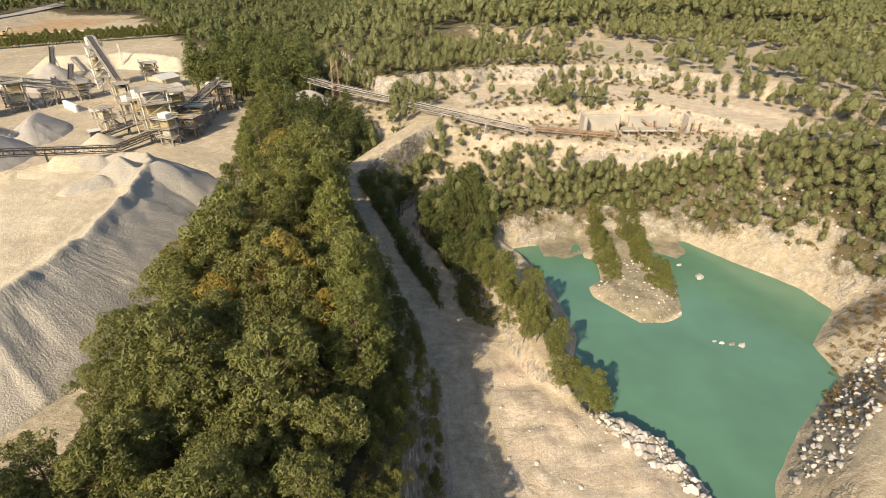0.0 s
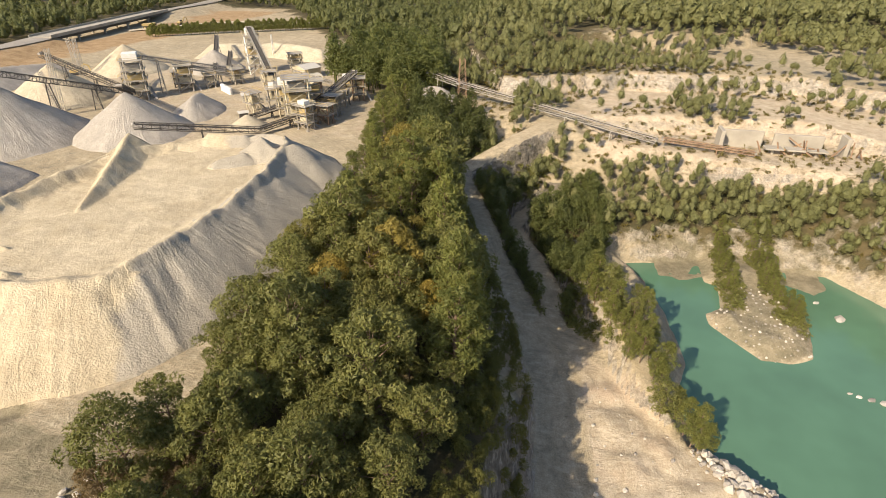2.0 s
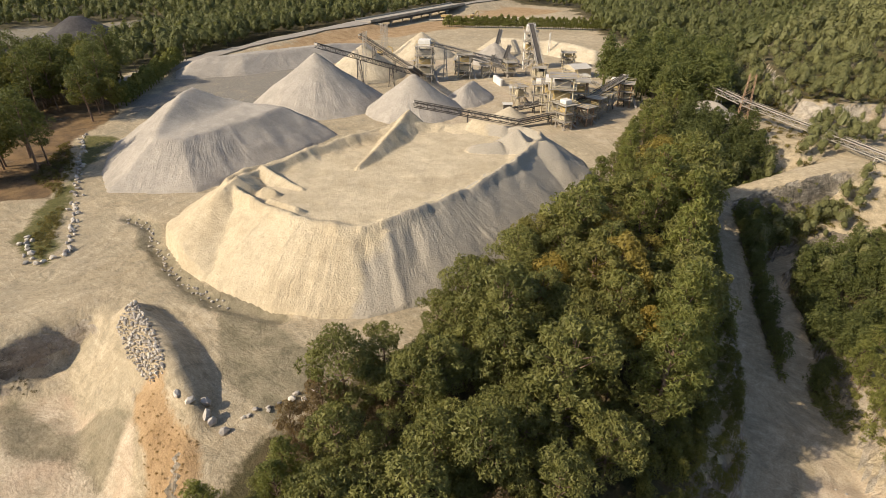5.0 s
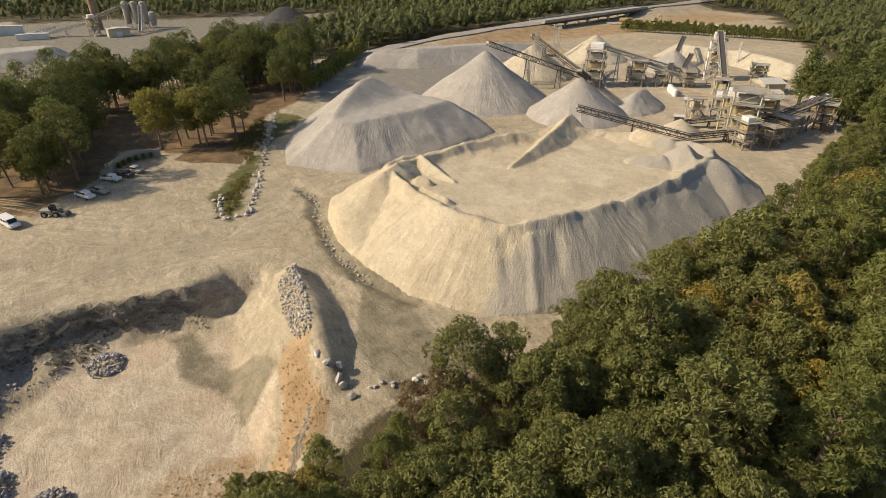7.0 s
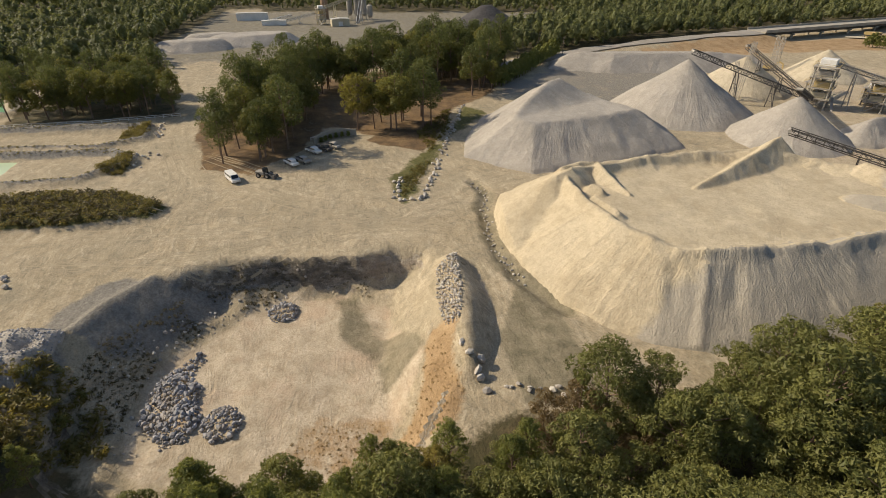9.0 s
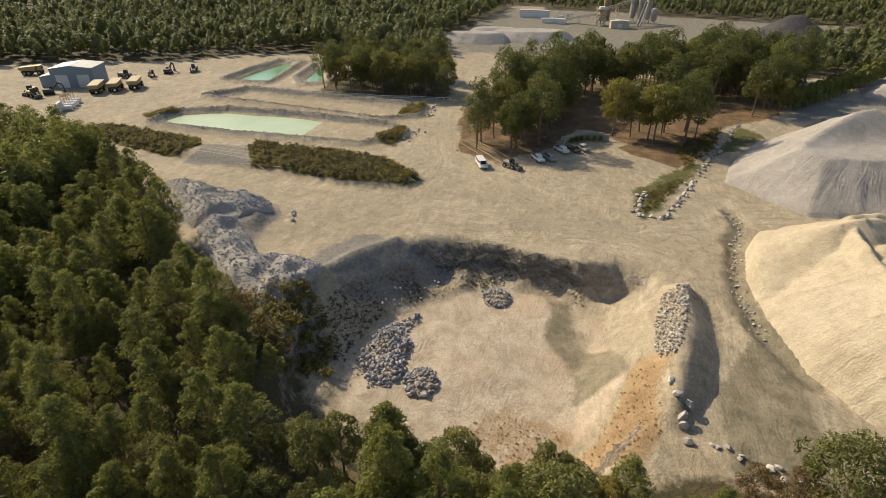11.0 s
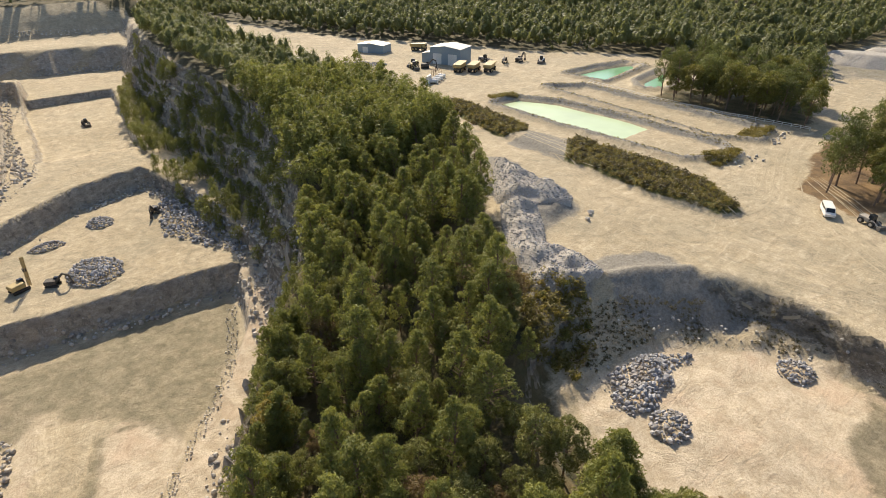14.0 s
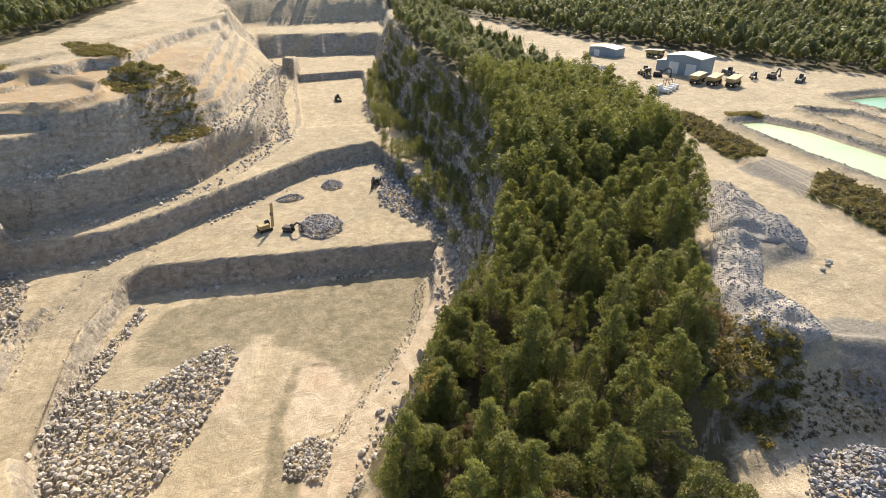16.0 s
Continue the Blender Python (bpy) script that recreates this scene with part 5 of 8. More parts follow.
HOLLOW = [(-27, 144), (-20, 154), (10, 160), (16, 142), (10, 112), (5, 98), (-4, 96), (-13, 119), (-20, 134)]
xs, ys = scatter(HOLLOW, 2.5, 18)
keep = open_view(xs, ys, (NORTH_PATH,), 7, 2.6) & open_view(xs, ys, (NORTH_ROAD,), 6, 3.5) & ~in_poly(xs, ys, LAKE, 2)
# the darker grove needles put the hollow's shade into the leaf colour
strewn("hollow_woods", xs[keep], ys[keep], rng.uniform(0.35, 0.75, keep.sum()), NEAR_KINDS, 6, "young trees in the hollow beside the pit road, shade put into their leaf colour", GROVE_PINE)
xs, ys = scatter([(-10, 36), (-10, 56), (-15, 84), (-28, 116), (-38, 142), (-32, 146), (-22, 126), (-12, 102), (-2, 80), (0, 62), (3, 36)], 2.3, 19)
keep = from_line(xs, ys, NORTH_ROAD)[0] > 4.2
xs, ys = xs[keep], ys[keep]
# darker grove leaves stand in for the shade on this flank
strewn("cliff_woods", xs, ys, rng.uniform(0.18, 0.4, len(xs)), NEAR_KINDS, 7, "young trees hanging on the shaded cliff above the pit road", GROVE_OAK)
xs, ys = scatter([(-98, 208), (-74, 198), (-58, 190), (-46, 206), (-58, 240), (-92, 262)], 5.0, 20)
strewn("corner_woods", xs, ys, rng.uniform(1.1, 1.6, len(xs)), NEAR_KINDS, 8, "tall dark trees at the corner of the crushing plant", GROVE_PINE)
xs, ys = scatter([(-57, -116), (-42, -84), (-28, -60), (-16, -47), (-8, -40), (-8, -48), (-19, -67), (-26, -80), (-43, -97), (-52, -114)], 2.5, 26)
keep = (from_line(xs, ys, TRACK_CLIFF)[0] > 5) & (fbm(xs, ys, 9, 2, 27) < 0.2) & (ys < -52)
strewn("cliff_woods", xs[keep], ys[keep], rng.uniform(0.15, 0.42, keep.sum()), NEAR_KINDS, 28, "young pines and scrub hanging on the cliff above the pit track", PINE)

R = 1500
xs, ys = scatter([(-R, -R), (R, -R), (R, R), (-R, R)], 5.0, 9)
far = np.hypot(xs, ys)
keep = ~in_poly(xs, ys, CLEARING, 2) & ~in_poly(xs, ys, NORTH_SLOPE) & ~in_poly(xs, ys, LAKE, 30) & (rng.random(len(xs)) < np.where(far < 430, 1.0, np.clip((400 / far) ** 2.4, 0.04, 1)))
cream = in_poly(xs, ys, [(-5, 238), (90, 232), (130, 165), (165, 160), (165, 250), (110, 325), (50, 322), (-5, 300)])
keep &= ~cream | (fbm(xs, ys, 26, 3, 67) < 0.12)
away = (np.arctan2(ys, xs) > radians(-62)) & (np.arctan2(ys, xs) < radians(28))
keep &= ~away | (rng.random(len(xs)) < 0.08)
xs, ys, far = xs[keep], ys[keep], far[keep]
north = (xs > -60) & (ys > 0)
zones = ((far < 300, MID_KINDS, 0.9, "dense mixed forest close round the quarry"), ((far >= 300) & (far < 560), FAR_KINDS, 0.95, "dense mixed forest round the quarry"),
         (far >= 560, HORIZON_KINDS, 1.15, "distant pine forest to the horizon"))
for k, (here, kinds, size, label) in enumerate(zones):
    for part_of, material in ((here & north, NORTH_WOODS), (here & ~north, WOODS)):
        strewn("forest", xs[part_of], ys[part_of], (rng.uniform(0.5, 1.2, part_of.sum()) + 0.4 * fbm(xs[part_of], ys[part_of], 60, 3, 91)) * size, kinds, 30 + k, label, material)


# ---------------- stones ----------------
LIMESTONE = Mat("broken_limestone", 0.9)
_r = LIMESTONE.node("ShaderNodeNewGeometry").outputs["Random Per Island"]
_o = LIMESTONE.node("ShaderNodeObjectInfo").outputs["Random"]
_c = LIMESTONE.mix(LIMESTONE.math("FRACT", LIMESTONE.math("ADD", _r, _o)), (0.24, 0.22, 0.2), (0.58, 0.53, 0.45))
_c = LIMESTONE.mix(LIMESTONE.fit(LIMESTONE.noise(0.5, 4), 0.45, 0.7, 0, 0.5), _c, (0.33, 0.27, 0.2))
LIMESTONE.colour(_c).bump(LIMESTONE.noise(0.3, 4), 0.08, 0.7)
LIMESTONE = LIMESTONE.m
BLUESTONE = Mat("blue_grey_stone", 0.9)
_r = BLUESTONE.node("ShaderNodeNewGeometry").outputs["Random Per Island"]
_c = BLUESTONE.mix(_r, (0.14, 0.145, 0.155), (0.43, 0.42, 0.42))
BLUESTONE.colour(BLUESTONE.mix(BLUESTONE.fit(BLUESTONE.noise(2.5, 3), 0.45, 0.65, 0, 0.6), _c, (0.36, 0.31, 0.25))).bump(BLUESTONE.noise(0.3, 4), 0.08, 0.7)
BLUESTONE = BLUESTONE.m


def stone_shape(seed, flat=0.75):
    """A broken block: a rounded lump with planes knocked off."""
    r = np.random.default_rng(seed)
    bm = bmesh.new()
    bmesh.ops.create_icosphere(bm, subdivisions=1, radius=1.0)
    for v in bm.verts:
        v.co *= r.uniform(0.72, 1.12)
        v.co.z *= flat
    for _ in range(4):
        n = Vector(r.normal(size=3)).normalized()
        for v in bm.verts:
            over = v.co.dot(n) - 0.55
            if over > 0:
                v.co -= n * over * 0.9
    return bm


STONES = []
for _k in range(6):
    _bm = stone_shape(500 + _k)
    _bm.verts.ensure_lookup_table()
    STONES.append((np.array([v.co[:] for v in _bm.verts]), np.array([[v.index for v in f.verts] for f in _bm.faces])))
    _bm.free()


def rubble(name, xs, ys, sizes, material, label, seed, lift=None, category="rubble"):
    """Loose stones in one mesh, lying on the ground (or on a heap of the given rise)."""
    r = np.random.default_rng(seed)
    xs, ys = np.asarray(xs, float), np.asarray(ys, float)
    gz = ground_at(xs, ys) + (0 if lift is None else lift)
    vs, fs, base = [], [], 0
    for i in range(len(xs)):
        v, f = STONES[int(r.integers(6))]
        m3 = np.array(Euler(r.uniform(0, 6.28, 3)).to_matrix()) * sizes[i]
        w = v @ m3.T
        w[:, 2] *= 0.9
        vs.append(w + (xs[i], ys[i], gz[i] + 0.25 * sizes[i]))
        fs.append(f + base)
        base += len(v)
    me = mesh_np(name, np.concatenate(vs), np.concatenate(fs))
    me.materials.append(material)
    return tagged(new(name, me), label, category, kind="stuff")


def heap_points(poly, gap, seed, high=0.0):
    xs, ys = scatter(poly, gap, seed)
    d = -from_poly(xs, ys, poly)
    return xs, ys, np.minimum(d * 0.55, high)


rs = np.random.default_rng(77)


def heap(poly, gap, lo, hi, high, material, label, seed):
    xs, ys, up = heap_points(poly, gap, seed, high)
    sizes = lo + (hi - lo) * rs.random(len(xs)) ** 2.2
    return rubble("rubble_heap", xs, ys, sizes, material, label, seed, up)


heap([(46, -72), (50, -96), (48, -108), (42, -109), (34, -105), (24, -113), (15.5, -116), (12.5, -111.5), (16, -99), (26, -79), (36, -70)], 0.95, 0.22, 0.95, 1.3, LIMESTONE, "broad field of blasted grey rubble on the pit floor", 1)
heap(round_plan(-66.8, -24.6, 4.0, 10, 1.2, 0.8, 30), 0.55, 0.22, 0.62, 1.5, BLUESTONE, "heap of blue-grey riprap stone in the bowl", 2)
heap(round_plan(-60.8, -23.6, 3.6, 10, 1.1, 0.9), 0.55, 0.22, 0.62, 1.3, BLUESTONE, "heap of blue-grey riprap stone in the bowl", 3)
heap(round_plan(-59, -17.6, 3.2, 10, 1.1, 0.9), 0.55, 0.22, 0.62, 1.3, BLUESTONE, "heap of blue-grey riprap stone in the bowl", 4)
heap(round_plan(-84, -9.6, 3.0, 10), 0.5, 0.2, 0.5, 1.6, BLUESTONE, "heap of dark riprap under the bowl wall", 5)
heap([(-82, 22), (-80, 18), (-72, 16), (-63, 15.5), (-62, 17.5), (-70, 20)], 0.42, 0.12, 0.42, 0.15, LIMESTONE, "pale stones tipped along the ridge beside the road", 6)
heap(round_plan(-150, -222, 5, 12, 1.4, 0.8), 0.7, 0.15, 0.5, 1.2, BLUESTONE, "low heap of grey stone before the workshops", 21)
heap(round_plan(-15, -158, 7, 12, 1.0, 1.3), 0.8, 0.3, 0.8, 1.2, BLUESTONE, "heap of shot rock on the drill bench", 7)
heap(round_plan(-8, -183, 4, 10, 1.2, 0.8), 0.7, 0.3, 0.7, 1.2, BLUESTONE, "small heap of shot rock on the drill bench", 8)
heap(round_plan(-24, -190, 4, 10, 1.0, 1.2), 0.7, 0.3, 0.7, 1.2, BLUESTONE, "small heap of shot rock on the drill bench", 9)
heap([(-54, -140), (-48, -142), (-36, -168), (-44, -196), (-52, -190), (-54, -165)], 1.2, 0.3, 1.0, 0.5, BLUESTONE, "fallen rock along the foot of the cliff", 10)
heap([(5.5, -72), (5.3, -78.3), (-1.5, -80.3), (-5, -76), (-1, -68)], 0.7, 0.2, 0.75, 0.9, LIMESTONE, "heap of grey rock beside the cliff track", 20)
heap([(49, -104), (45.5, -119), (39, -135), (37, -141), (35, -136), (39, -126), (43, -112), (46, -103)], 0.8, 0.15, 0.8, 0.3, LIMESTONE, "tipped rock on the bank of the pit floor", 11)
heap([(-40, -126), (-31, -105), (-22, -93), (-13, -85), (-5, -76), (-3, -79), (-12, -88), (-21, -97), (-29, -108), (-38, -129)], 0.8, 0.08, 0.4, 0.2, LIMESTONE, "stones along the edge of the cliff track", 12)
heap([(28, 74), (34, 71), (41, 64), (45, 52), (40, 50), (34, 58), (26, 68)], 0.85, 0.3, 1.2, 0.3, LIMESTONE, "white broken limestone blocks on the lake shore", 13)
heap([p for p in ISLAND if p[1] < 132], 1.5, 0.08, 0.5, 0.0, LIMESTONE, "pale stones over the spit in the lake", 22)
heap([(68, 70), (83, 82), (86, 88), (90, 84), (76, 68), (60, 54), (55, 56)], 1.3, 0.3, 0.9, 0.1, LIMESTONE, "stones along the east shore of the lake", 14)
heap([(-58, -27), (-66, -31), (-74, -28), (-82, -20), (-88, -8), (-88, 2), (-90, 1), (-91, -9), (-86, -23), (-77, -31), (-68, -35), (-58, -33), (-54, -28)], 1.3, 0.1, 0.45, 0.0, LIMESTONE, "stones spilled down the bowl bank", 15)
heap([(-56, -25), (-62, -29.5), (-70, -28), (-76, -23), (-74, -21.5), (-68, -25), (-62, -26), (-57, -22)], 0.6, 0.15, 0.6, 0.2, BLUESTONE, "blue-grey stones along the foot of the bowl wall", 19)
for _bank in BANKS:
    _v = np.array([v.co[:] for v in _bank.data.vertices]) + np.array(_bank.location)
    _v = _v[_v[:, 2] > ground_at(_v[:, 0], _v[:, 1]) + 0.15]
    _v = _v[rs.permutation(len(_v))[:4800]]
    rubble("gravel_stones", _v[:, 0], _v[:, 1], 0.07 + 0.24 * rs.random(len(_v)) ** 2, BLUESTONE, "grey gravel and cobbles spread over the bank", 16, _v[:, 2] - ground_at(_v[:, 0], _v[:, 1]))
heap([(20, -196), (-12, -228), (-12, -300), (-18, -340), (-10, -340), (-2, -290), (0, -235), (26, -200)], 1.9, 0.3, 1.0, 0.0, LIMESTONE, "loose blocks along the upper bench walls", 17)
heap([(60, -128), (63, -150), (70, -160), (73, -150), (66, -120)], 1.2, 0.3, 1.0, 0.4, LIMESTONE, "grey rubble bank beside the pit ramp", 18)
for _p, _s in (((68, 121), 1.6), ((65, 127), 0.8), ((66, 93), 1.0), ((64, 93.5), 0.8), ((62, 94), 0.7), ((60.5, 94.5), 0.5)):
    _ob = part("lake_boulder", stone_shape(int(_s * 100)), LIMESTONE)
    _ob.matrix_basis = pose(_p[0], _p[1], -26.0, 0, 0, 40 * _s) @ Matrix.Diagonal((_s * 1.3, _s, _s * 0.7, 1))
    tagged(_ob, "pale boulder standing out of the lake", "boulder", "boulders of the lake")

BLOCKS = []
for _k in range(5):
    _me = bpy.data.meshes.new("boulder")
    _bm = stone_shape(600 + _k, 0.8)
    _bm.to_mesh(_me)
    _bm.free()
    _me.materials.append(LIMESTONE)
    BLOCKS.append(_me)


def stone_row(pts, gap, size, label, seed, spread=0.5):
    """A row of boulders laid along a line, each one a part."""
    r = np.random.default_rng(seed)
    ob = thing("stone_row", (pts[0][0], pts[0][1], float(ground_at(*pts[0]))), label, "stone wall", "stone rows of the yard")
    at = ob.matrix_basis.translation.copy()
    for (ax, ay), (bx, by) in zip(pts, pts[1:]):
        n = max(1, int(math.hypot(bx - ax, by - ay) / gap))
        for k in range(n):
            x, y = ax + (bx - ax) * k / n + r.normal() * spread, ay + (by - ay) * k / n + r.normal() * spread
            s = size * r.uniform(0.6, 1.3)
            piece = part("boulder", BLOCKS[int(r.integers(5))], None, ob)
            piece.matrix_basis = Matrix.Translation(Vector((x, y, float(ground_at(x, y)) + 0.3 * s)) - at) @ pose(0, 0, 0, r.uniform(-25, 25), r.uniform(-25, 25), r.uniform(0, 360)) @ Matrix.Diagonal((s, s * r.uniform(0.6, 0.9), s * 0.8, 1))
    return ob


stone_row([(-126, 19), (-118, 17), (-113, 16)], 0.9, 0.7, "row of pale boulders lining a weedy ditch", 1)
stone_row([(-112, 17), (-112, 22), (-124, 27), (-137, 32)], 0.9, 0.7, "row of pale boulders lining a weedy ditch", 2)
stone_row([(-137, 32), (-150, 37), (-170, 45), (-188, 52)], 1.0, 0.65, "long row of boulders beside the haul road", 3)
stone_row([(-119, 36), (-112, 37), (-104, 34), (-92, 32), (-82, 31), (-74, 32)], 0.55, 0.33, "low row of stones round the foot of the sand stockpile", 4, 0.7)
stone_row([(-57, 17.5), (-54, 17), (-51, 17.6), (-49, 20)], 1.1, 0.95, "cluster of big boulders at the plateau edge", 5, 0.8)
stone_row([(-50.5, 19.8), (-49, 24), (-47, 28), (-46.3, 33), (-44.8, 40)], 0.8, 0.6, "line of pale stones along the plateau edge", 6, 0.5)
stone_row([(-96, -57), (-93, -54), (-92, -52)], 1.5, 0.8, "few white boulders at the end of the gravel", 7, 0.8)
stone_row([(-148, -48), (-156, -46), (-160, -50)], 1.0, 0.7, "grey rocks at the head of the settling pond", 8, 1.4)
stone_row([(-174, -46), (-182, -47), (-188, -52)], 1.0, 0.7, "grey rocks at the head of the sand pond", 9, 1.4)
stone_row([(-104, 95), (-112, 78), (-113, 62)], 2.2, 0.5, "few stones on the rim of the sand", 10, 0.9)


# stones along the feet of the pit walls, and along the edges of the haul roads
def ring(poly, lo, hi, gap, seed):
    """Points in a band that follows an outline, from lo to hi metres outside it."""
    p = np.array(poly, float)
    box = [(p[:, 0].min() - hi - 2, p[:, 1].min() - hi - 2), (p[:, 0].max() + hi + 2, p[:, 1].min() - hi - 2), (p[:, 0].max() + hi + 2, p[:, 1].max() + hi + 2), (p[:, 0].min() - hi - 2, p[:, 1].max() + hi + 2)]
    xs, ys = scatter(box, gap, seed)
    d = from_poly(xs, ys, poly)
    keep = (d > lo) & (d < hi)
    return xs[keep], ys[keep]


for _k, _poly in enumerate((PIT_FLOOR, BENCH_LOW, BENCH_MID, BENCH_TOP)):
    _x, _y = ring(_poly, -4.0, 1.2, 1.25, 90 + _k)
    _keep = (_y < -60) & (_x < 72) & (rs.random(len(_x)) < ramp(fbm(_x, _y, 14, 2, 95), -0.5, 0.3))
    rubble("wall_debris", _x[_keep], _y[_keep], 0.15 + 0.85 * rs.random(_keep.sum()) ** 2.5, LIMESTONE, "broken stone along the foot of a pit wall", 96 + _k)
for _k, (_pts, _half) in enumerate(((HAUL_LOW, 4.4), (HAUL_HIGH, 4.4), (RAMP_WEST, 5.2))):
    _p = np.array(_pts)
    _x, _y = scatter([(_p[:, 0].min() - 8, _p[:, 1].min() - 8), (_p[:, 0].max() + 8, _p[:, 1].min() - 8), (_p[:, 0].max() + 8, _p[:, 1].max() + 8), (_p[:, 0].min() - 8, _p[:, 1].max() + 8)], 0.8, 110 + _k)
    _d = from_line(_x, _y, _pts)[0]
    _keep = (np.abs(_d - _half) < 0.8) & (rs.random(len(_x)) < 0.7)
    rubble("road_berm", _x[_keep], _y[_keep], 0.1 + 0.3 * rs.random(_keep.sum()) ** 2, LIMESTONE, "low berm of rough stones edging a haul road", 120 + _k)
_x, _y = scatter([(8, 84), (14, 84), (24, 72), (34, 64), (40, 52), (38, 36), (14, 40), (9, 60)], 4.0, 130)
rubble("ledge_stones", _x, _y, 0.15 + 0.7 * rs.random(len(_x)) ** 3, LIMESTONE, "white limestone blocks on the ledges above the lake", 131)
_x, _y = scatter([(82, 134), (95, 120), (99, 104), (108, 104), (108, 130), (92, 146)], 1.8, 132)
rubble("cliff_stones", _x, _y, 0.15 + 0.5 * rs.random(len(_x)) ** 3, LIMESTONE, "broken blocks on the cream cliff over the lake", 133)


# ---------------- steel work ----------------
STEEL = plain("dusty_steel", (0.42, 0.385, 0.33), 0.7, 0.2, 0.8, 0.35, (0.45, 0.4, 0.32))
DARK = plain("dark_conveyor_steel", (0.1, 0.09, 0.08), 0.75, 0.2, 0.6, 0.4, (0.3, 0.26, 0.2))
RUBBER = plain("belt_rubber", (0.06, 0.055, 0.05), 0.8, 0, 0.5, 0.3, (0.3, 0.26, 0.2))
CREAM = plain("dusty_cream_paint", (0.56, 0.49, 0.34), 0.6, 0, 0.9, 0.25, (0.4, 0.33, 0.22))
YELLOW = plain("faded_yellow_paint", (0.48, 0.36, 0.16), 0.55, 0, 0.7, 0.25, (0.35, 0.26, 0.12))
WHITE = plain("white_paint", (0.75, 0.73, 0.68), 0.5, 0, 1.0, 0.15, (0.5, 0.45, 0.36))
BLUE = plain("blue_sheet_steel", (0.25, 0.31, 0.35), 0.5, 0.1, 1.6, 0.12, (0.3, 0.33, 0.34))
ROOF = plain("pale_sheet_roof", (0.6, 0.57, 0.5), 0.5, 0.1, 1.5, 0.15, (0.45, 0.4, 0.32))
RUST_STEEL = plain("rusty_steel", (0.36, 0.24, 0.15), 0.8, 0.1, 0.5, 0.35, (0.25, 0.13, 0.07))
TYRE = plain("tyre_rubber", (0.035, 0.033, 0.03), 0.85, 0, 0.3, 0.3, (0.14, 0.12, 0.09))
CONCRETE = plain("weathered_concrete", (0.4, 0.36, 0.29), 0.85, 0, 1.2, 0.25, (0.33, 0.29, 0.23))
OLDWOOD = plain("grey_pole_wood", (0.2, 0.16, 0.12), 0.9, 0, 0.3, 0.3)
GLASS = Mat("dark_window_glass", 0.08)
GLASS.b.inputs["Specular IOR Level"].default_value = 0.5
GLASS = GLASS.colour((0.02, 0.024, 0.028)).m


def beam(bm, a, b, w, h=None, up=(0, 0, 1)):
    """A square bar from a to b."""
    a, b, h = Vector(a), Vector(b), h or w
    t = (b - a).normalized()
    side = t.cross(Vector(up))
    side = (side if side.length > 1e-4 else t.orthogonal()).normalized()
    top = side.cross(t).normalized()
    ring = [[bm.verts.new(p + side * sx * w / 2 + top * sz * h / 2) for sx, sz in ((-1, -1), (1, -1), (1, 1), (-1, 1))] for p in (a, b)]
    for k in range(4):
        bm.faces.new((ring[0][k], ring[0][(k + 1) % 4], ring[1][(k + 1) % 4], ring[1][k]))
    bm.faces.new(ring[0][::-1])
    bm.faces.new(ring[1])


def block(bm, x, y, z, sx, sy, sz, bevel=0.0, taper=1.0):
    """A box that stands on z; taper: how wide its top is."""
    g = bmesh.ops.create_cube(bm, size=1.0)["verts"]
    for v in g:
        k = taper if v.co.z > 0 else 1.0
        v.co = Vector((x + v.co.x * sx * k, y + v.co.y * sy * k, z + (v.co.z + 0.5) * sz))
    if bevel:
        es = list({e for v in g for e in v.link_edges})
        bmesh.ops.bevel(bm, geom=es, offset=bevel, segments=1, affect="EDGES")


def lathe(bm, rings, sides=16):
    """A round body from (radius, z) rings."""
    rows = [[bm.verts.new((r * math.cos(k * math.tau / sides), r * math.sin(k * math.tau / sides), z)) for k in range(sides)] for r, z in rings]
    for lo, hi in zip(rows, rows[1:]):
        for k in range(sides):
            bm.faces.new((lo[k], lo[(k + 1) % sides], hi[(k + 1) % sides], hi[k]))
    bm.faces.new(rows[0][::-1])
    bm.faces.new(rows[-1])


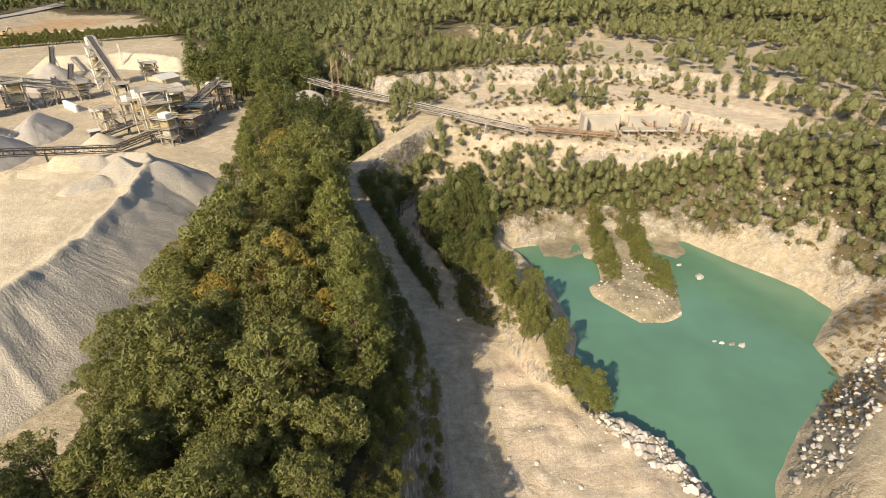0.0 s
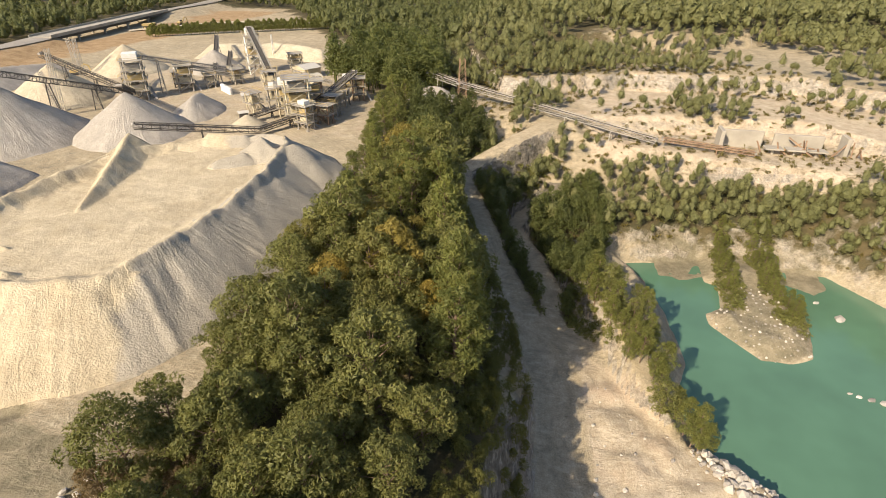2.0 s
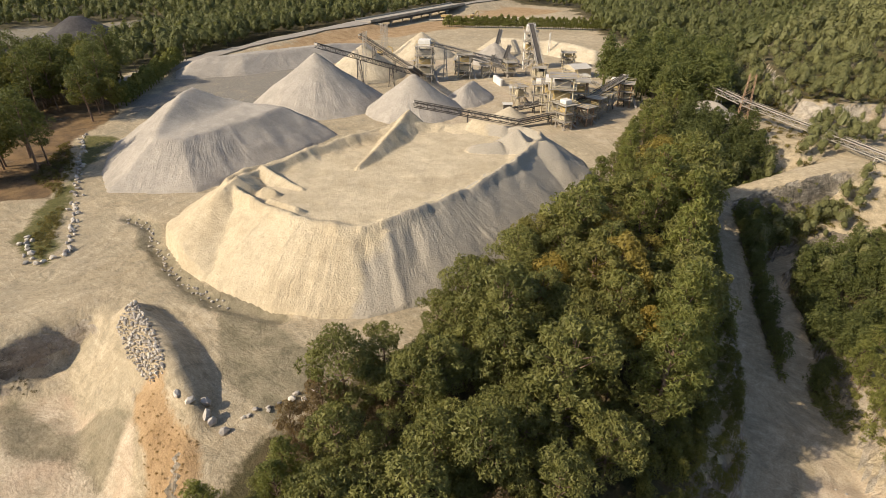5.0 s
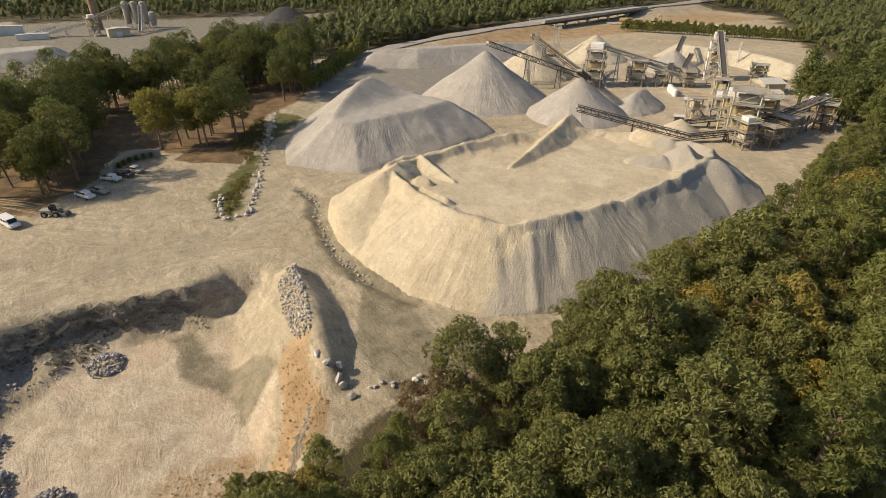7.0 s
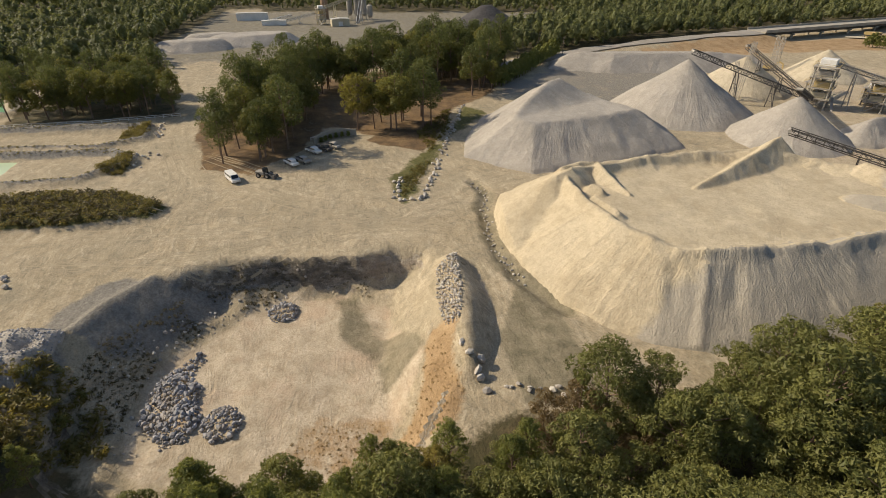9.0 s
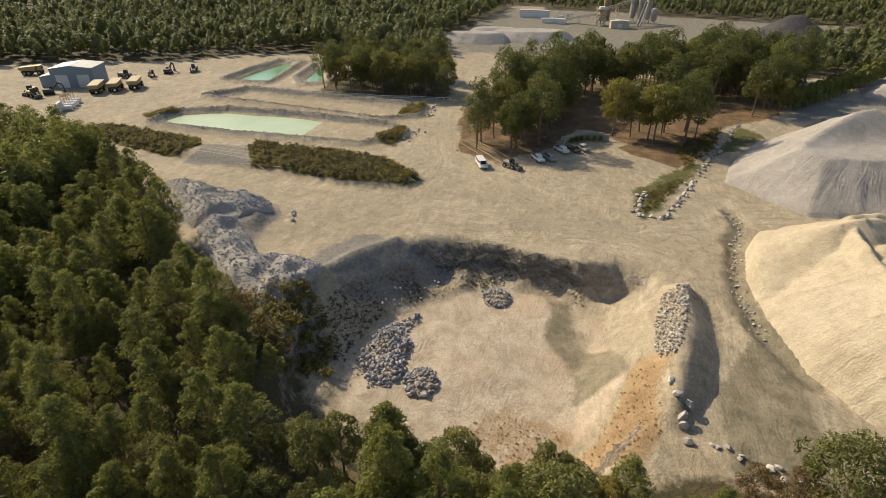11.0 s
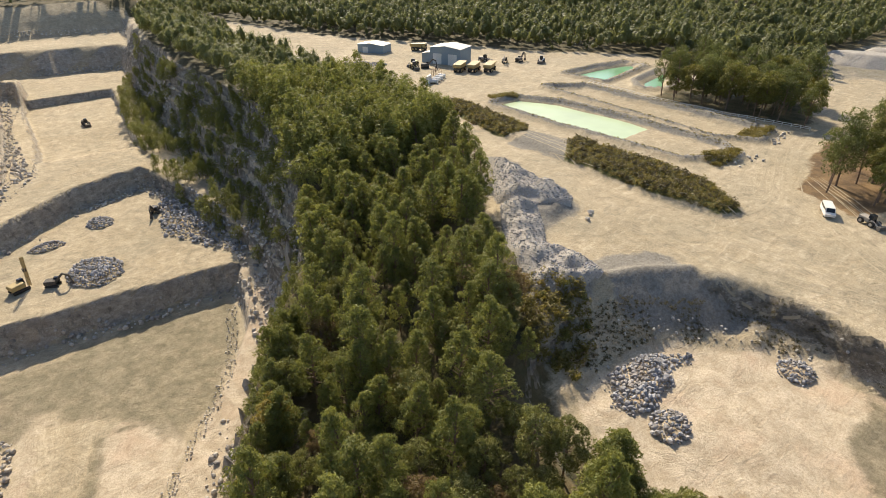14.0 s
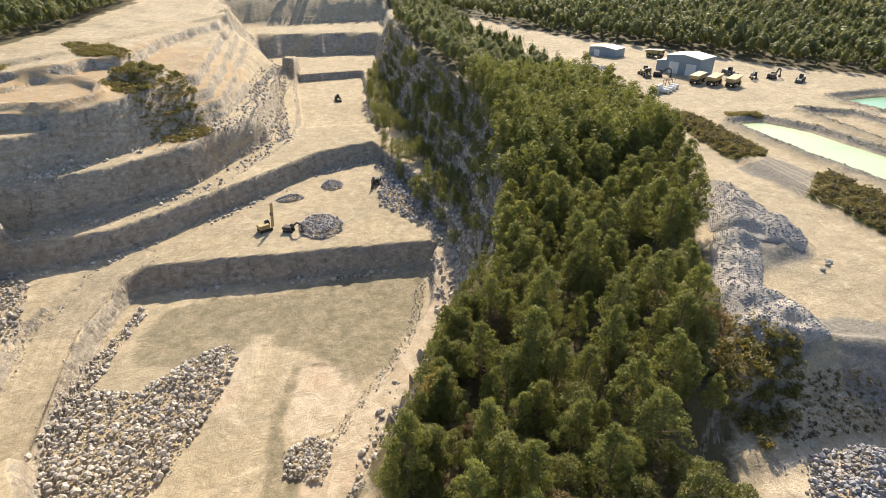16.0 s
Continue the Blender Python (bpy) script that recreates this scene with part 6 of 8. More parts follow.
def conveyor(a, b, label, steel=DARK, wide=1.5, deep=1.3, legs=(0.35, 0.7), group="conveyors of the crushing plant", name="conveyor"):
    """A belt conveyor from its tail a to its head b: lattice truss, belt, drum, walkway rail, trestles."""
    a, b = Vector(a), Vector(b)
    ob = thing(name, (a.x, a.y, float(ground_at(a.x, a.y))), label, "conveyor", group)
    base = ob.matrix_basis.translation
    p, q = a - base, b - base
    t = (q - p).normalized()
    side = t.cross(Vector((0, 0, 1))).normalized()
    up = side.cross(t)
    n = max(3, int((q - p).length / (deep * 1.3)))
    for s in (-1, 1):
        bm = bmesh.new()
        lo, hi = p + side * s * wide / 2 - up * deep / 2, p + side * s * wide / 2 + up * deep / 2
        run = q - p
        beam(bm, lo, lo + run, 0.22)
        beam(bm, hi, hi + run, 0.22)
        for k in range(n):
            f, g = k / n, (k + 1) / n
            beam(bm, lo + run * f, hi + run * f, 0.13)
            beam(bm, (lo if k % 2 else hi) + run * f, (hi if k % 2 else lo) + run * g, 0.11)
        part("side_truss", bm, steel, ob)
    bm = bmesh.new()
    beam(bm, p + up * deep * 0.32, q + up * deep * 0.32, wide * 0.8, 0.08)
    part("belt", bm, RUBBER, ob)
    for where, r in ((p, 0.35), (q, 0.45)):
        bm = bmesh.new()
        limb(bm, where + up * deep * 0.15 - side * wide * 0.55, where + up * deep * 0.15 + side * wide * 0.55, r, r, 12)
        part("drum", bm, STEEL, ob)
    bm = bmesh.new()
    for k in range(n + 1):
        w = p + (q - p) * k / n + side * (wide / 2 + 0.6)
        beam(bm, w, w + up * 1.0, 0.06)
    w = p + side * (wide / 2 + 0.6)
    beam(bm, w + up, w + up + (q - p), 0.06)
    beam(bm, w - side * 0.3, w - side * 0.3 + (q - p), 0.6, 0.06)
    part("walkway", bm, STEEL, ob)
    for f in legs:
        top = p + (q - p) * f - up * deep / 2
        foot = float(ground_at(base.x + top.x, base.y + top.y)) - base.z - 0.2
        if top.z - foot < 0.6:
            continue
        bm = bmesh.new()
        spread = 0.3 + 0.12 * (top.z - foot)
        for s in (-1, 1):
            beam(bm, top + side * s * wide / 2, Vector((top.x, top.y, foot)) + side * s * (wide / 2 + spread), 0.25)
        for k in (0.35, 0.7):
            z = foot + (top.z - foot) * k
            beam(bm, Vector((top.x, top.y, z)) - side * (wide / 2 + spread * (1 - k)), Vector((top.x, top.y, z)) + side * (wide / 2 + spread * (1 - k)), 0.15)
        beam(bm, Vector((top.x, top.y, foot)) - side * (wide / 2 + spread), top + side * wide / 2, 0.12)
        part("trestle", bm, steel, ob)
    return ob


def steel_tower(x, y, sx, sy, tall, label, turn=0.0, decks=3, box=True, paint=STEEL, name="screening_tower"):
    """A tower of columns, braces and decks with screens, chutes and bins."""
    ob = thing(name, (x, y, float(ground_at(x, y)) - 0.1), label, "tower", "towers of the crushing plant", turn)
    for cx in (-sx / 2, sx / 2):
        for cy in (-sy / 2, sy / 2):
            bm = bmesh.new()
            beam(bm, (cx, cy, 0), (cx, cy, tall * 0.86), 0.35)
            block(bm, cx, cy, 0, 0.8, 0.8, 0.3)
            part("column", bm, paint, ob)
    for k in range(decks):
        z = tall * 0.86 * (k + 1) / decks
        bm = bmesh.new()
        block(bm, 0, 0, z, sx + 1.8, sy + 1.8, 0.16)
        part("deck", bm, STEEL, ob)
        hx, hy = sx / 2 + 0.85, sy / 2 + 0.85
        for (ax, ay), (bx, by) in (((-hx, -hy), (hx, -hy)), ((hx, -hy), (hx, hy)), ((hx, hy), (-hx, hy)), ((-hx, hy), (-hx, -hy))):
            bm = bmesh.new()
            beam(bm, (ax, ay, z + 1.1), (bx, by, z + 1.1), 0.09)
            rail = part("railing", bm, YELLOW if k % 2 else CREAM, ob)
            for name, a, b in (("post", (ax, ay, z), (ax, ay, z + 1.1)), ("mid_rail", (ax, ay, z + 0.6), (bx, by, z + 0.6))):
                bm = bmesh.new()
                beam(bm, a, b, 0.08)
                part(name, bm, YELLOW if k % 2 else CREAM, rail)
        bm = bmesh.new()
        z0 = tall * 0.86 * k / decks
        for s in (-1, 1):
            beam(bm, (-sx / 2, s * sy / 2, z0), (sx / 2, s * sy / 2, z), 0.16)
            beam(bm, (s * sx / 2, -sy / 2, z0), (s * sx / 2, sy / 2, z), 0.16)
        part("brace", bm, paint, ob)
        if k < decks - 1:
            bm = bmesh.new()
            block(bm, 0, 0, z + 0.2, sx * 0.75, sy * 0.6, tall * 0.86 / decks * 0.55, 0.12)
            part("screen_box", bm, (CREAM, YELLOW, STEEL)[k % 3], ob)
            bm = bmesh.new()
            lathe(bm, [(0.25, z - tall * 0.17), (0.3, z - 0.1 - tall * 0.08), (sx * 0.26, z + 0.2)], 4)
            part("chute", bm, STEEL, ob)
    if box:
        bm = bmesh.new()
        block(bm, 0, 0, tall * 0.86 + 0.16, sx * 0.8, sy * 0.7, tall * 0.14, 0.08)
        part("head_house", bm, WHITE, ob)
    bm = bmesh.new()
    beam(bm, (sx / 2 + 2.6, -sy / 2, 0), (sx / 2 + 0.9, sy / 2, tall * 0.86 / decks), 0.8, 0.12)
    part("stair", bm, STEEL, ob)
    return ob


conveyor((-89, 143, 1.8), (-113, 120, 8.4), "dark lattice conveyor stacking sand on the great stockpile", DARK, 1.7, 1.6, (0.5,))
conveyor((-82, 157, 3.2), (-90, 143.5, 1.8), "short low feed conveyor with dark truss", DARK, 1.6, 1.3, (0.3,))
conveyor((-157, 170, 3.0), (-163, 124, 19.5), "long dark conveyor rising to the head of the stone cone", DARK, 1.7, 1.6, (0.3, 0.62))
conveyor((-159, 172, 3.0), (-184, 163, 16.5), "lattice conveyor rising to a pale cone", DARK, 1.7, 1.6, (0.4, 0.75))
conveyor((-155, 169, 3.5), (-131, 138, 13.8), "conveyor feeding the nearer grey cone", DARK, 1.5, 1.3, (0.45,))
conveyor((-134, 212, 3.0), (-155, 176, 14.5), "pale conveyor falling from the screening tower", STEEL, 1.5, 1.3, (0.3, 0.6, 0.85))
conveyor((-133, 205, 2.5), (-150, 188, 9.5), "pale conveyor between two screening towers", STEEL, 1.4, 1.2, (0.4, 0.8))
conveyor((-110, 192, 2.0), (-136, 221, 19.0), "steep pale conveyor climbing to the white head house", STEEL, 2.2, 1.8, (0.35, 0.7))
conveyor((-150, 212, 2.0), (-172, 250, 10.5), "conveyor rising to the back bank of sand", DARK, 1.4, 1.2, (0.4, 0.8))
conveyor((-141, 207, 1.8), (-150, 226, 8.0), "short conveyor over a grey heap", DARK, 1.3, 1.1, (0.6,))
conveyor((-83, 160, 3.0), (-77, 190, 10.0), "dark conveyor on trestles rising past the crusher", DARK, 1.8, 1.5, (0.25, 0.5, 0.75, 0.95))
conveyor((-90, 200, 3.0), (-104, 196, 7.5), "dusty conveyor by the open shed", STEEL, 1.5, 1.2, (0.5,))
conveyor((-101, 155, 1.4), (-92, 165, 3.6), "low conveyor from the feed hopper", DARK, 1.3, 1.0, (0.6,))
conveyor((-84, 182, 3.0), (-100, 178, 5.5), "cross conveyor at the crusher", STEEL, 1.4, 1.1, (0.5,))
conveyor((-160, 175, 2.5), (-178, 192, 9.0), "conveyor stacking pale sand behind the tower", DARK, 1.4, 1.2, (0.5, 0.85))
steel_tower(-156, 173, 6, 6, 16.5, "tall dusty steel screening tower with a white head house", 35, 4)
steel_tower(-147, 188, 5, 5, 11.5, "smaller dusty screening tower", 35, 3, False)
steel_tower(-84, 158, 7, 6, 17, "dusty cream crusher tower with decks and rails", 30, 4, False, CREAM)
steel_tower(-92, 166, 6, 7, 12, "yellow-railed screening deck of the crusher", 30, 3, True, CREAM)
steel_tower(-99, 171, 5, 5, 9, "low steel deck with screens beside the crusher", 30, 2, True, STEEL)
steel_tower(-84, 170, 5, 5, 13, "rusty steel tower beside the crusher", 30, 3, False, RUST_STEEL)
steel_tower(-137, 223, 5, 6, 18.5, "tall white head house on a steel tower", 35, 4, True, WHITE)
steel_tower(-76, 190, 4, 4, 9.5, "steel tower at the conveyor head near the trees", 20, 3, False, RUST_STEEL)
for _k, (_x, _y, _w, _t, _p) in enumerate(((-164, 178, 3, 8, STEEL), (-154, 194, 4, 7, DARK), (-141, 195, 3, 6, STEEL), (-134, 203, 3, 7, STEEL), (-105, 166, 3, 8, CREAM), (-79, 152, 3, 9, STEEL),
                                             (-76, 160, 3, 7, RUST_STEEL), (-77, 169, 3, 8, STEEL), (-79, 180, 4, 7, STEEL), (-82, 194, 3, 8, CREAM), (-114, 195, 3, 9, CREAM), (-124, 236, 4, 8, CREAM))):
    steel_tower(_x, _y, _w, _w + 1, _t, ("slim steel frame with a work deck in the crushing plant", "open steel trestle with rails in the crushing plant")[_k % 2], 25 + 9 * _k, 2 + _k % 2, _k % 4 == 1, _p)
steel_tower(-118, 200, 4, 4, 7, "low steel tower beneath the steep conveyor", 35, 2, True, CREAM)


def mast(x, y, tall, label, wide=1.6, lean=0.0, steel=STEEL, name="lattice_mast"):
    ob = thing(name, (x, y, float(ground_at(x, y)) - 0.2), label, "mast", "masts of the yard", 20)
    for sx in (-1, 1):
        for sy in (-1, 1):
            bm = bmesh.new()
            beam(bm, (sx * wide / 2, sy * wide / 2, 0), (sx * wide * 0.3 + lean, sy * wide * 0.3, tall), 0.16)
            part("leg", bm, steel, ob)
    bm = bmesh.new()
    n = int(tall / 2)
    for k in range(n):
        z, zz = tall * k / n, tall * (k + 1) / n
        w, ww = wide / 2 * (1 - 0.4 * k / n), wide / 2 * (1 - 0.4 * (k + 1) / n)
        dx, dxx = lean * k / n, lean * (k + 1) / n
        for s in (-1, 1):
            beam(bm, (-w + dx, s * w, z), (ww + dxx, s * ww, zz), 0.09)
            beam(bm, (s * w + dx, -w, z), (s * ww + dxx, ww, zz), 0.09)
    part("lattice", bm, steel, ob)
    return ob


mast(-171, 152, 21, "tall thin lattice mast carrying a conveyor", 1.8, 2.0)
mast(-166, 147, 15, "thin lattice mast carrying a conveyor", 1.5, -2.0)
mast(-205, 198, 16, "lattice mast at the edge of the yard", 1.8, 1.0)
mast(-213, 205, 15, "lattice mast at the edge of the yard", 1.8, -1.0)
mast(-147, 258, 11, "pale mast behind the plant", 0.8, 0.0, WHITE)
mast(-38, 195, 15.5, "rusty lattice tower carrying the long conveyor", 3.0, 0.0, RUST_STEEL, "conveyor_tower")

conveyor((28, 174, -2.6), (-39, 196, 6.2), "long pale overland conveyor crossing the old pit", STEEL, 2.0, 1.5, (0.2, 0.42, 0.62), "conveyors of the north pit", "overland_conveyor")
conveyor((-39.5, 196.2, 6.3), (-53, 204, 8.0), "upper leg of the overland conveyor running into the trees", STEEL, 2.0, 1.5, (0.6,), "conveyors of the north pit", "overland_conveyor")
conveyor((56, 171, -3.6), (30, 175, -2.4), "old ground conveyor beside the ruined crusher", RUST_STEEL, 1.4, 1.0, (0.4,), "conveyors of the north pit", "overland_conveyor")


def shed(x, y, sx, sy, wall, roof_rise, turn, label, paint=BLUE, doors=((0.0, 4.0, 5.0),), name="workshop", lean=False):
    """A gabled sheet-steel building with roll doors."""
    ob = thing(name, (x, y, float(ground_at(x, y)) - 0.1), label, "building", "buildings of the quarry", turn)
    bm = bmesh.new()
    prof = [(-sy / 2, 0), (sy / 2, 0), (sy / 2, wall), (0, wall + roof_rise), (-sy / 2, wall)]
    ends = [[bm.verts.new((ex, py, pz)) for py, pz in prof] for ex in (-sx / 2, sx / 2)]
    bm.faces.new(ends[0][::-1])
    bm.faces.new(ends[1])
    for k in range(5):
        bm.faces.new((ends[0][k], ends[0][(k + 1) % 5], ends[1][(k + 1) % 5], ends[1][k]))
    part("wall", bm, paint, ob)
    for s in (-1, 1):
        bm = bmesh.new()
        beam(bm, (-sx / 2 - 0.4, s * sy / 4, wall + roof_rise / 2 + 0.12), (sx / 2 + 0.4, s * sy / 4, wall + roof_rise / 2 + 0.12), math.hypot(sy / 2, roof_rise) + 0.5, 0.12,
             (0, s * roof_rise, sy / 2))
        part("roof", bm, ROOF, ob)
    for dy, w, h in doors:
        bm = bmesh.new()
        block(bm, sx / 2 + 0.06, dy, 0, 0.12, w, h)
        door = part("door", bm, WHITE, ob, "pale roll-up door")
        for k in range(1, 6):
            bm = bmesh.new()
            block(bm, sx / 2 + 0.14, dy, h * k / 6, 0.06, w, 0.08)
            part("slat", bm, WHITE, door)
    if lean:
        bm = bmesh.new()
        block(bm, 0, -sy / 2 - 2.5, 0, sx * 0.8, 5, wall * 0.6)
        part("lean_to", bm, paint, ob)
        bm = bmesh.new()
        beam(bm, (-sx * 0.42, -sy / 2 - 2.5, wall * 0.64), (sx * 0.42, -sy / 2 - 2.5, wall * 0.64), 5.4, 0.12, (0, -0.15, 1))
        part("lean_roof", bm, ROOF, ob)
    return ob


shed(-186, -197, 12, 16, 7.4, 1.0, 20, "blue sheet-steel workshop with a pale roof and roll doors", BLUE, ((-4, 4.5, 5.0), (4, 4.5, 5.0)), "workshop", True)
shed(-177, -246, 9, 15, 4.0, 0.8, 25, "low blue storage shed with a pale roof", BLUE, ((-3, 3.0, 3.0),), "storage_shed")
shed(-112, 222, 8, 10, 4.0, 1.2, 60, "open cream shed behind the crushing plant", CREAM, ((0, 6.0, 3.2),), "plant_shed")
shed(-104, 212, 4, 6, 3.0, 0.7, 60, "small pale hut behind the crushing plant", CREAM, ((0, 2.0, 2.1),), "plant_hut")
shed(-115, 178, 3.0, 3.5, 2.8, 0.4, 40, "small grey control cabin on the yard", STEEL, ((0, 1.0, 2.0),), "control_cabin")
shed(-101, 153, 2.6, 2.6, 3.8, 0.3, 40, "dark feed hopper house", DARK, ((0, 1.0, 1.6),), "hopper_house")


def tank(x, y, r, tall, label, paint=WHITE, legs=0.0, name="tank"):
    ob = thing(name, (x, y, float(ground_at(x, y)) - 0.1), label, "tank", "tanks and silos")
    bm = bmesh.new()
    if legs:
        lathe(bm, [(r * 0.15, legs * 0.55), (r, legs), (r, tall - r * 0.3), (r * 0.5, tall)], 18)
    else:
        lathe(bm, [(r, 0), (r, tall - 0.2), (r * 0.9, tall), (r * 0.2, tall + 0.15)], 18)
    part("body", bm, paint, ob)
    for k in range(4 if legs else 0):
        a = k * math.tau / 4 + 0.78
        bm = bmesh.new()
        beam(bm, (r * 0.9 * math.cos(a), r * 0.9 * math.sin(a), 0), (r * 0.9 * math.cos(a), r * 0.9 * math.sin(a), legs + 0.4), 0.25)
        part("leg", bm, STEEL, ob)
    bm = bmesh.new()
    for s in (-0.25, 0.25):
        beam(bm, (r + 0.15, s, 0), (r + 0.15, s, tall), 0.06)
    for k in range(int(tall / 0.6)):
        beam(bm, (r + 0.15, -0.25, 0.3 + 0.6 * k), (r + 0.15, 0.25, 0.3 + 0.6 * k), 0.05)
    part("ladder", bm, STEEL, ob)
    return ob


for _k in range(5):
    tank(-133 + 2.3 * _k * 0.7, 191 - 2.3 * _k * 0.55, 0.8, 2.6, "small pale tank in a row on the yard", WHITE)
for _x, _y, _h in ((-440, 34, 16.5), (-437, 39, 16.5), (-434, 44, 16.5), (-424, 47, 11)):
    tank(_x, _y, 2.1, _h, "tall grey asphalt silo on legs", STEEL, 4.0, "silo")
tank(-442, 16, 2.6, 20, "rust-brown tower of the asphalt plant", RUST_STEEL, 0.0, "stack")
conveyor((-404, 36, 1.5), (-432, 42, 13.5), "white inclined conveyor of the asphalt plant", WHITE, 1.8, 1.5, (0.5,), "conveyors of the asphalt plant")
conveyor((-412, 10, 9.5), (-430, 34, 15.0), "cream duct conveyor of the asphalt plant", CREAM, 1.8, 1.5, (0.5,), "conveyors of the asphalt plant")
conveyor((-424, -14, 1.5), (-414, 8, 7.0), "white inclined conveyor of the asphalt plant", WHITE, 1.6, 1.3, (0.5,), "conveyors of the asphalt plant")
conveyor((-420, -28, 1.5), (-426, -8, 5.0), "white inclined conveyor of the asphalt plant", WHITE, 1.6, 1.3, (0.5,), "conveyors of the asphalt plant")
steel_tower(-414, 12, 5, 5, 12, "cream batching tower of the asphalt plant", 10, 3, True, CREAM, "batching_tower")
shed(-404, 24, 6, 12, 4.5, 0.5, 8, "cream plant housing of the asphalt works", CREAM, ((0, 3, 3),), "plant_house")
shed(-418, -20, 4, 16, 3.0, 0.3, -6, "long pale bin row of the asphalt works", WHITE, ((0, 3, 2),), "bin_row")
shed(-448, -36, 4, 22, 5.0, 0.4, -4, "long white trailer at the asphalt works", WHITE, ((0, 3, 3),), "trailer")


# ---------------- vehicles ----------------
def wheel(parent, x, y, r, w, rim=STEEL):
    bm = bmesh.new()
    limb(bm, (x, y - w / 2, r), (x, y + w / 2, r), r, r, 14)
    tyre = part("tyre", bm, TYRE, parent)
    bm = bmesh.new()
    limb(bm, (x, y - w / 2 - 0.02, r), (x, y + w / 2 + 0.02, r), r * 0.55, r * 0.55, 10)
    part("rim", bm, rim, tyre)


def van(x, y, turn):
    ob = thing("van", (x, y, float(ground_at(x, y))), "white passenger van parked on the sand", "van", "", turn)
    bm = bmesh.new()
    prof = [(-2.7, 0.45), (2.7, 0.45), (2.75, 1.0), (2.1, 1.25), (1.5, 2.05), (-2.5, 2.15), (-2.7, 1.2)]
    ends = [[bm.verts.new((px, s * (0.98 if pz < 1.3 else 0.86), pz)) for px, pz in prof] for s in (-1, 1)]
    n = len(prof)
    bm.faces.new(ends[0])
    bm.faces.new(ends[1][::-1])
    for k in range(n):
        bm.faces.new((ends[0][k], ends[1][k], ends[1][(k + 1) % n], ends[0][(k + 1) % n]))
    bmesh.ops.recalc_face_normals(bm, faces=bm.faces)
    part("body", bm, WHITE, ob)
    for s in (-1, 1):
        for wx in (-1.9, -0.8, 0.3, 1.25):
            bm = bmesh.new()
            block(bm, wx, s * 0.93, 1.32, 0.85, 0.04, 0.5)
            part("side_window", bm, GLASS, ob)
        for wx in (-1.7, 1.7):
            wheel(ob, wx, s * 0.85, 0.36, 0.24)
        bm = bmesh.new()
        block(bm, 2.74, s * 0.7, 0.7, 0.06, 0.3, 0.18)
        part("headlight", bm, ROOF, ob)
    bm = bmesh.new()
    beam(bm, (2.14, 0, 1.3), (1.58, 0, 2.0), 1.55, 0.05, (1, 0, 0.6))
    part("windscreen", bm, GLASS, ob)


def pickup(x, y, turn, paint, label):
    ob = thing("pickup", (x, y, float(ground_at(x, y))), label, "pickup truck", "parked cars under the pines", turn)
    bm = bmesh.new()
    block(bm, 0, 0, 0.45, 5.2, 1.9, 0.65, 0.12)
    part("body", bm, paint, ob)
    bm = bmesh.new()
    block(bm, 0.35, 0, 1.1, 2.1, 1.75, 0.7, 0.1, 0.82)
    part("cab", bm, paint, ob)
    bm = bmesh.new()
    block(bm, 0.35, 0, 1.22, 2.0, 1.79, 0.42, 0.05, 0.86)
    part("window", bm, GLASS, ob)
    bm = bmesh.new()
    block(bm, -1.75, 0, 1.1, 1.5, 1.5, 0.06)
    part("bed", bm, DARK, ob)
    for s in (-1, 1):
        for wx in (-1.6, 1.6):
            wheel(ob, wx, s * 0.85, 0.38, 0.25)


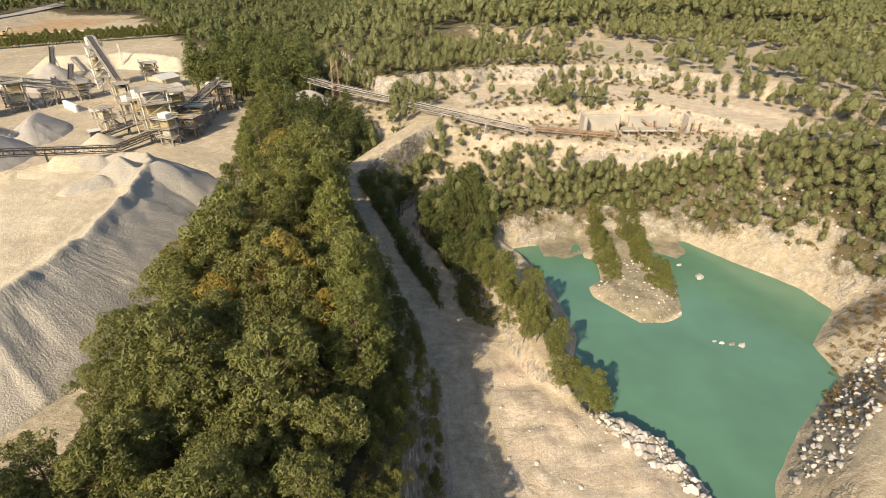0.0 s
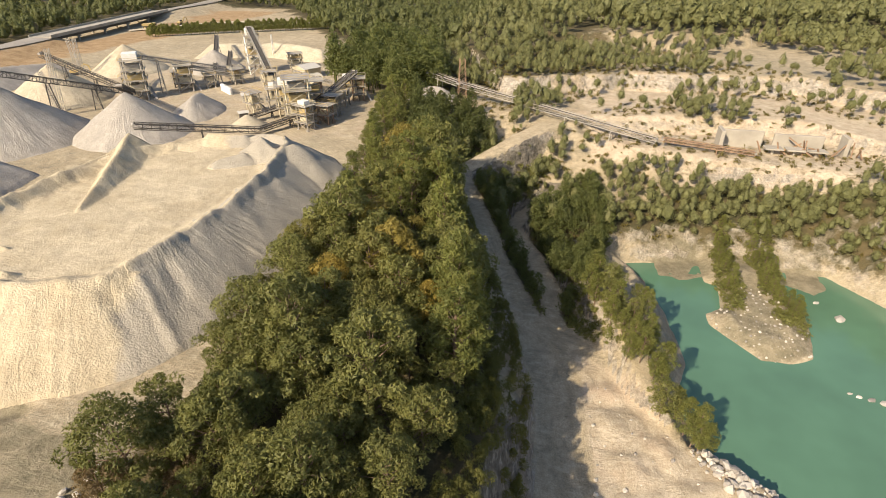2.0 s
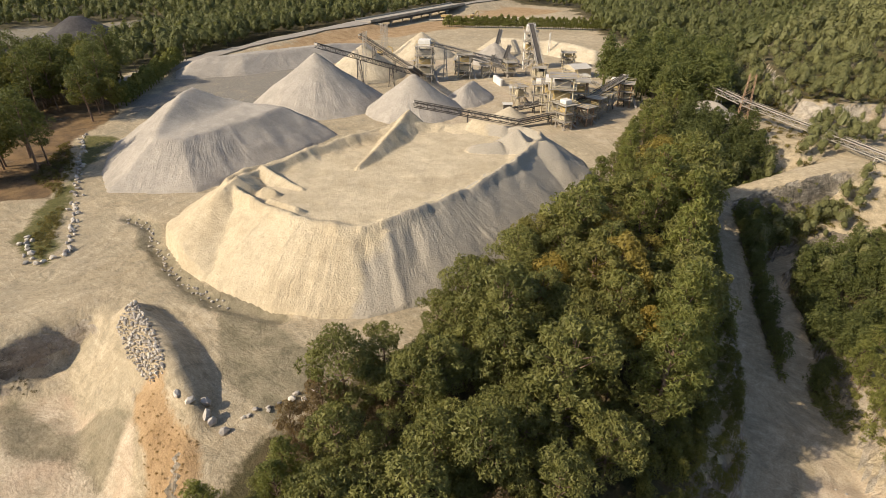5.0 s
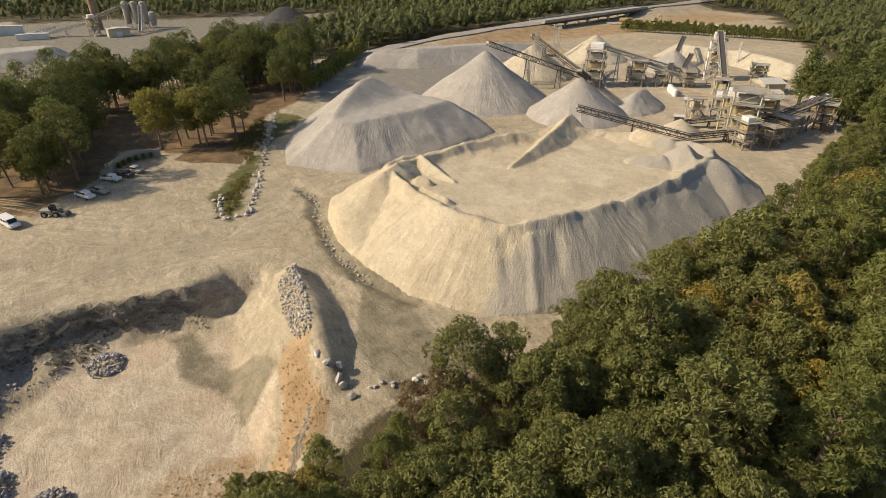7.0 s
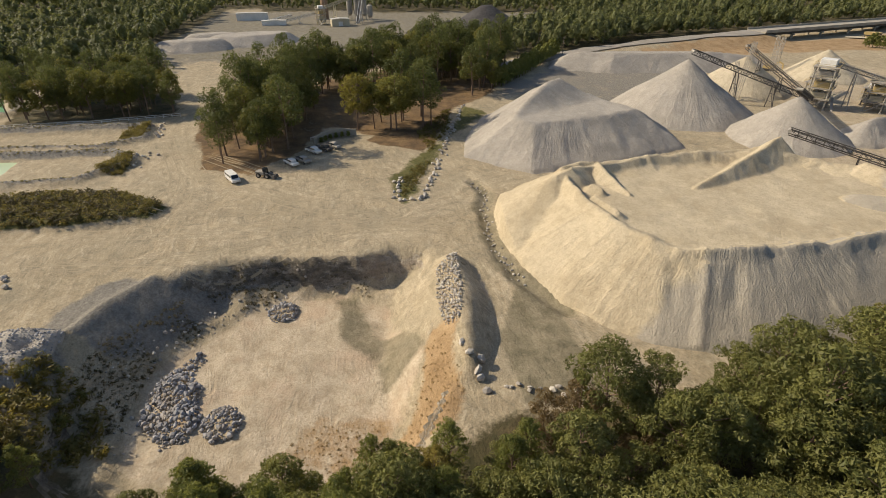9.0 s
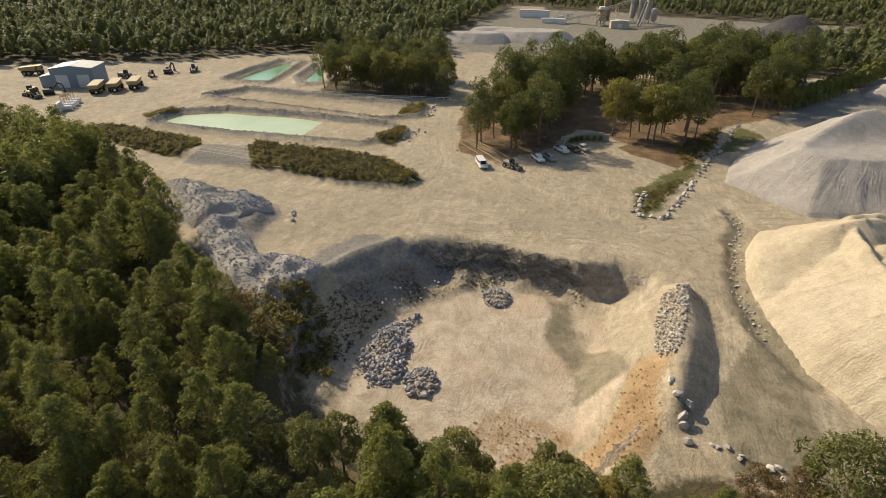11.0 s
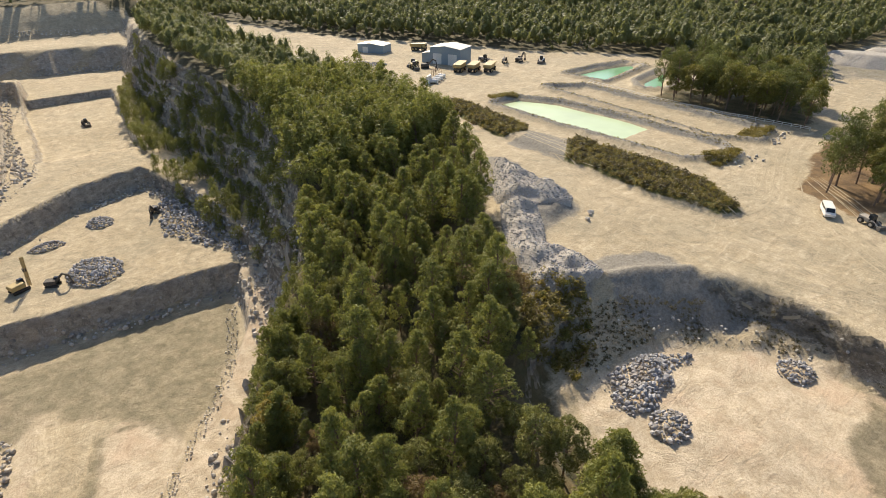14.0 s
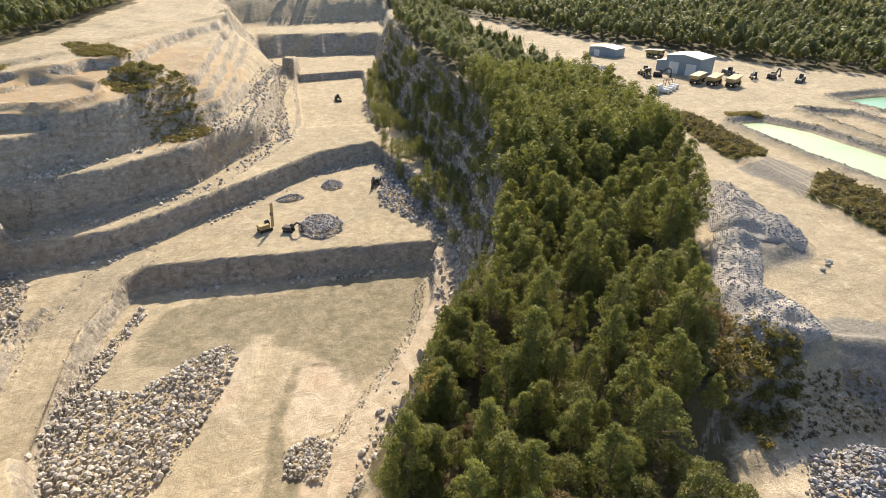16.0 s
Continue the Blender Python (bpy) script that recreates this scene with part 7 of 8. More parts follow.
def machine(kind, x, y, turn, paint, label, size=1.0):
    """Quarry machines: dump_truck, wheel_loader, excavator, drill_rig."""
    ob = thing(kind, (x, y, float(ground_at(x, y))), label, kind.replace("_", " "), "machines of the quarry", turn)
    ob.scale = (size, size, size)
    if kind == "dump_truck":
        bm = bmesh.new()
        block(bm, 0, 0, 1.1, 8.2, 2.6, 0.7, 0.1)
        part("chassis", bm, DARK, ob)
        bm = bmesh.new()
        block(bm, 3.1, 0, 1.8, 1.9, 2.6, 1.8, 0.15, 0.9)
        part("cab", bm, paint, ob)
        bm = bmesh.new()
        block(bm, 3.2, 0, 2.6, 1.85, 2.35, 0.7, 0.05, 0.95)
        part("window", bm, GLASS, ob)
        bm = bmesh.new()
        pts = [(-4.6, 2.6), (-4.2, 2.0), (1.6, 1.9), (2.0, 3.6), (3.9, 3.8), (3.9, 4.0), (-4.4, 3.5)]
        ends = [[bm.verts.new((px, s * (1.5 if pz < 2.2 else 1.9), pz)) for px, pz in pts] for s in (-1, 1)]
        bm.faces.new(ends[0])
        bm.faces.new(ends[1][::-1])
        for k in range(7):
            bm.faces.new((ends[0][k], ends[1][k], ends[1][(k + 1) % 7], ends[0][(k + 1) % 7]))
        bmesh.ops.recalc_face_normals(bm, faces=bm.faces)
        part("dump_body", bm, paint, ob, "faded yellow dump body with a sandy load")
        for s in (-1, 1):
            for wx in (-2.9, -1.2, 2.8):
                wheel(ob, wx, s * 1.35, 0.95, 0.8, paint)
    elif kind == "wheel_loader":
        bm = bmesh.new()
        block(bm, -1.2, 0, 1.0, 3.2, 2.2, 1.2, 0.15)
        part("engine_hood", bm, paint, ob)
        bm = bmesh.new()
        block(bm, 0.5, 0, 1.4, 1.5, 1.6, 1.9, 0.1, 0.9)
        part("cab", bm, GLASS, ob)
        for s in (-1, 1):
            bm = bmesh.new()
            beam(bm, (0.8, s * 0.7, 1.8), (3.4, s * 0.7, 0.8), 0.3, 0.45)
            part("lift_arm", bm, paint, ob)
            for wx in (-1.6, 1.6):
                wheel(ob, wx, s * 1.15, 0.85, 0.65, paint)
        bm = bmesh.new()
        block(bm, 3.9, 0, 0.2, 1.3, 2.9, 1.1, 0.1, 0.75)
        part("bucket", bm, DARK, ob)
    else:
        for s in (-1, 1):
            bm = bmesh.new()
            block(bm, 0, s * 1.2, 0, 4.2, 0.7, 0.9, 0.25)
            part("track", bm, TYRE, ob)
        bm = bmesh.new()
        block(bm, -0.4, 0, 1.0, 3.4, 2.7, 1.3, 0.15)
        part("house", bm, paint, ob)
        bm = bmesh.new()
        block(bm, 1.2, 0.8, 1.1, 1.5, 1.1, 1.8, 0.1, 0.9)
        part("cab", bm, GLASS, ob)
        if kind == "excavator":
            bm = bmesh.new()
            beam(bm, (1.2, -0.2, 1.6), (3.9, -0.2, 4.4), 0.5, 0.7)
            beam(bm, (3.8, -0.2, 4.4), (5.6, -0.2, 3.6), 0.45, 0.6)
            part("boom", bm, paint, ob)
            bm = bmesh.new()
            beam(bm, (5.5, -0.2, 3.8), (5.9, -0.2, 1.2), 0.4, 0.5)
            part("stick", bm, paint, ob)
            bm = bmesh.new()
            block(bm, 5.7, -0.2, 0.2, 1.0, 1.1, 1.1, 0.1, 0.8)
            part("bucket", bm, DARK, ob)
        else:
            bm = bmesh.new()
            for s in (-0.3, 0.3):
                beam(bm, (2.3, s, 0.3), (3.0, s, 8.6), 0.16)
                beam(bm, (2.8, s, 0.3), (3.5, s, 8.6), 0.16)
            for k in range(12):
                z = 0.6 + 0.66 * k
                beam(bm, (2.3 + 0.084 * z, -0.3, z), (2.8 + 0.084 * z, 0.3, z + 0.6), 0.09)
            part("mast", bm, YELLOW, ob)
            bm = bmesh.new()
            block(bm, 2.75, 0, 4.5, 0.7, 0.7, 0.9)
            part("rotary_head", bm, DARK, ob)
    return ob


van(-133, -21.5, 25)
pickup(-141, -7.5, 30, WHITE, "white pickup parked in the shade of the pines")
pickup(-142.5, -4.5, 35, STEEL, "silver pickup parked in the shade of the pines")
pickup(-149.5, -1.5, 40, WHITE, "white pickup parked by the entrance wall")
pickup(-151, 1.5, 40, DARK, "dark pickup parked by the entrance wall")
pickup(-152.5, 4.0, 42, STEEL, "silver pickup parked by the entrance wall")
machine("wheel_loader", -134, -14, 60, STEEL, "grey front loader parked beside the van", 0.75)
for _k, (_x, _y) in enumerate(((-176, -180), (-181, -176), (-186, -171))):
    machine("dump_truck", _x, _y, 205, YELLOW, "faded yellow dump truck parked by the workshop")
machine("wheel_loader", -168, -203, 20, YELLOW, "yellow wheel loader by the workshop")
machine("wheel_loader", -164, -198, 70, YELLOW, "yellow wheel loader by the workshop")
machine("excavator", -169, -196, 140, DARK, "dusty dark excavator by the workshop", 0.9)
machine("dump_truck", -196, -232, 120, YELLOW, "old yellow dump truck in the back yard")
machine("excavator", -206, -180, 40, STEEL, "grey excavator along the wood's edge", 0.9)
machine("excavator", -212, -176, 190, DARK, "dark excavator along the wood's edge", 0.9)
machine("wheel_loader", -200, -188, 100, STEEL, "grey loader along the wood's edge")
machine("wheel_loader", -219, -168, 30, WHITE, "white loader along the wood's edge")
machine("drill_rig", 2, -161, 200, YELLOW, "yellow tracked drill rig with a tall mast on the bench")
machine("excavator", -5, -158, 150, DARK, "dark excavator near the drill rig", 0.8)
machine("excavator", -40, -186, 60, DARK, "dark excavator in the cliff's shade", 0.9)
machine("wheel_loader", -46, -300, 90, DARK, "dark loader on the far pit floor")
machine("excavator", -212, 202, 30, YELLOW, "yellow excavator on the orange earth", 1.0)
machine("dump_truck", -275, 330, 20, YELLOW, "yellow dump truck on the orange earthworks", 1.0)
machine("excavator", -268, 352, 80, YELLOW, "yellow excavator on the orange earthworks", 1.0)


def pipe_rack(x, y, turn):
    ob = thing("pipe_rack", (x, y, float(ground_at(x, y))), "stack of pale tanks and pipe frames on the yard", "storage rack", "", turn)
    for k in range(4):
        bm = bmesh.new()
        limb(bm, (-6 + 3.4 * k, -1, 1.0), (-6 + 3.4 * k, 2.2, 1.0), 0.9, 0.9, 12)
        part("tank", bm, WHITE, ob)
    for k in range(4):
        bm = bmesh.new()
        limb(bm, (3 + 1.3 * k, -1.5, 0), (3 + 1.3 * k, -1.5, 3.2), 0.55, 0.55, 10)
        part("pipe", bm, WHITE, ob)
    bm = bmesh.new()
    for cx in (-9, -6, -3):
        for cy in (-3, -0.5):
            beam(bm, (cx, cy, 0), (cx, cy, 3.4), 0.15)
        beam(bm, (cx, -3, 3.4), (cx, -0.5, 3.4), 0.12)
    for cy in (-3, -0.5):
        beam(bm, (-9, cy, 3.4), (-3, cy, 3.4), 0.12)
        beam(bm, (-9, cy, 1.7), (-3, cy, 1.7), 0.12)
    part("frame", bm, RUST_STEEL, ob)


pipe_rack(-155, -173, 30)
heap(round_plan(-152, -214, 6, 12, 1.6, 0.8, 20), 0.9, 0.25, 0.6, 1.2, BLUESTONE, "low grey heap of stone on the workshop yard", 21)


# ---------------- poles, fences, entrance ----------------
def pole(x, y, tall, label="grey wooden utility pole", arm=True, lean=0.0):
    ob = thing("utility_pole", (x, y, float(ground_at(x, y)) - 0.3), label, "pole", "utility poles", random.uniform(0, 180))
    bm = bmesh.new()
    limb(bm, (0, 0, 0), (lean, 0, tall), 0.16, 0.1, 8)
    part("shaft", bm, OLDWOOD, ob)
    if arm:
        bm = bmesh.new()
        beam(bm, (lean, -1.2, tall - 0.7), (lean, 1.2, tall - 0.7), 0.14)
        part("crossarm", bm, OLDWOOD, ob)


pole(-127, -183, 9.5, "thin leaning wooden pole at the yard edge", False, 0.8)
for _x, _y in ((-284, 158), (-262, 124), (-296, 192), (-310, 228), (-240, 92), (-326, 262)):
    pole(_x, _y, 9.0)


def fence(pts, tall, label, post=1.8, material=OLDWOOD, name="fence"):
    ob = thing(name, (pts[0][0], pts[0][1], float(ground_at(*pts[0]))), label, "fence")
    at = ob.matrix_basis.translation.copy()
    spots = []
    for (ax, ay), (bx, by) in zip(pts, pts[1:]):
        n = max(1, int(math.hypot(bx - ax, by - ay) / post))
        spots += [(ax + (bx - ax) * k / n, ay + (by - ay) * k / n) for k in range(n + 1)]
    tops = []
    for x, y in spots:
        foot = Vector((x, y, float(ground_at(x, y)) - 0.1)) - at
        tops.append(foot)
        bm = bmesh.new()
        beam(bm, foot, foot + Vector((0, 0, tall)), 0.14)
        part("post", bm, material, ob)
    for h in (0.5, 0.95):
        bm = bmesh.new()
        for a, b in zip(tops, tops[1:]):
            beam(bm, a + Vector((0, 0, tall * h)), b + Vector((0, 0, tall * h)), 0.09, 0.12)
        part("rail", bm, material, ob)


fence([(-196, -44), (-193, -70), (-195, -98), (-200, -128)], 1.2, "low pale rail fence along the sand pond", 2.4, WHITE)
fence([(-160, -2), (-163, 2)], 1.2, "short white rail beside the entrance wall", 1.0, WHITE)


def entrance_wall(x, y, turn):
    """A curved pale wall with dark arched openings, beside the drive."""
    ob = thing("entrance_wall", (x, y, float(ground_at(x, y)) - 0.1), "pale curved entrance wall with dark clipped shrubs before it", "wall", "", turn)
    for k in range(8):
        a = radians(-35 + 10 * k)
        bm = bmesh.new()
        block(bm, 0, 0, 0, 2.0, 0.4, 2.0 + 0.6 * math.sin(math.pi * k / 7), 0.04)
        seg = part("panel", bm, CONCRETE, ob)
        seg.matrix_basis = pose(11 * math.sin(a), 11 * math.cos(a) - 9, 0, 0, 0, -math.degrees(a))
    for k in range(6):
        a = radians(-28 + 11 * k)
        r = np.random.default_rng(k)
        v, tint = leaves(r, [(0, 0, 0.7), (0, 0, 1.4)], [0.6, 0.5], 60, 0.16)
        me = mesh_np("shrub", v, np.arange(len(v)).reshape(-1, 4))
        give(me, "tint", tint * 0.4)
        s = part("shrub", me, PINE, ob)
        s.location = (9.8 * math.sin(a), 9.8 * math.cos(a) - 9, 0)


entrance_wall(-160, 5, 115)


# ---------------- highway and bridge ----------------
ASPHALT = plain("pale_worn_asphalt", (0.3, 0.27, 0.23), 0.9, 0, 2.0, 0.2, (0.4, 0.35, 0.27))


def ribbon(name, pts, half, lift, material, label, kind="structure", category="road"):
    """A road that lies on the ground along a line."""
    p = np.array(pts, float)
    rows = []
    for (ax, ay), (bx, by) in zip(p, p[1:]):
        n = max(1, int(math.hypot(bx - ax, by - ay) / 4))
        rows += [(ax + (bx - ax) * k / n, ay + (by - ay) * k / n) for k in range(n)]
    rows = np.array(rows + [tuple(p[-1])])
    way = np.gradient(rows, axis=0)
    for _ in range(6):
        way[1:-1] = (way[:-2] + way[1:-1] + way[2:]) / 3
        rows[1:-1] = (rows[:-2] + rows[1:-1] + rows[2:]) / 3
    way /= np.linalg.norm(way, axis=1)[:, None]
    nrm = np.stack([-way[:, 1], way[:, 0]], -1)
    cols = np.linspace(-half, half, 4)
    xy = rows[:, None] + nrm[:, None] * cols[None, :, None]
    z = ground_at(xy[..., 0], xy[..., 1]) + lift
    v = np.concatenate([xy, z[..., None]], -1).reshape(-1, 3)
    ids = np.arange(len(rows) * 4).reshape(-1, 4)
    q = np.stack([ids[:-1, :-1], ids[:-1, 1:], ids[1:, 1:], ids[1:, :-1]], -1).reshape(-1, 4)
    me = mesh_np(name, v, q, True)
    me.materials.append(material)
    return tagged(new(name, me), label, category, kind=kind)


ribbon("road_highway", [(-236, 70), (-262, 122), (-274, 160), (-280, 210), (-285, 258)], 6, 0.5, ASPHALT, "pale highway running along the yard to a bridge")
ribbon("road_beyond", [(-305, 378), (-312, 440), (-320, 560), (-300, 700)], 6, 0.6, ASPHALT, "pale highway beyond the bridge")
ribbon("road_side", [(-282, 318), (-240, 372), (-150, 372), (-60, 352), (20, 345)], 3.5, 0.6, plain("pale_gravel_road", (0.58, 0.5, 0.37), 0.95, 0, 2.0, 0.2), "pale gravel road behind the hedge")


def bridge(a, b, height):
    ob = thing("highway_bridge", (a[0], a[1], 0.0), "concrete highway bridge with dark girders over a cutting", "bridge")
    d = Vector((b[0] - a[0], b[1] - a[1], 0))
    side = Vector((-d.y, d.x, 0)).normalized()
    for name, off, z, w, h, mat in (("deck", 0, height, 13, 0.6, CONCRETE), ("girder", -4, height - 1.2, 0.8, 1.7, DARK), ("girder", 0, height - 1.2, 0.8, 1.7, DARK), ("girder", 4, height - 1.2, 0.8, 1.7, DARK),
                                    ("parapet", -6.4, height + 0.8, 0.35, 1.1, CONCRETE), ("parapet", 6.4, height + 0.8, 0.35, 1.1, CONCRETE)):
        bm = bmesh.new()
        beam(bm, side * off + Vector((0, 0, z)), d + side * off + Vector((0, 0, z)), w, h)
        part(name, bm, mat, ob)
    for f in (0.2, 0.4, 0.6, 0.8):
        for s in (-4, 4):
            bm = bmesh.new()
            limb(bm, d * f + side * s + Vector((0, 0, -2)), d * f + side * s + Vector((0, 0, height - 2)), 0.7, 0.7, 10)
            part("pier", bm, CONCRETE, ob)
        bm = bmesh.new()
        beam(bm, d * f - side * 5.5 + Vector((0, 0, height - 2.2)), d * f + side * 5.5 + Vector((0, 0, height - 2.2)), 1.2, 1.0)
        part("crosshead", bm, CONCRETE, ob)


bridge((-285, 256), (-305, 380), 5.0)

hedge_x = np.linspace(-252, -160, 70)
hedge_y = 300 + (hedge_x + 252) * 0.62
HEDGE = [rough_tree("pine", 8, 42, 16, 0.4, 260 + k) for k in range(3)]
strewn("hedge", hedge_x, hedge_y, np.random.default_rng(3).uniform(0.75, 1.0, 70), HEDGE, 21, "row of clipped dark conifers behind the yard", PINE)
hx = np.concatenate([np.linspace(-262, -212, 22), np.linspace(-262, -212, 22)])
hy = np.concatenate([np.linspace(118, 72, 22), np.linspace(121, 75, 22)])
strewn("hedge", hx, hy, np.full(44, 0.9), HEDGE, 22, "dark conifer hedge between the grove and the yard", PINE)


# ---------------- ruined crusher in the north pit ----------------
def crusher_ruin():
    ob = thing("ruined_crusher", (60, 176, float(ground_at(60, 176))), "ruined concrete and steel crusher half buried in pale rock", "ruin")
    for x, y, sx, sy, h, mat in ((-13, 2, 1.2, 6, 6.5, CONCRETE), (-6, 5, 12, 1.0, 5.5, CONCRETE), (10, 5, 14, 1.0, 5.0, CONCRETE), (22, 3, 1.2, 5, 6.0, CONCRETE)):
        bm = bmesh.new()
        block(bm, x, y, -1, sx, sy, h + 1, 0.15)
        part("wall", bm, mat, ob)
    r = np.random.default_rng(8)
    for k in range(16):
        bm = bmesh.new()
        x = r.uniform(-2, 26)
        beam(bm, (x, r.uniform(-2, 3), r.uniform(0, 2)), (x + r.uniform(-5, 5), r.uniform(-2, 3), r.uniform(1.5, 6)), 0.3, 0.4)
        part("girder", bm, RUST_STEEL, ob)
    for x in (2, 8, 14):
        bm = bmesh.new()
        block(bm, x, 0, 1.8, 5, 3.5, 0.4)
        part("deck", bm, CONCRETE, ob)
        bm = bmesh.new()
        block(bm, x, 0, -0.5, 0.6, 0.6, 2.3)
        part("pillar", bm, CONCRETE, ob)


crusher_ruin()


# ---------------- low plants ----------------
def tufts(name, polys, gap, lo, hi, material, label, seed, avoid=None):
    """Weeds and scrub: clumps of small leaves in one mesh."""
    r = np.random.default_rng(seed)
    kinds = []
    for k in range(3):
        cs = [(r.uniform(-0.5, 0.5), r.uniform(-0.5, 0.5), r.uniform(0.15, 0.5)) for _ in range(4)]
        kinds.append(leaves(r, cs, [0.4] * 4, 14, 0.16, 0.8, 3))
    pts = [p if isinstance(p, tuple) else scatter(p, gap, seed + i) for i, p in enumerate(polys)]
    xs, ys = np.concatenate([p[0] for p in pts]), np.concatenate([p[1] for p in pts])
    return strewn(name, xs, ys, r.uniform(lo, hi, len(xs)), kinds, seed, label, material, 0.0)


WEEDS = leaf_mat("olive_weeds", (0.12, 0.11, 0.026), (0.19, 0.16, 0.042), (0.24, 0.185, 0.06))
BROWN = leaf_mat("brown_scrub", (0.09, 0.075, 0.04), (0.15, 0.12, 0.06), (0.12, 0.11, 0.05))
DRY = leaf_mat("dry_scrub", (0.2, 0.13, 0.05), (0.3, 0.2, 0.08), (0.22, 0.17, 0.08))
tufts("bank_weeds", GRASS_PATCHES, 1.15, 0.45, 1.5, WEEDS,
      "olive weeds and grass on the bank below the ponds", 31)
tufts("bank_scrub", GRASS_PATCHES, 2.0, 0.5, 1.9, BROWN, "brown and dry scrub among the weeds of the bank", 30)
tufts("ditch_weeds", [[(-114, 18), (-124, 18), (-137, 29), (-125, 25)], [(-142, 30), (-160, 30), (-186, 47), (-160, 40)]], 1.2, 0.5, 1.2, WEEDS, "green weeds in the stone-lined ditch", 32)
tufts("bowl_scrub", [[(-56, -32), (-66, -35), (-72, -46), (-62, -50), (-52, -38)], [(-40, -14), (-42, 0), (-37, 2), (-36, -14)]], 1.3, 0.9, 2.2, WEEDS, "green and yellow scrub at the lip of the bowl", 33)
tufts("dry_grass", [[(-46, 3), (-54, 9), (-63, 13), (-61, 16), (-50, 15), (-44, 7)], [(-54, 4), (-56, -4), (-52, -12), (-47, -8), (-47, 2)]], 1.0, 0.12, 0.32, DRY, "dry orange grass and earth on the bowl's edge", 34)
tufts("pond_weeds", [[(-143, -50), (-150, -48), (-158, -50), (-155, -56), (-146, -56)], [(-173, -50), (-186, -51), (-184, -58), (-176, -58)], [(-158, -131), (-150, -134), (-152, -140), (-160, -138)]],
      1.0, 0.8, 1.6, WEEDS, "rough weeds at the heads of the ponds", 35)
tufts("rim_weeds", [ring(POND, 0.8, 3.0, 1.3, 61), ring(SAND_POND, 1.0, 3.2, 1.3, 62), ring(GREEN_POND, 1.0, 4.0, 1.6, 63)], 1.0, 0.25, 0.6, WEEDS, "dark weeds along the rims of the ponds", 64)
xs, ys = ring(BOWL, 1.0, 8.0, 0.8, 65)
keep = (xs < -54) & (ys < 6) & (fbm(xs, ys, 7, 3, 88) > 0.06) & (from_poly(xs, ys, BOWL_RIM) < -0.8)
tufts("wall_scrub", [(xs[keep], ys[keep])], 1.0, 0.2, 0.65, BROWN, "brown scrub and roots on the wall of the bowl", 66)
rx, ry = np.concatenate([ring(POND, 0.5, 3.2, 1.2, 67)[0], ring(SAND_POND, 0.5, 3.2, 1.2, 68)[0]]), np.concatenate([ring(POND, 0.5, 3.2, 1.2, 67)[1], ring(SAND_POND, 0.5, 3.2, 1.2, 68)[1]])
rubble("rim_stones", rx, ry, rs.uniform(0.08, 0.28, len(rx)), BLUESTONE, "grey stones armouring the rims of the ponds", 69)
tufts("cliff_scrub", [[(-6, 50), (-10, 90), (-14, 92), (-12, 50)], [(6, 112), (14, 104), (22, 98), (20, 88), (12, 92), (4, 100)], [(-58, -112), (-40, -92), (-18, -66), (-14, -72), (-36, -98), (-54, -120)]],
      1.5, 0.8, 1.8, OAK, "green scrub clinging to the cliff edges", 36)
xs, ys = scatter([(-50, 40), (-50, 180), (20, 180), (20, 40)], 1.5, 73)
d = from_line(xs, ys, NORTH_ROAD)[0]
keep = (d > 3.6) & (d < 11) & (ys > 100) & (ys < 168) & (from_line(xs, ys, NORTH_PATH)[0] > 2.6) & (fbm(xs, ys, 9, 2, 62) > -0.3)
tufts("roadside_scrub", [(xs[keep], ys[keep])], 1.0, 0.8, 2.2, OAK, "dark scrub on the banks of the pit road", 74)
xs, ys = scatter(NORTH_SLOPE, 3.6, 70)
keep = open_view(xs, ys, (NORTH_ROAD, BENCH_ROAD), 2, 6.0) & open_view(xs, ys, (NORTH_PATH,), 2, 3.0)
tufts("bench_scrub", [(xs[keep], ys[keep])], 2.6, 0.6, 1.8, WEEDS, "dry green scrub over the old benches", 37)
tufts("island_scrub", [[(42, 130), (44, 150), (49, 150), (48, 130), (46, 116), (43, 116)], [(52, 150), (59, 150), (59, 134), (56, 124), (60, 120), (58, 110), (52, 112), (52, 130)]], 1.4, 0.8, 2.2, OAK, "green bushes on the spit in the lake", 38)
tufts("shore_scrub", [[(84, 92), (96, 104), (104, 100), (92, 84), (76, 66), (66, 62), (70, 72)]], 1.8, 0.6, 1.4, DRY, "brown scrub on the east shore", 39)
xs, ys = scatter([(-52, -118), (-50, -150), (-48, -215), (-60, -290), (-76, -350), (-90, -350), (-80, -260), (-78, -200), (-73, -160), (-63, -130)], 3.6, 71)
keep = fbm(xs, ys, 14, 2, 75) < 0.22
xs, ys = xs[keep], ys[keep]
strewn("cliff_trees", xs, ys, rs.uniform(0.25, 0.7, len(xs)), NEAR_KINDS, 72, "small trees rooted in ledges of the pit cliff", PINE)
tufts("east_scrub", [[(45, -240), (20, -232), (14, -205), (20, -197), (34, -200), (46, -215)], [(70, -278), (52, -280), (37, -245), (58, -255)], [(100, -232), (80, -236), (80, -244), (100, -240)]], 1.5, 0.8, 2.2, WEEDS, "olive scrub on the terraces east of the pit", 40)
for x, y in zip(*[np.concatenate(v) for v in zip(scatter([(42, 131), (44, 150), (48.5, 150), (48, 130), (46, 118)], 3.4, 41), scatter([(52, 150), (59, 150), (59, 134), (56, 124), (60, 119), (57, 111), (52, 116)], 3.6, 44))]):
    plant("pine", x, y, rng.uniform(0.3, 0.5), rng, "trees by the lake")
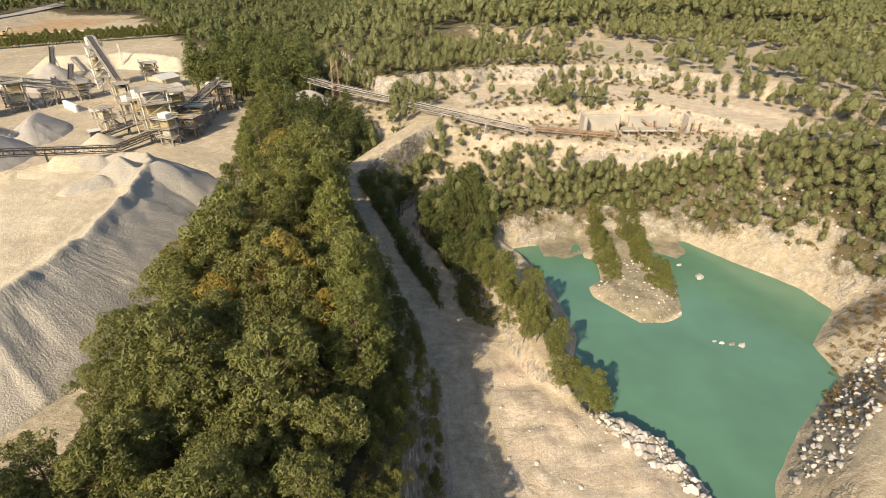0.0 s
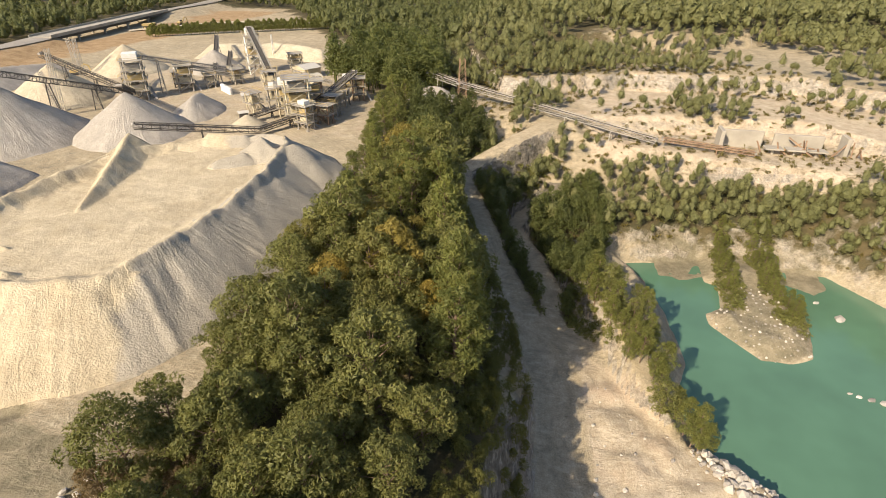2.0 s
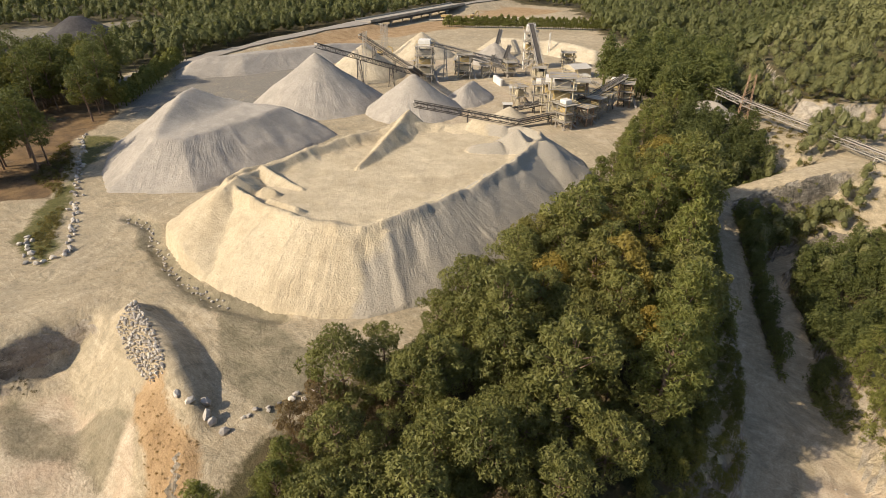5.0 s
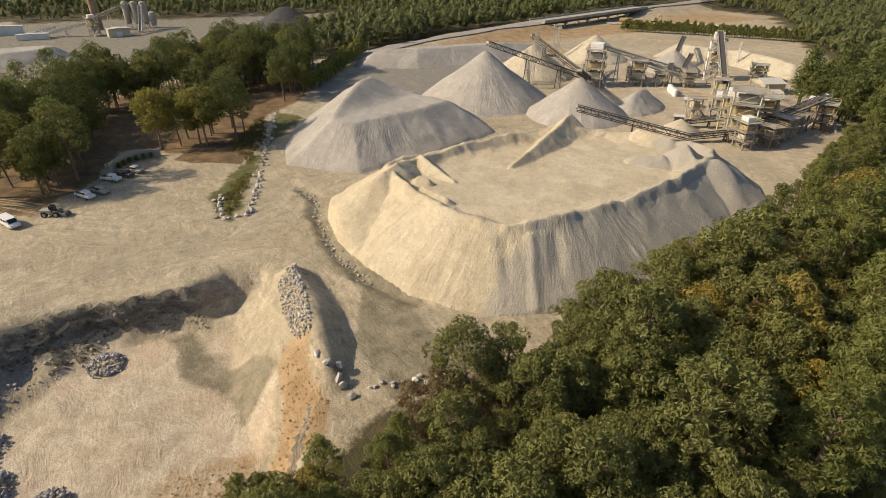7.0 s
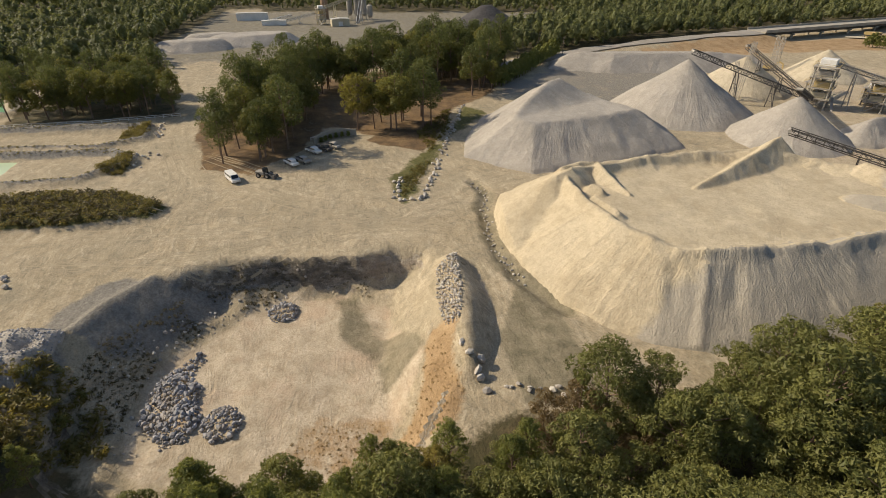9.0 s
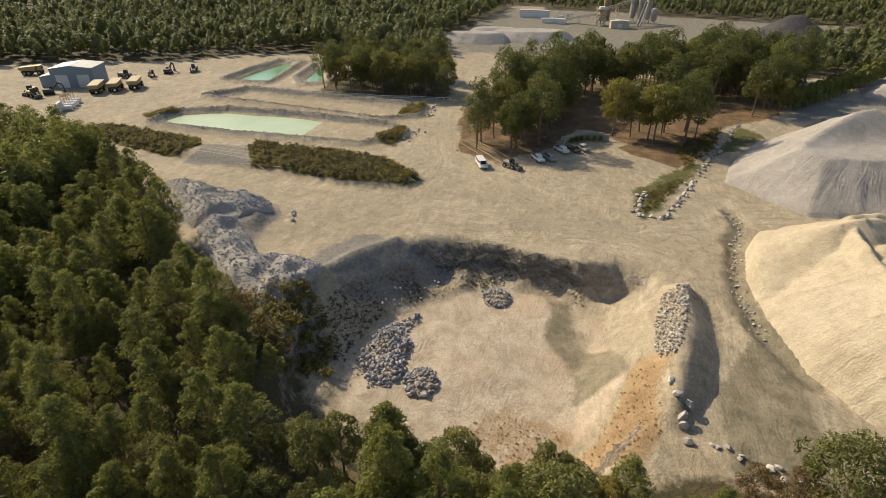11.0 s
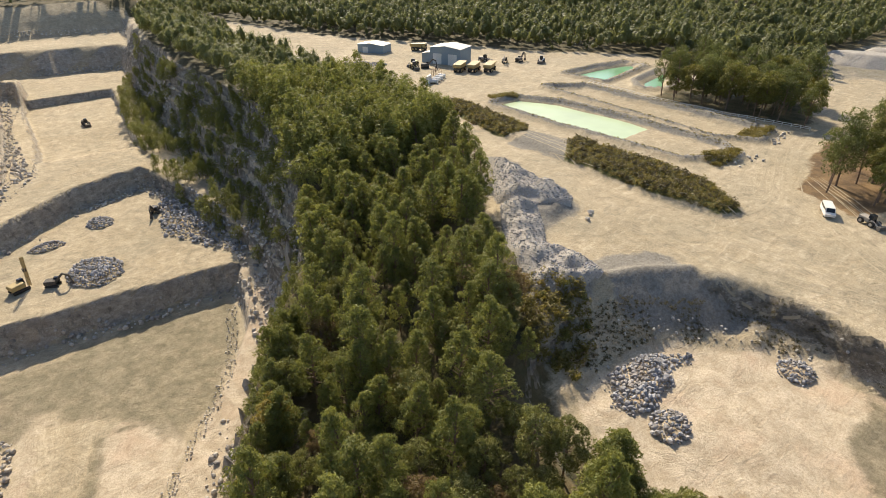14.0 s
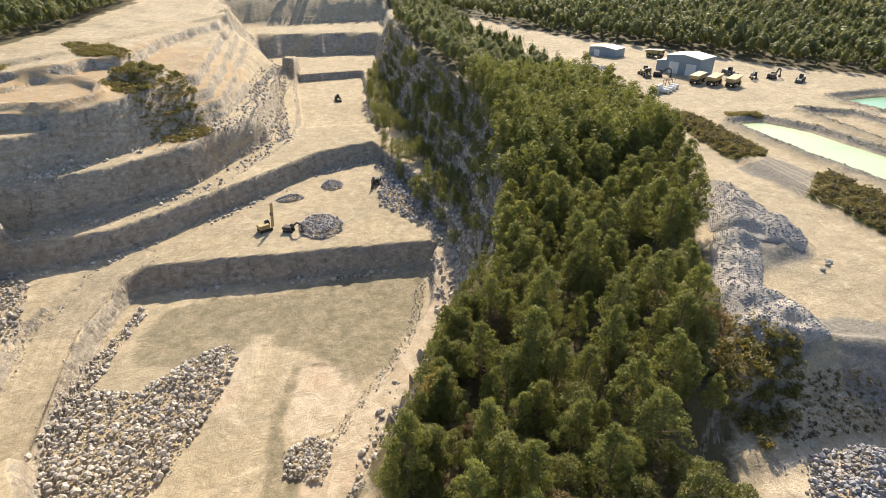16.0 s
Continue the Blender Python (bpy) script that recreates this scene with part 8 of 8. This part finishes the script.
for x, y in zip(*scatter([(46, -240), (20, -232), (15, -208), (34, -204)], 4.6, 42)):
    plant("shrub", x, y, rng.uniform(0.5, 1.0), rng, "bushes of the terraces")
for x, y in zip(*scatter([(-56, -32), (-66, -35), (-72, -46), (-62, -48)], 3.5, 43)):
    plant("shrub", x, y, rng.uniform(0.35, 0.7), rng, "bushes of the bowl")
# grey crags that stand out of the trees on the edge of the pit
CRAG = plain("weathered_crag", (0.36, 0.33, 0.28), 0.95, 0, 1.2, 0.5, (0.12, 0.11, 0.09))
for k, (x, y, tall, wide) in enumerate(((-50, -110, 7, 2.2), (-46, -104, 5, 2.0), (-27, -83, 7, 1.8), (-24, -79, 5, 2.0), (-20, -73, 6, 1.6), (-17, -68, 5, 1.8), (-41, -98, 5, 2.0), (-13, -60, 5, 1.6))):
    bm = stone_shape(700 + k, 1.0)
    bmesh.ops.subdivide_edges(bm, edges=bm.edges[:], cuts=2, use_grid_fill=True)
    for v in bm.verts:
        n = fbm(np.array([v.co.x * 3 + v.co.z]), np.array([v.co.y * 3 - v.co.z]), 1.0, 2, 800 + k)[0]
        v.co = Vector((v.co.x * wide * (1 + 0.35 * n), v.co.y * wide * 0.7 * (1 + 0.35 * n), v.co.z * tall * (1 + 0.12 * n)))
    crag = part("rock_crag", bm, CRAG)
    crag.matrix_basis = pose(x, y, float(ground_at(x, y)), 4, -5, 55 + 12 * k)
    tagged(crag, "weathered grey crag among the pines of the pit edge", "rock", "crags of the pit edge")


# ---------------- wheel tracks ----------------
def wheel_tracks(lanes, count, spread, seed, material, label, width=0.32):
    """Pairs of shallow wheel marks that wander along the lanes, laid on the ground as thin strips."""
    r = np.random.default_rng(seed)
    vs, fs, base = [], [], 0
    for lane in lanes:
        p = np.array(lane, float)[:, :2]
        for _ in range(2):
            p = np.concatenate([p[:1], np.stack([0.75 * p[:-1] + 0.25 * p[1:], 0.25 * p[:-1] + 0.75 * p[1:]], 1).reshape(-1, 2), p[-1:]])
        run = np.concatenate([[0], np.cumsum(np.hypot(*np.diff(p, axis=0).T))])
        for _ in range(max(2, int(count * run[-1] / 100))):
            length = r.uniform(12, 60)
            start = r.uniform(-5, max(1.0, run[-1] - 0.5 * length))
            s = np.arange(max(0, start), min(run[-1], start + length), 1.2)
            if len(s) < 5:
                continue
            x, y = np.interp(s, run, p[:, 0]), np.interp(s, run, p[:, 1])
            tx, ty = np.gradient(x), np.gradient(y)
            ln = np.hypot(tx, ty)
            nx, ny = -ty / ln, tx / ln
            off = r.normal() * spread + 1.6 * np.sin(s / r.uniform(9, 22) + r.uniform(0, 6)) + r.normal() * 0.03 * (s - s[0])
            w = width * r.uniform(0.6, 1.3)
            fade = np.minimum(1, np.minimum(s - s[0], s[-1] - s) / 5 + 0.1)
            for side in (-1.05, 1.05):
                rows = []
                for edge in (-0.5, 0.5):
                    o = off + side + edge * w * fade
                    ex, ey = x + nx * o, y + ny * o
                    rows.append(np.stack([ex, ey, ground_at(ex, ey) + 0.03], -1))
                vs.append(np.stack(rows, 1).reshape(-1, 3))
                k = base + 2 * np.arange(len(s) - 1)
                fs.append(np.stack([k, k + 1, k + 3, k + 2], -1))
                base += 2 * len(s)
    me = mesh_np("wheel_tracks", np.concatenate(vs), np.concatenate(fs), True)
    me.materials.append(material)
    return tagged(new("wheel_tracks", me), label, "tracks", kind="stuff")


def track_mat(name, a, b):
    t = Mat(name, 0.95)
    c = t.mix(t.node("ShaderNodeNewGeometry").outputs["Random Per Island"], a, b)
    t.colour(t.mix(t.fit(t.noise(0.8, 5, 0.7), 0.42, 0.62, 0, 0.7), c, (0.4, 0.33, 0.22))).bump(t.noise(0.3, 4), 0.08, 0.8)
    return t.m


YARD_LANES = LANES[:3] + [LANES[4]] + [LANES[8], LANES[10], [(-92, 24), (-104, 10), (-112, -20), (-116, -60), (-130, -110)], [(-84, 26), (-98, 18), (-112, 10), (-122, -8), (-150, -36)],
                                       [(-110, 30), (-104, 5), (-98, -25), (-104, -60), (-116, -95)]]
wheel_tracks(YARD_LANES, 7, 4.0, 201, track_mat("worn_tracks", (0.3, 0.25, 0.165), (0.38, 0.315, 0.21)), "darker wheel tracks crossing the sandy yard")
wheel_tracks([HAUL_LOW, HAUL_HIGH, RAMP_WEST], 4, 2.0, 203, bpy.data.materials["worn_tracks"], "darker wheel tracks on the haul roads", 0.25)
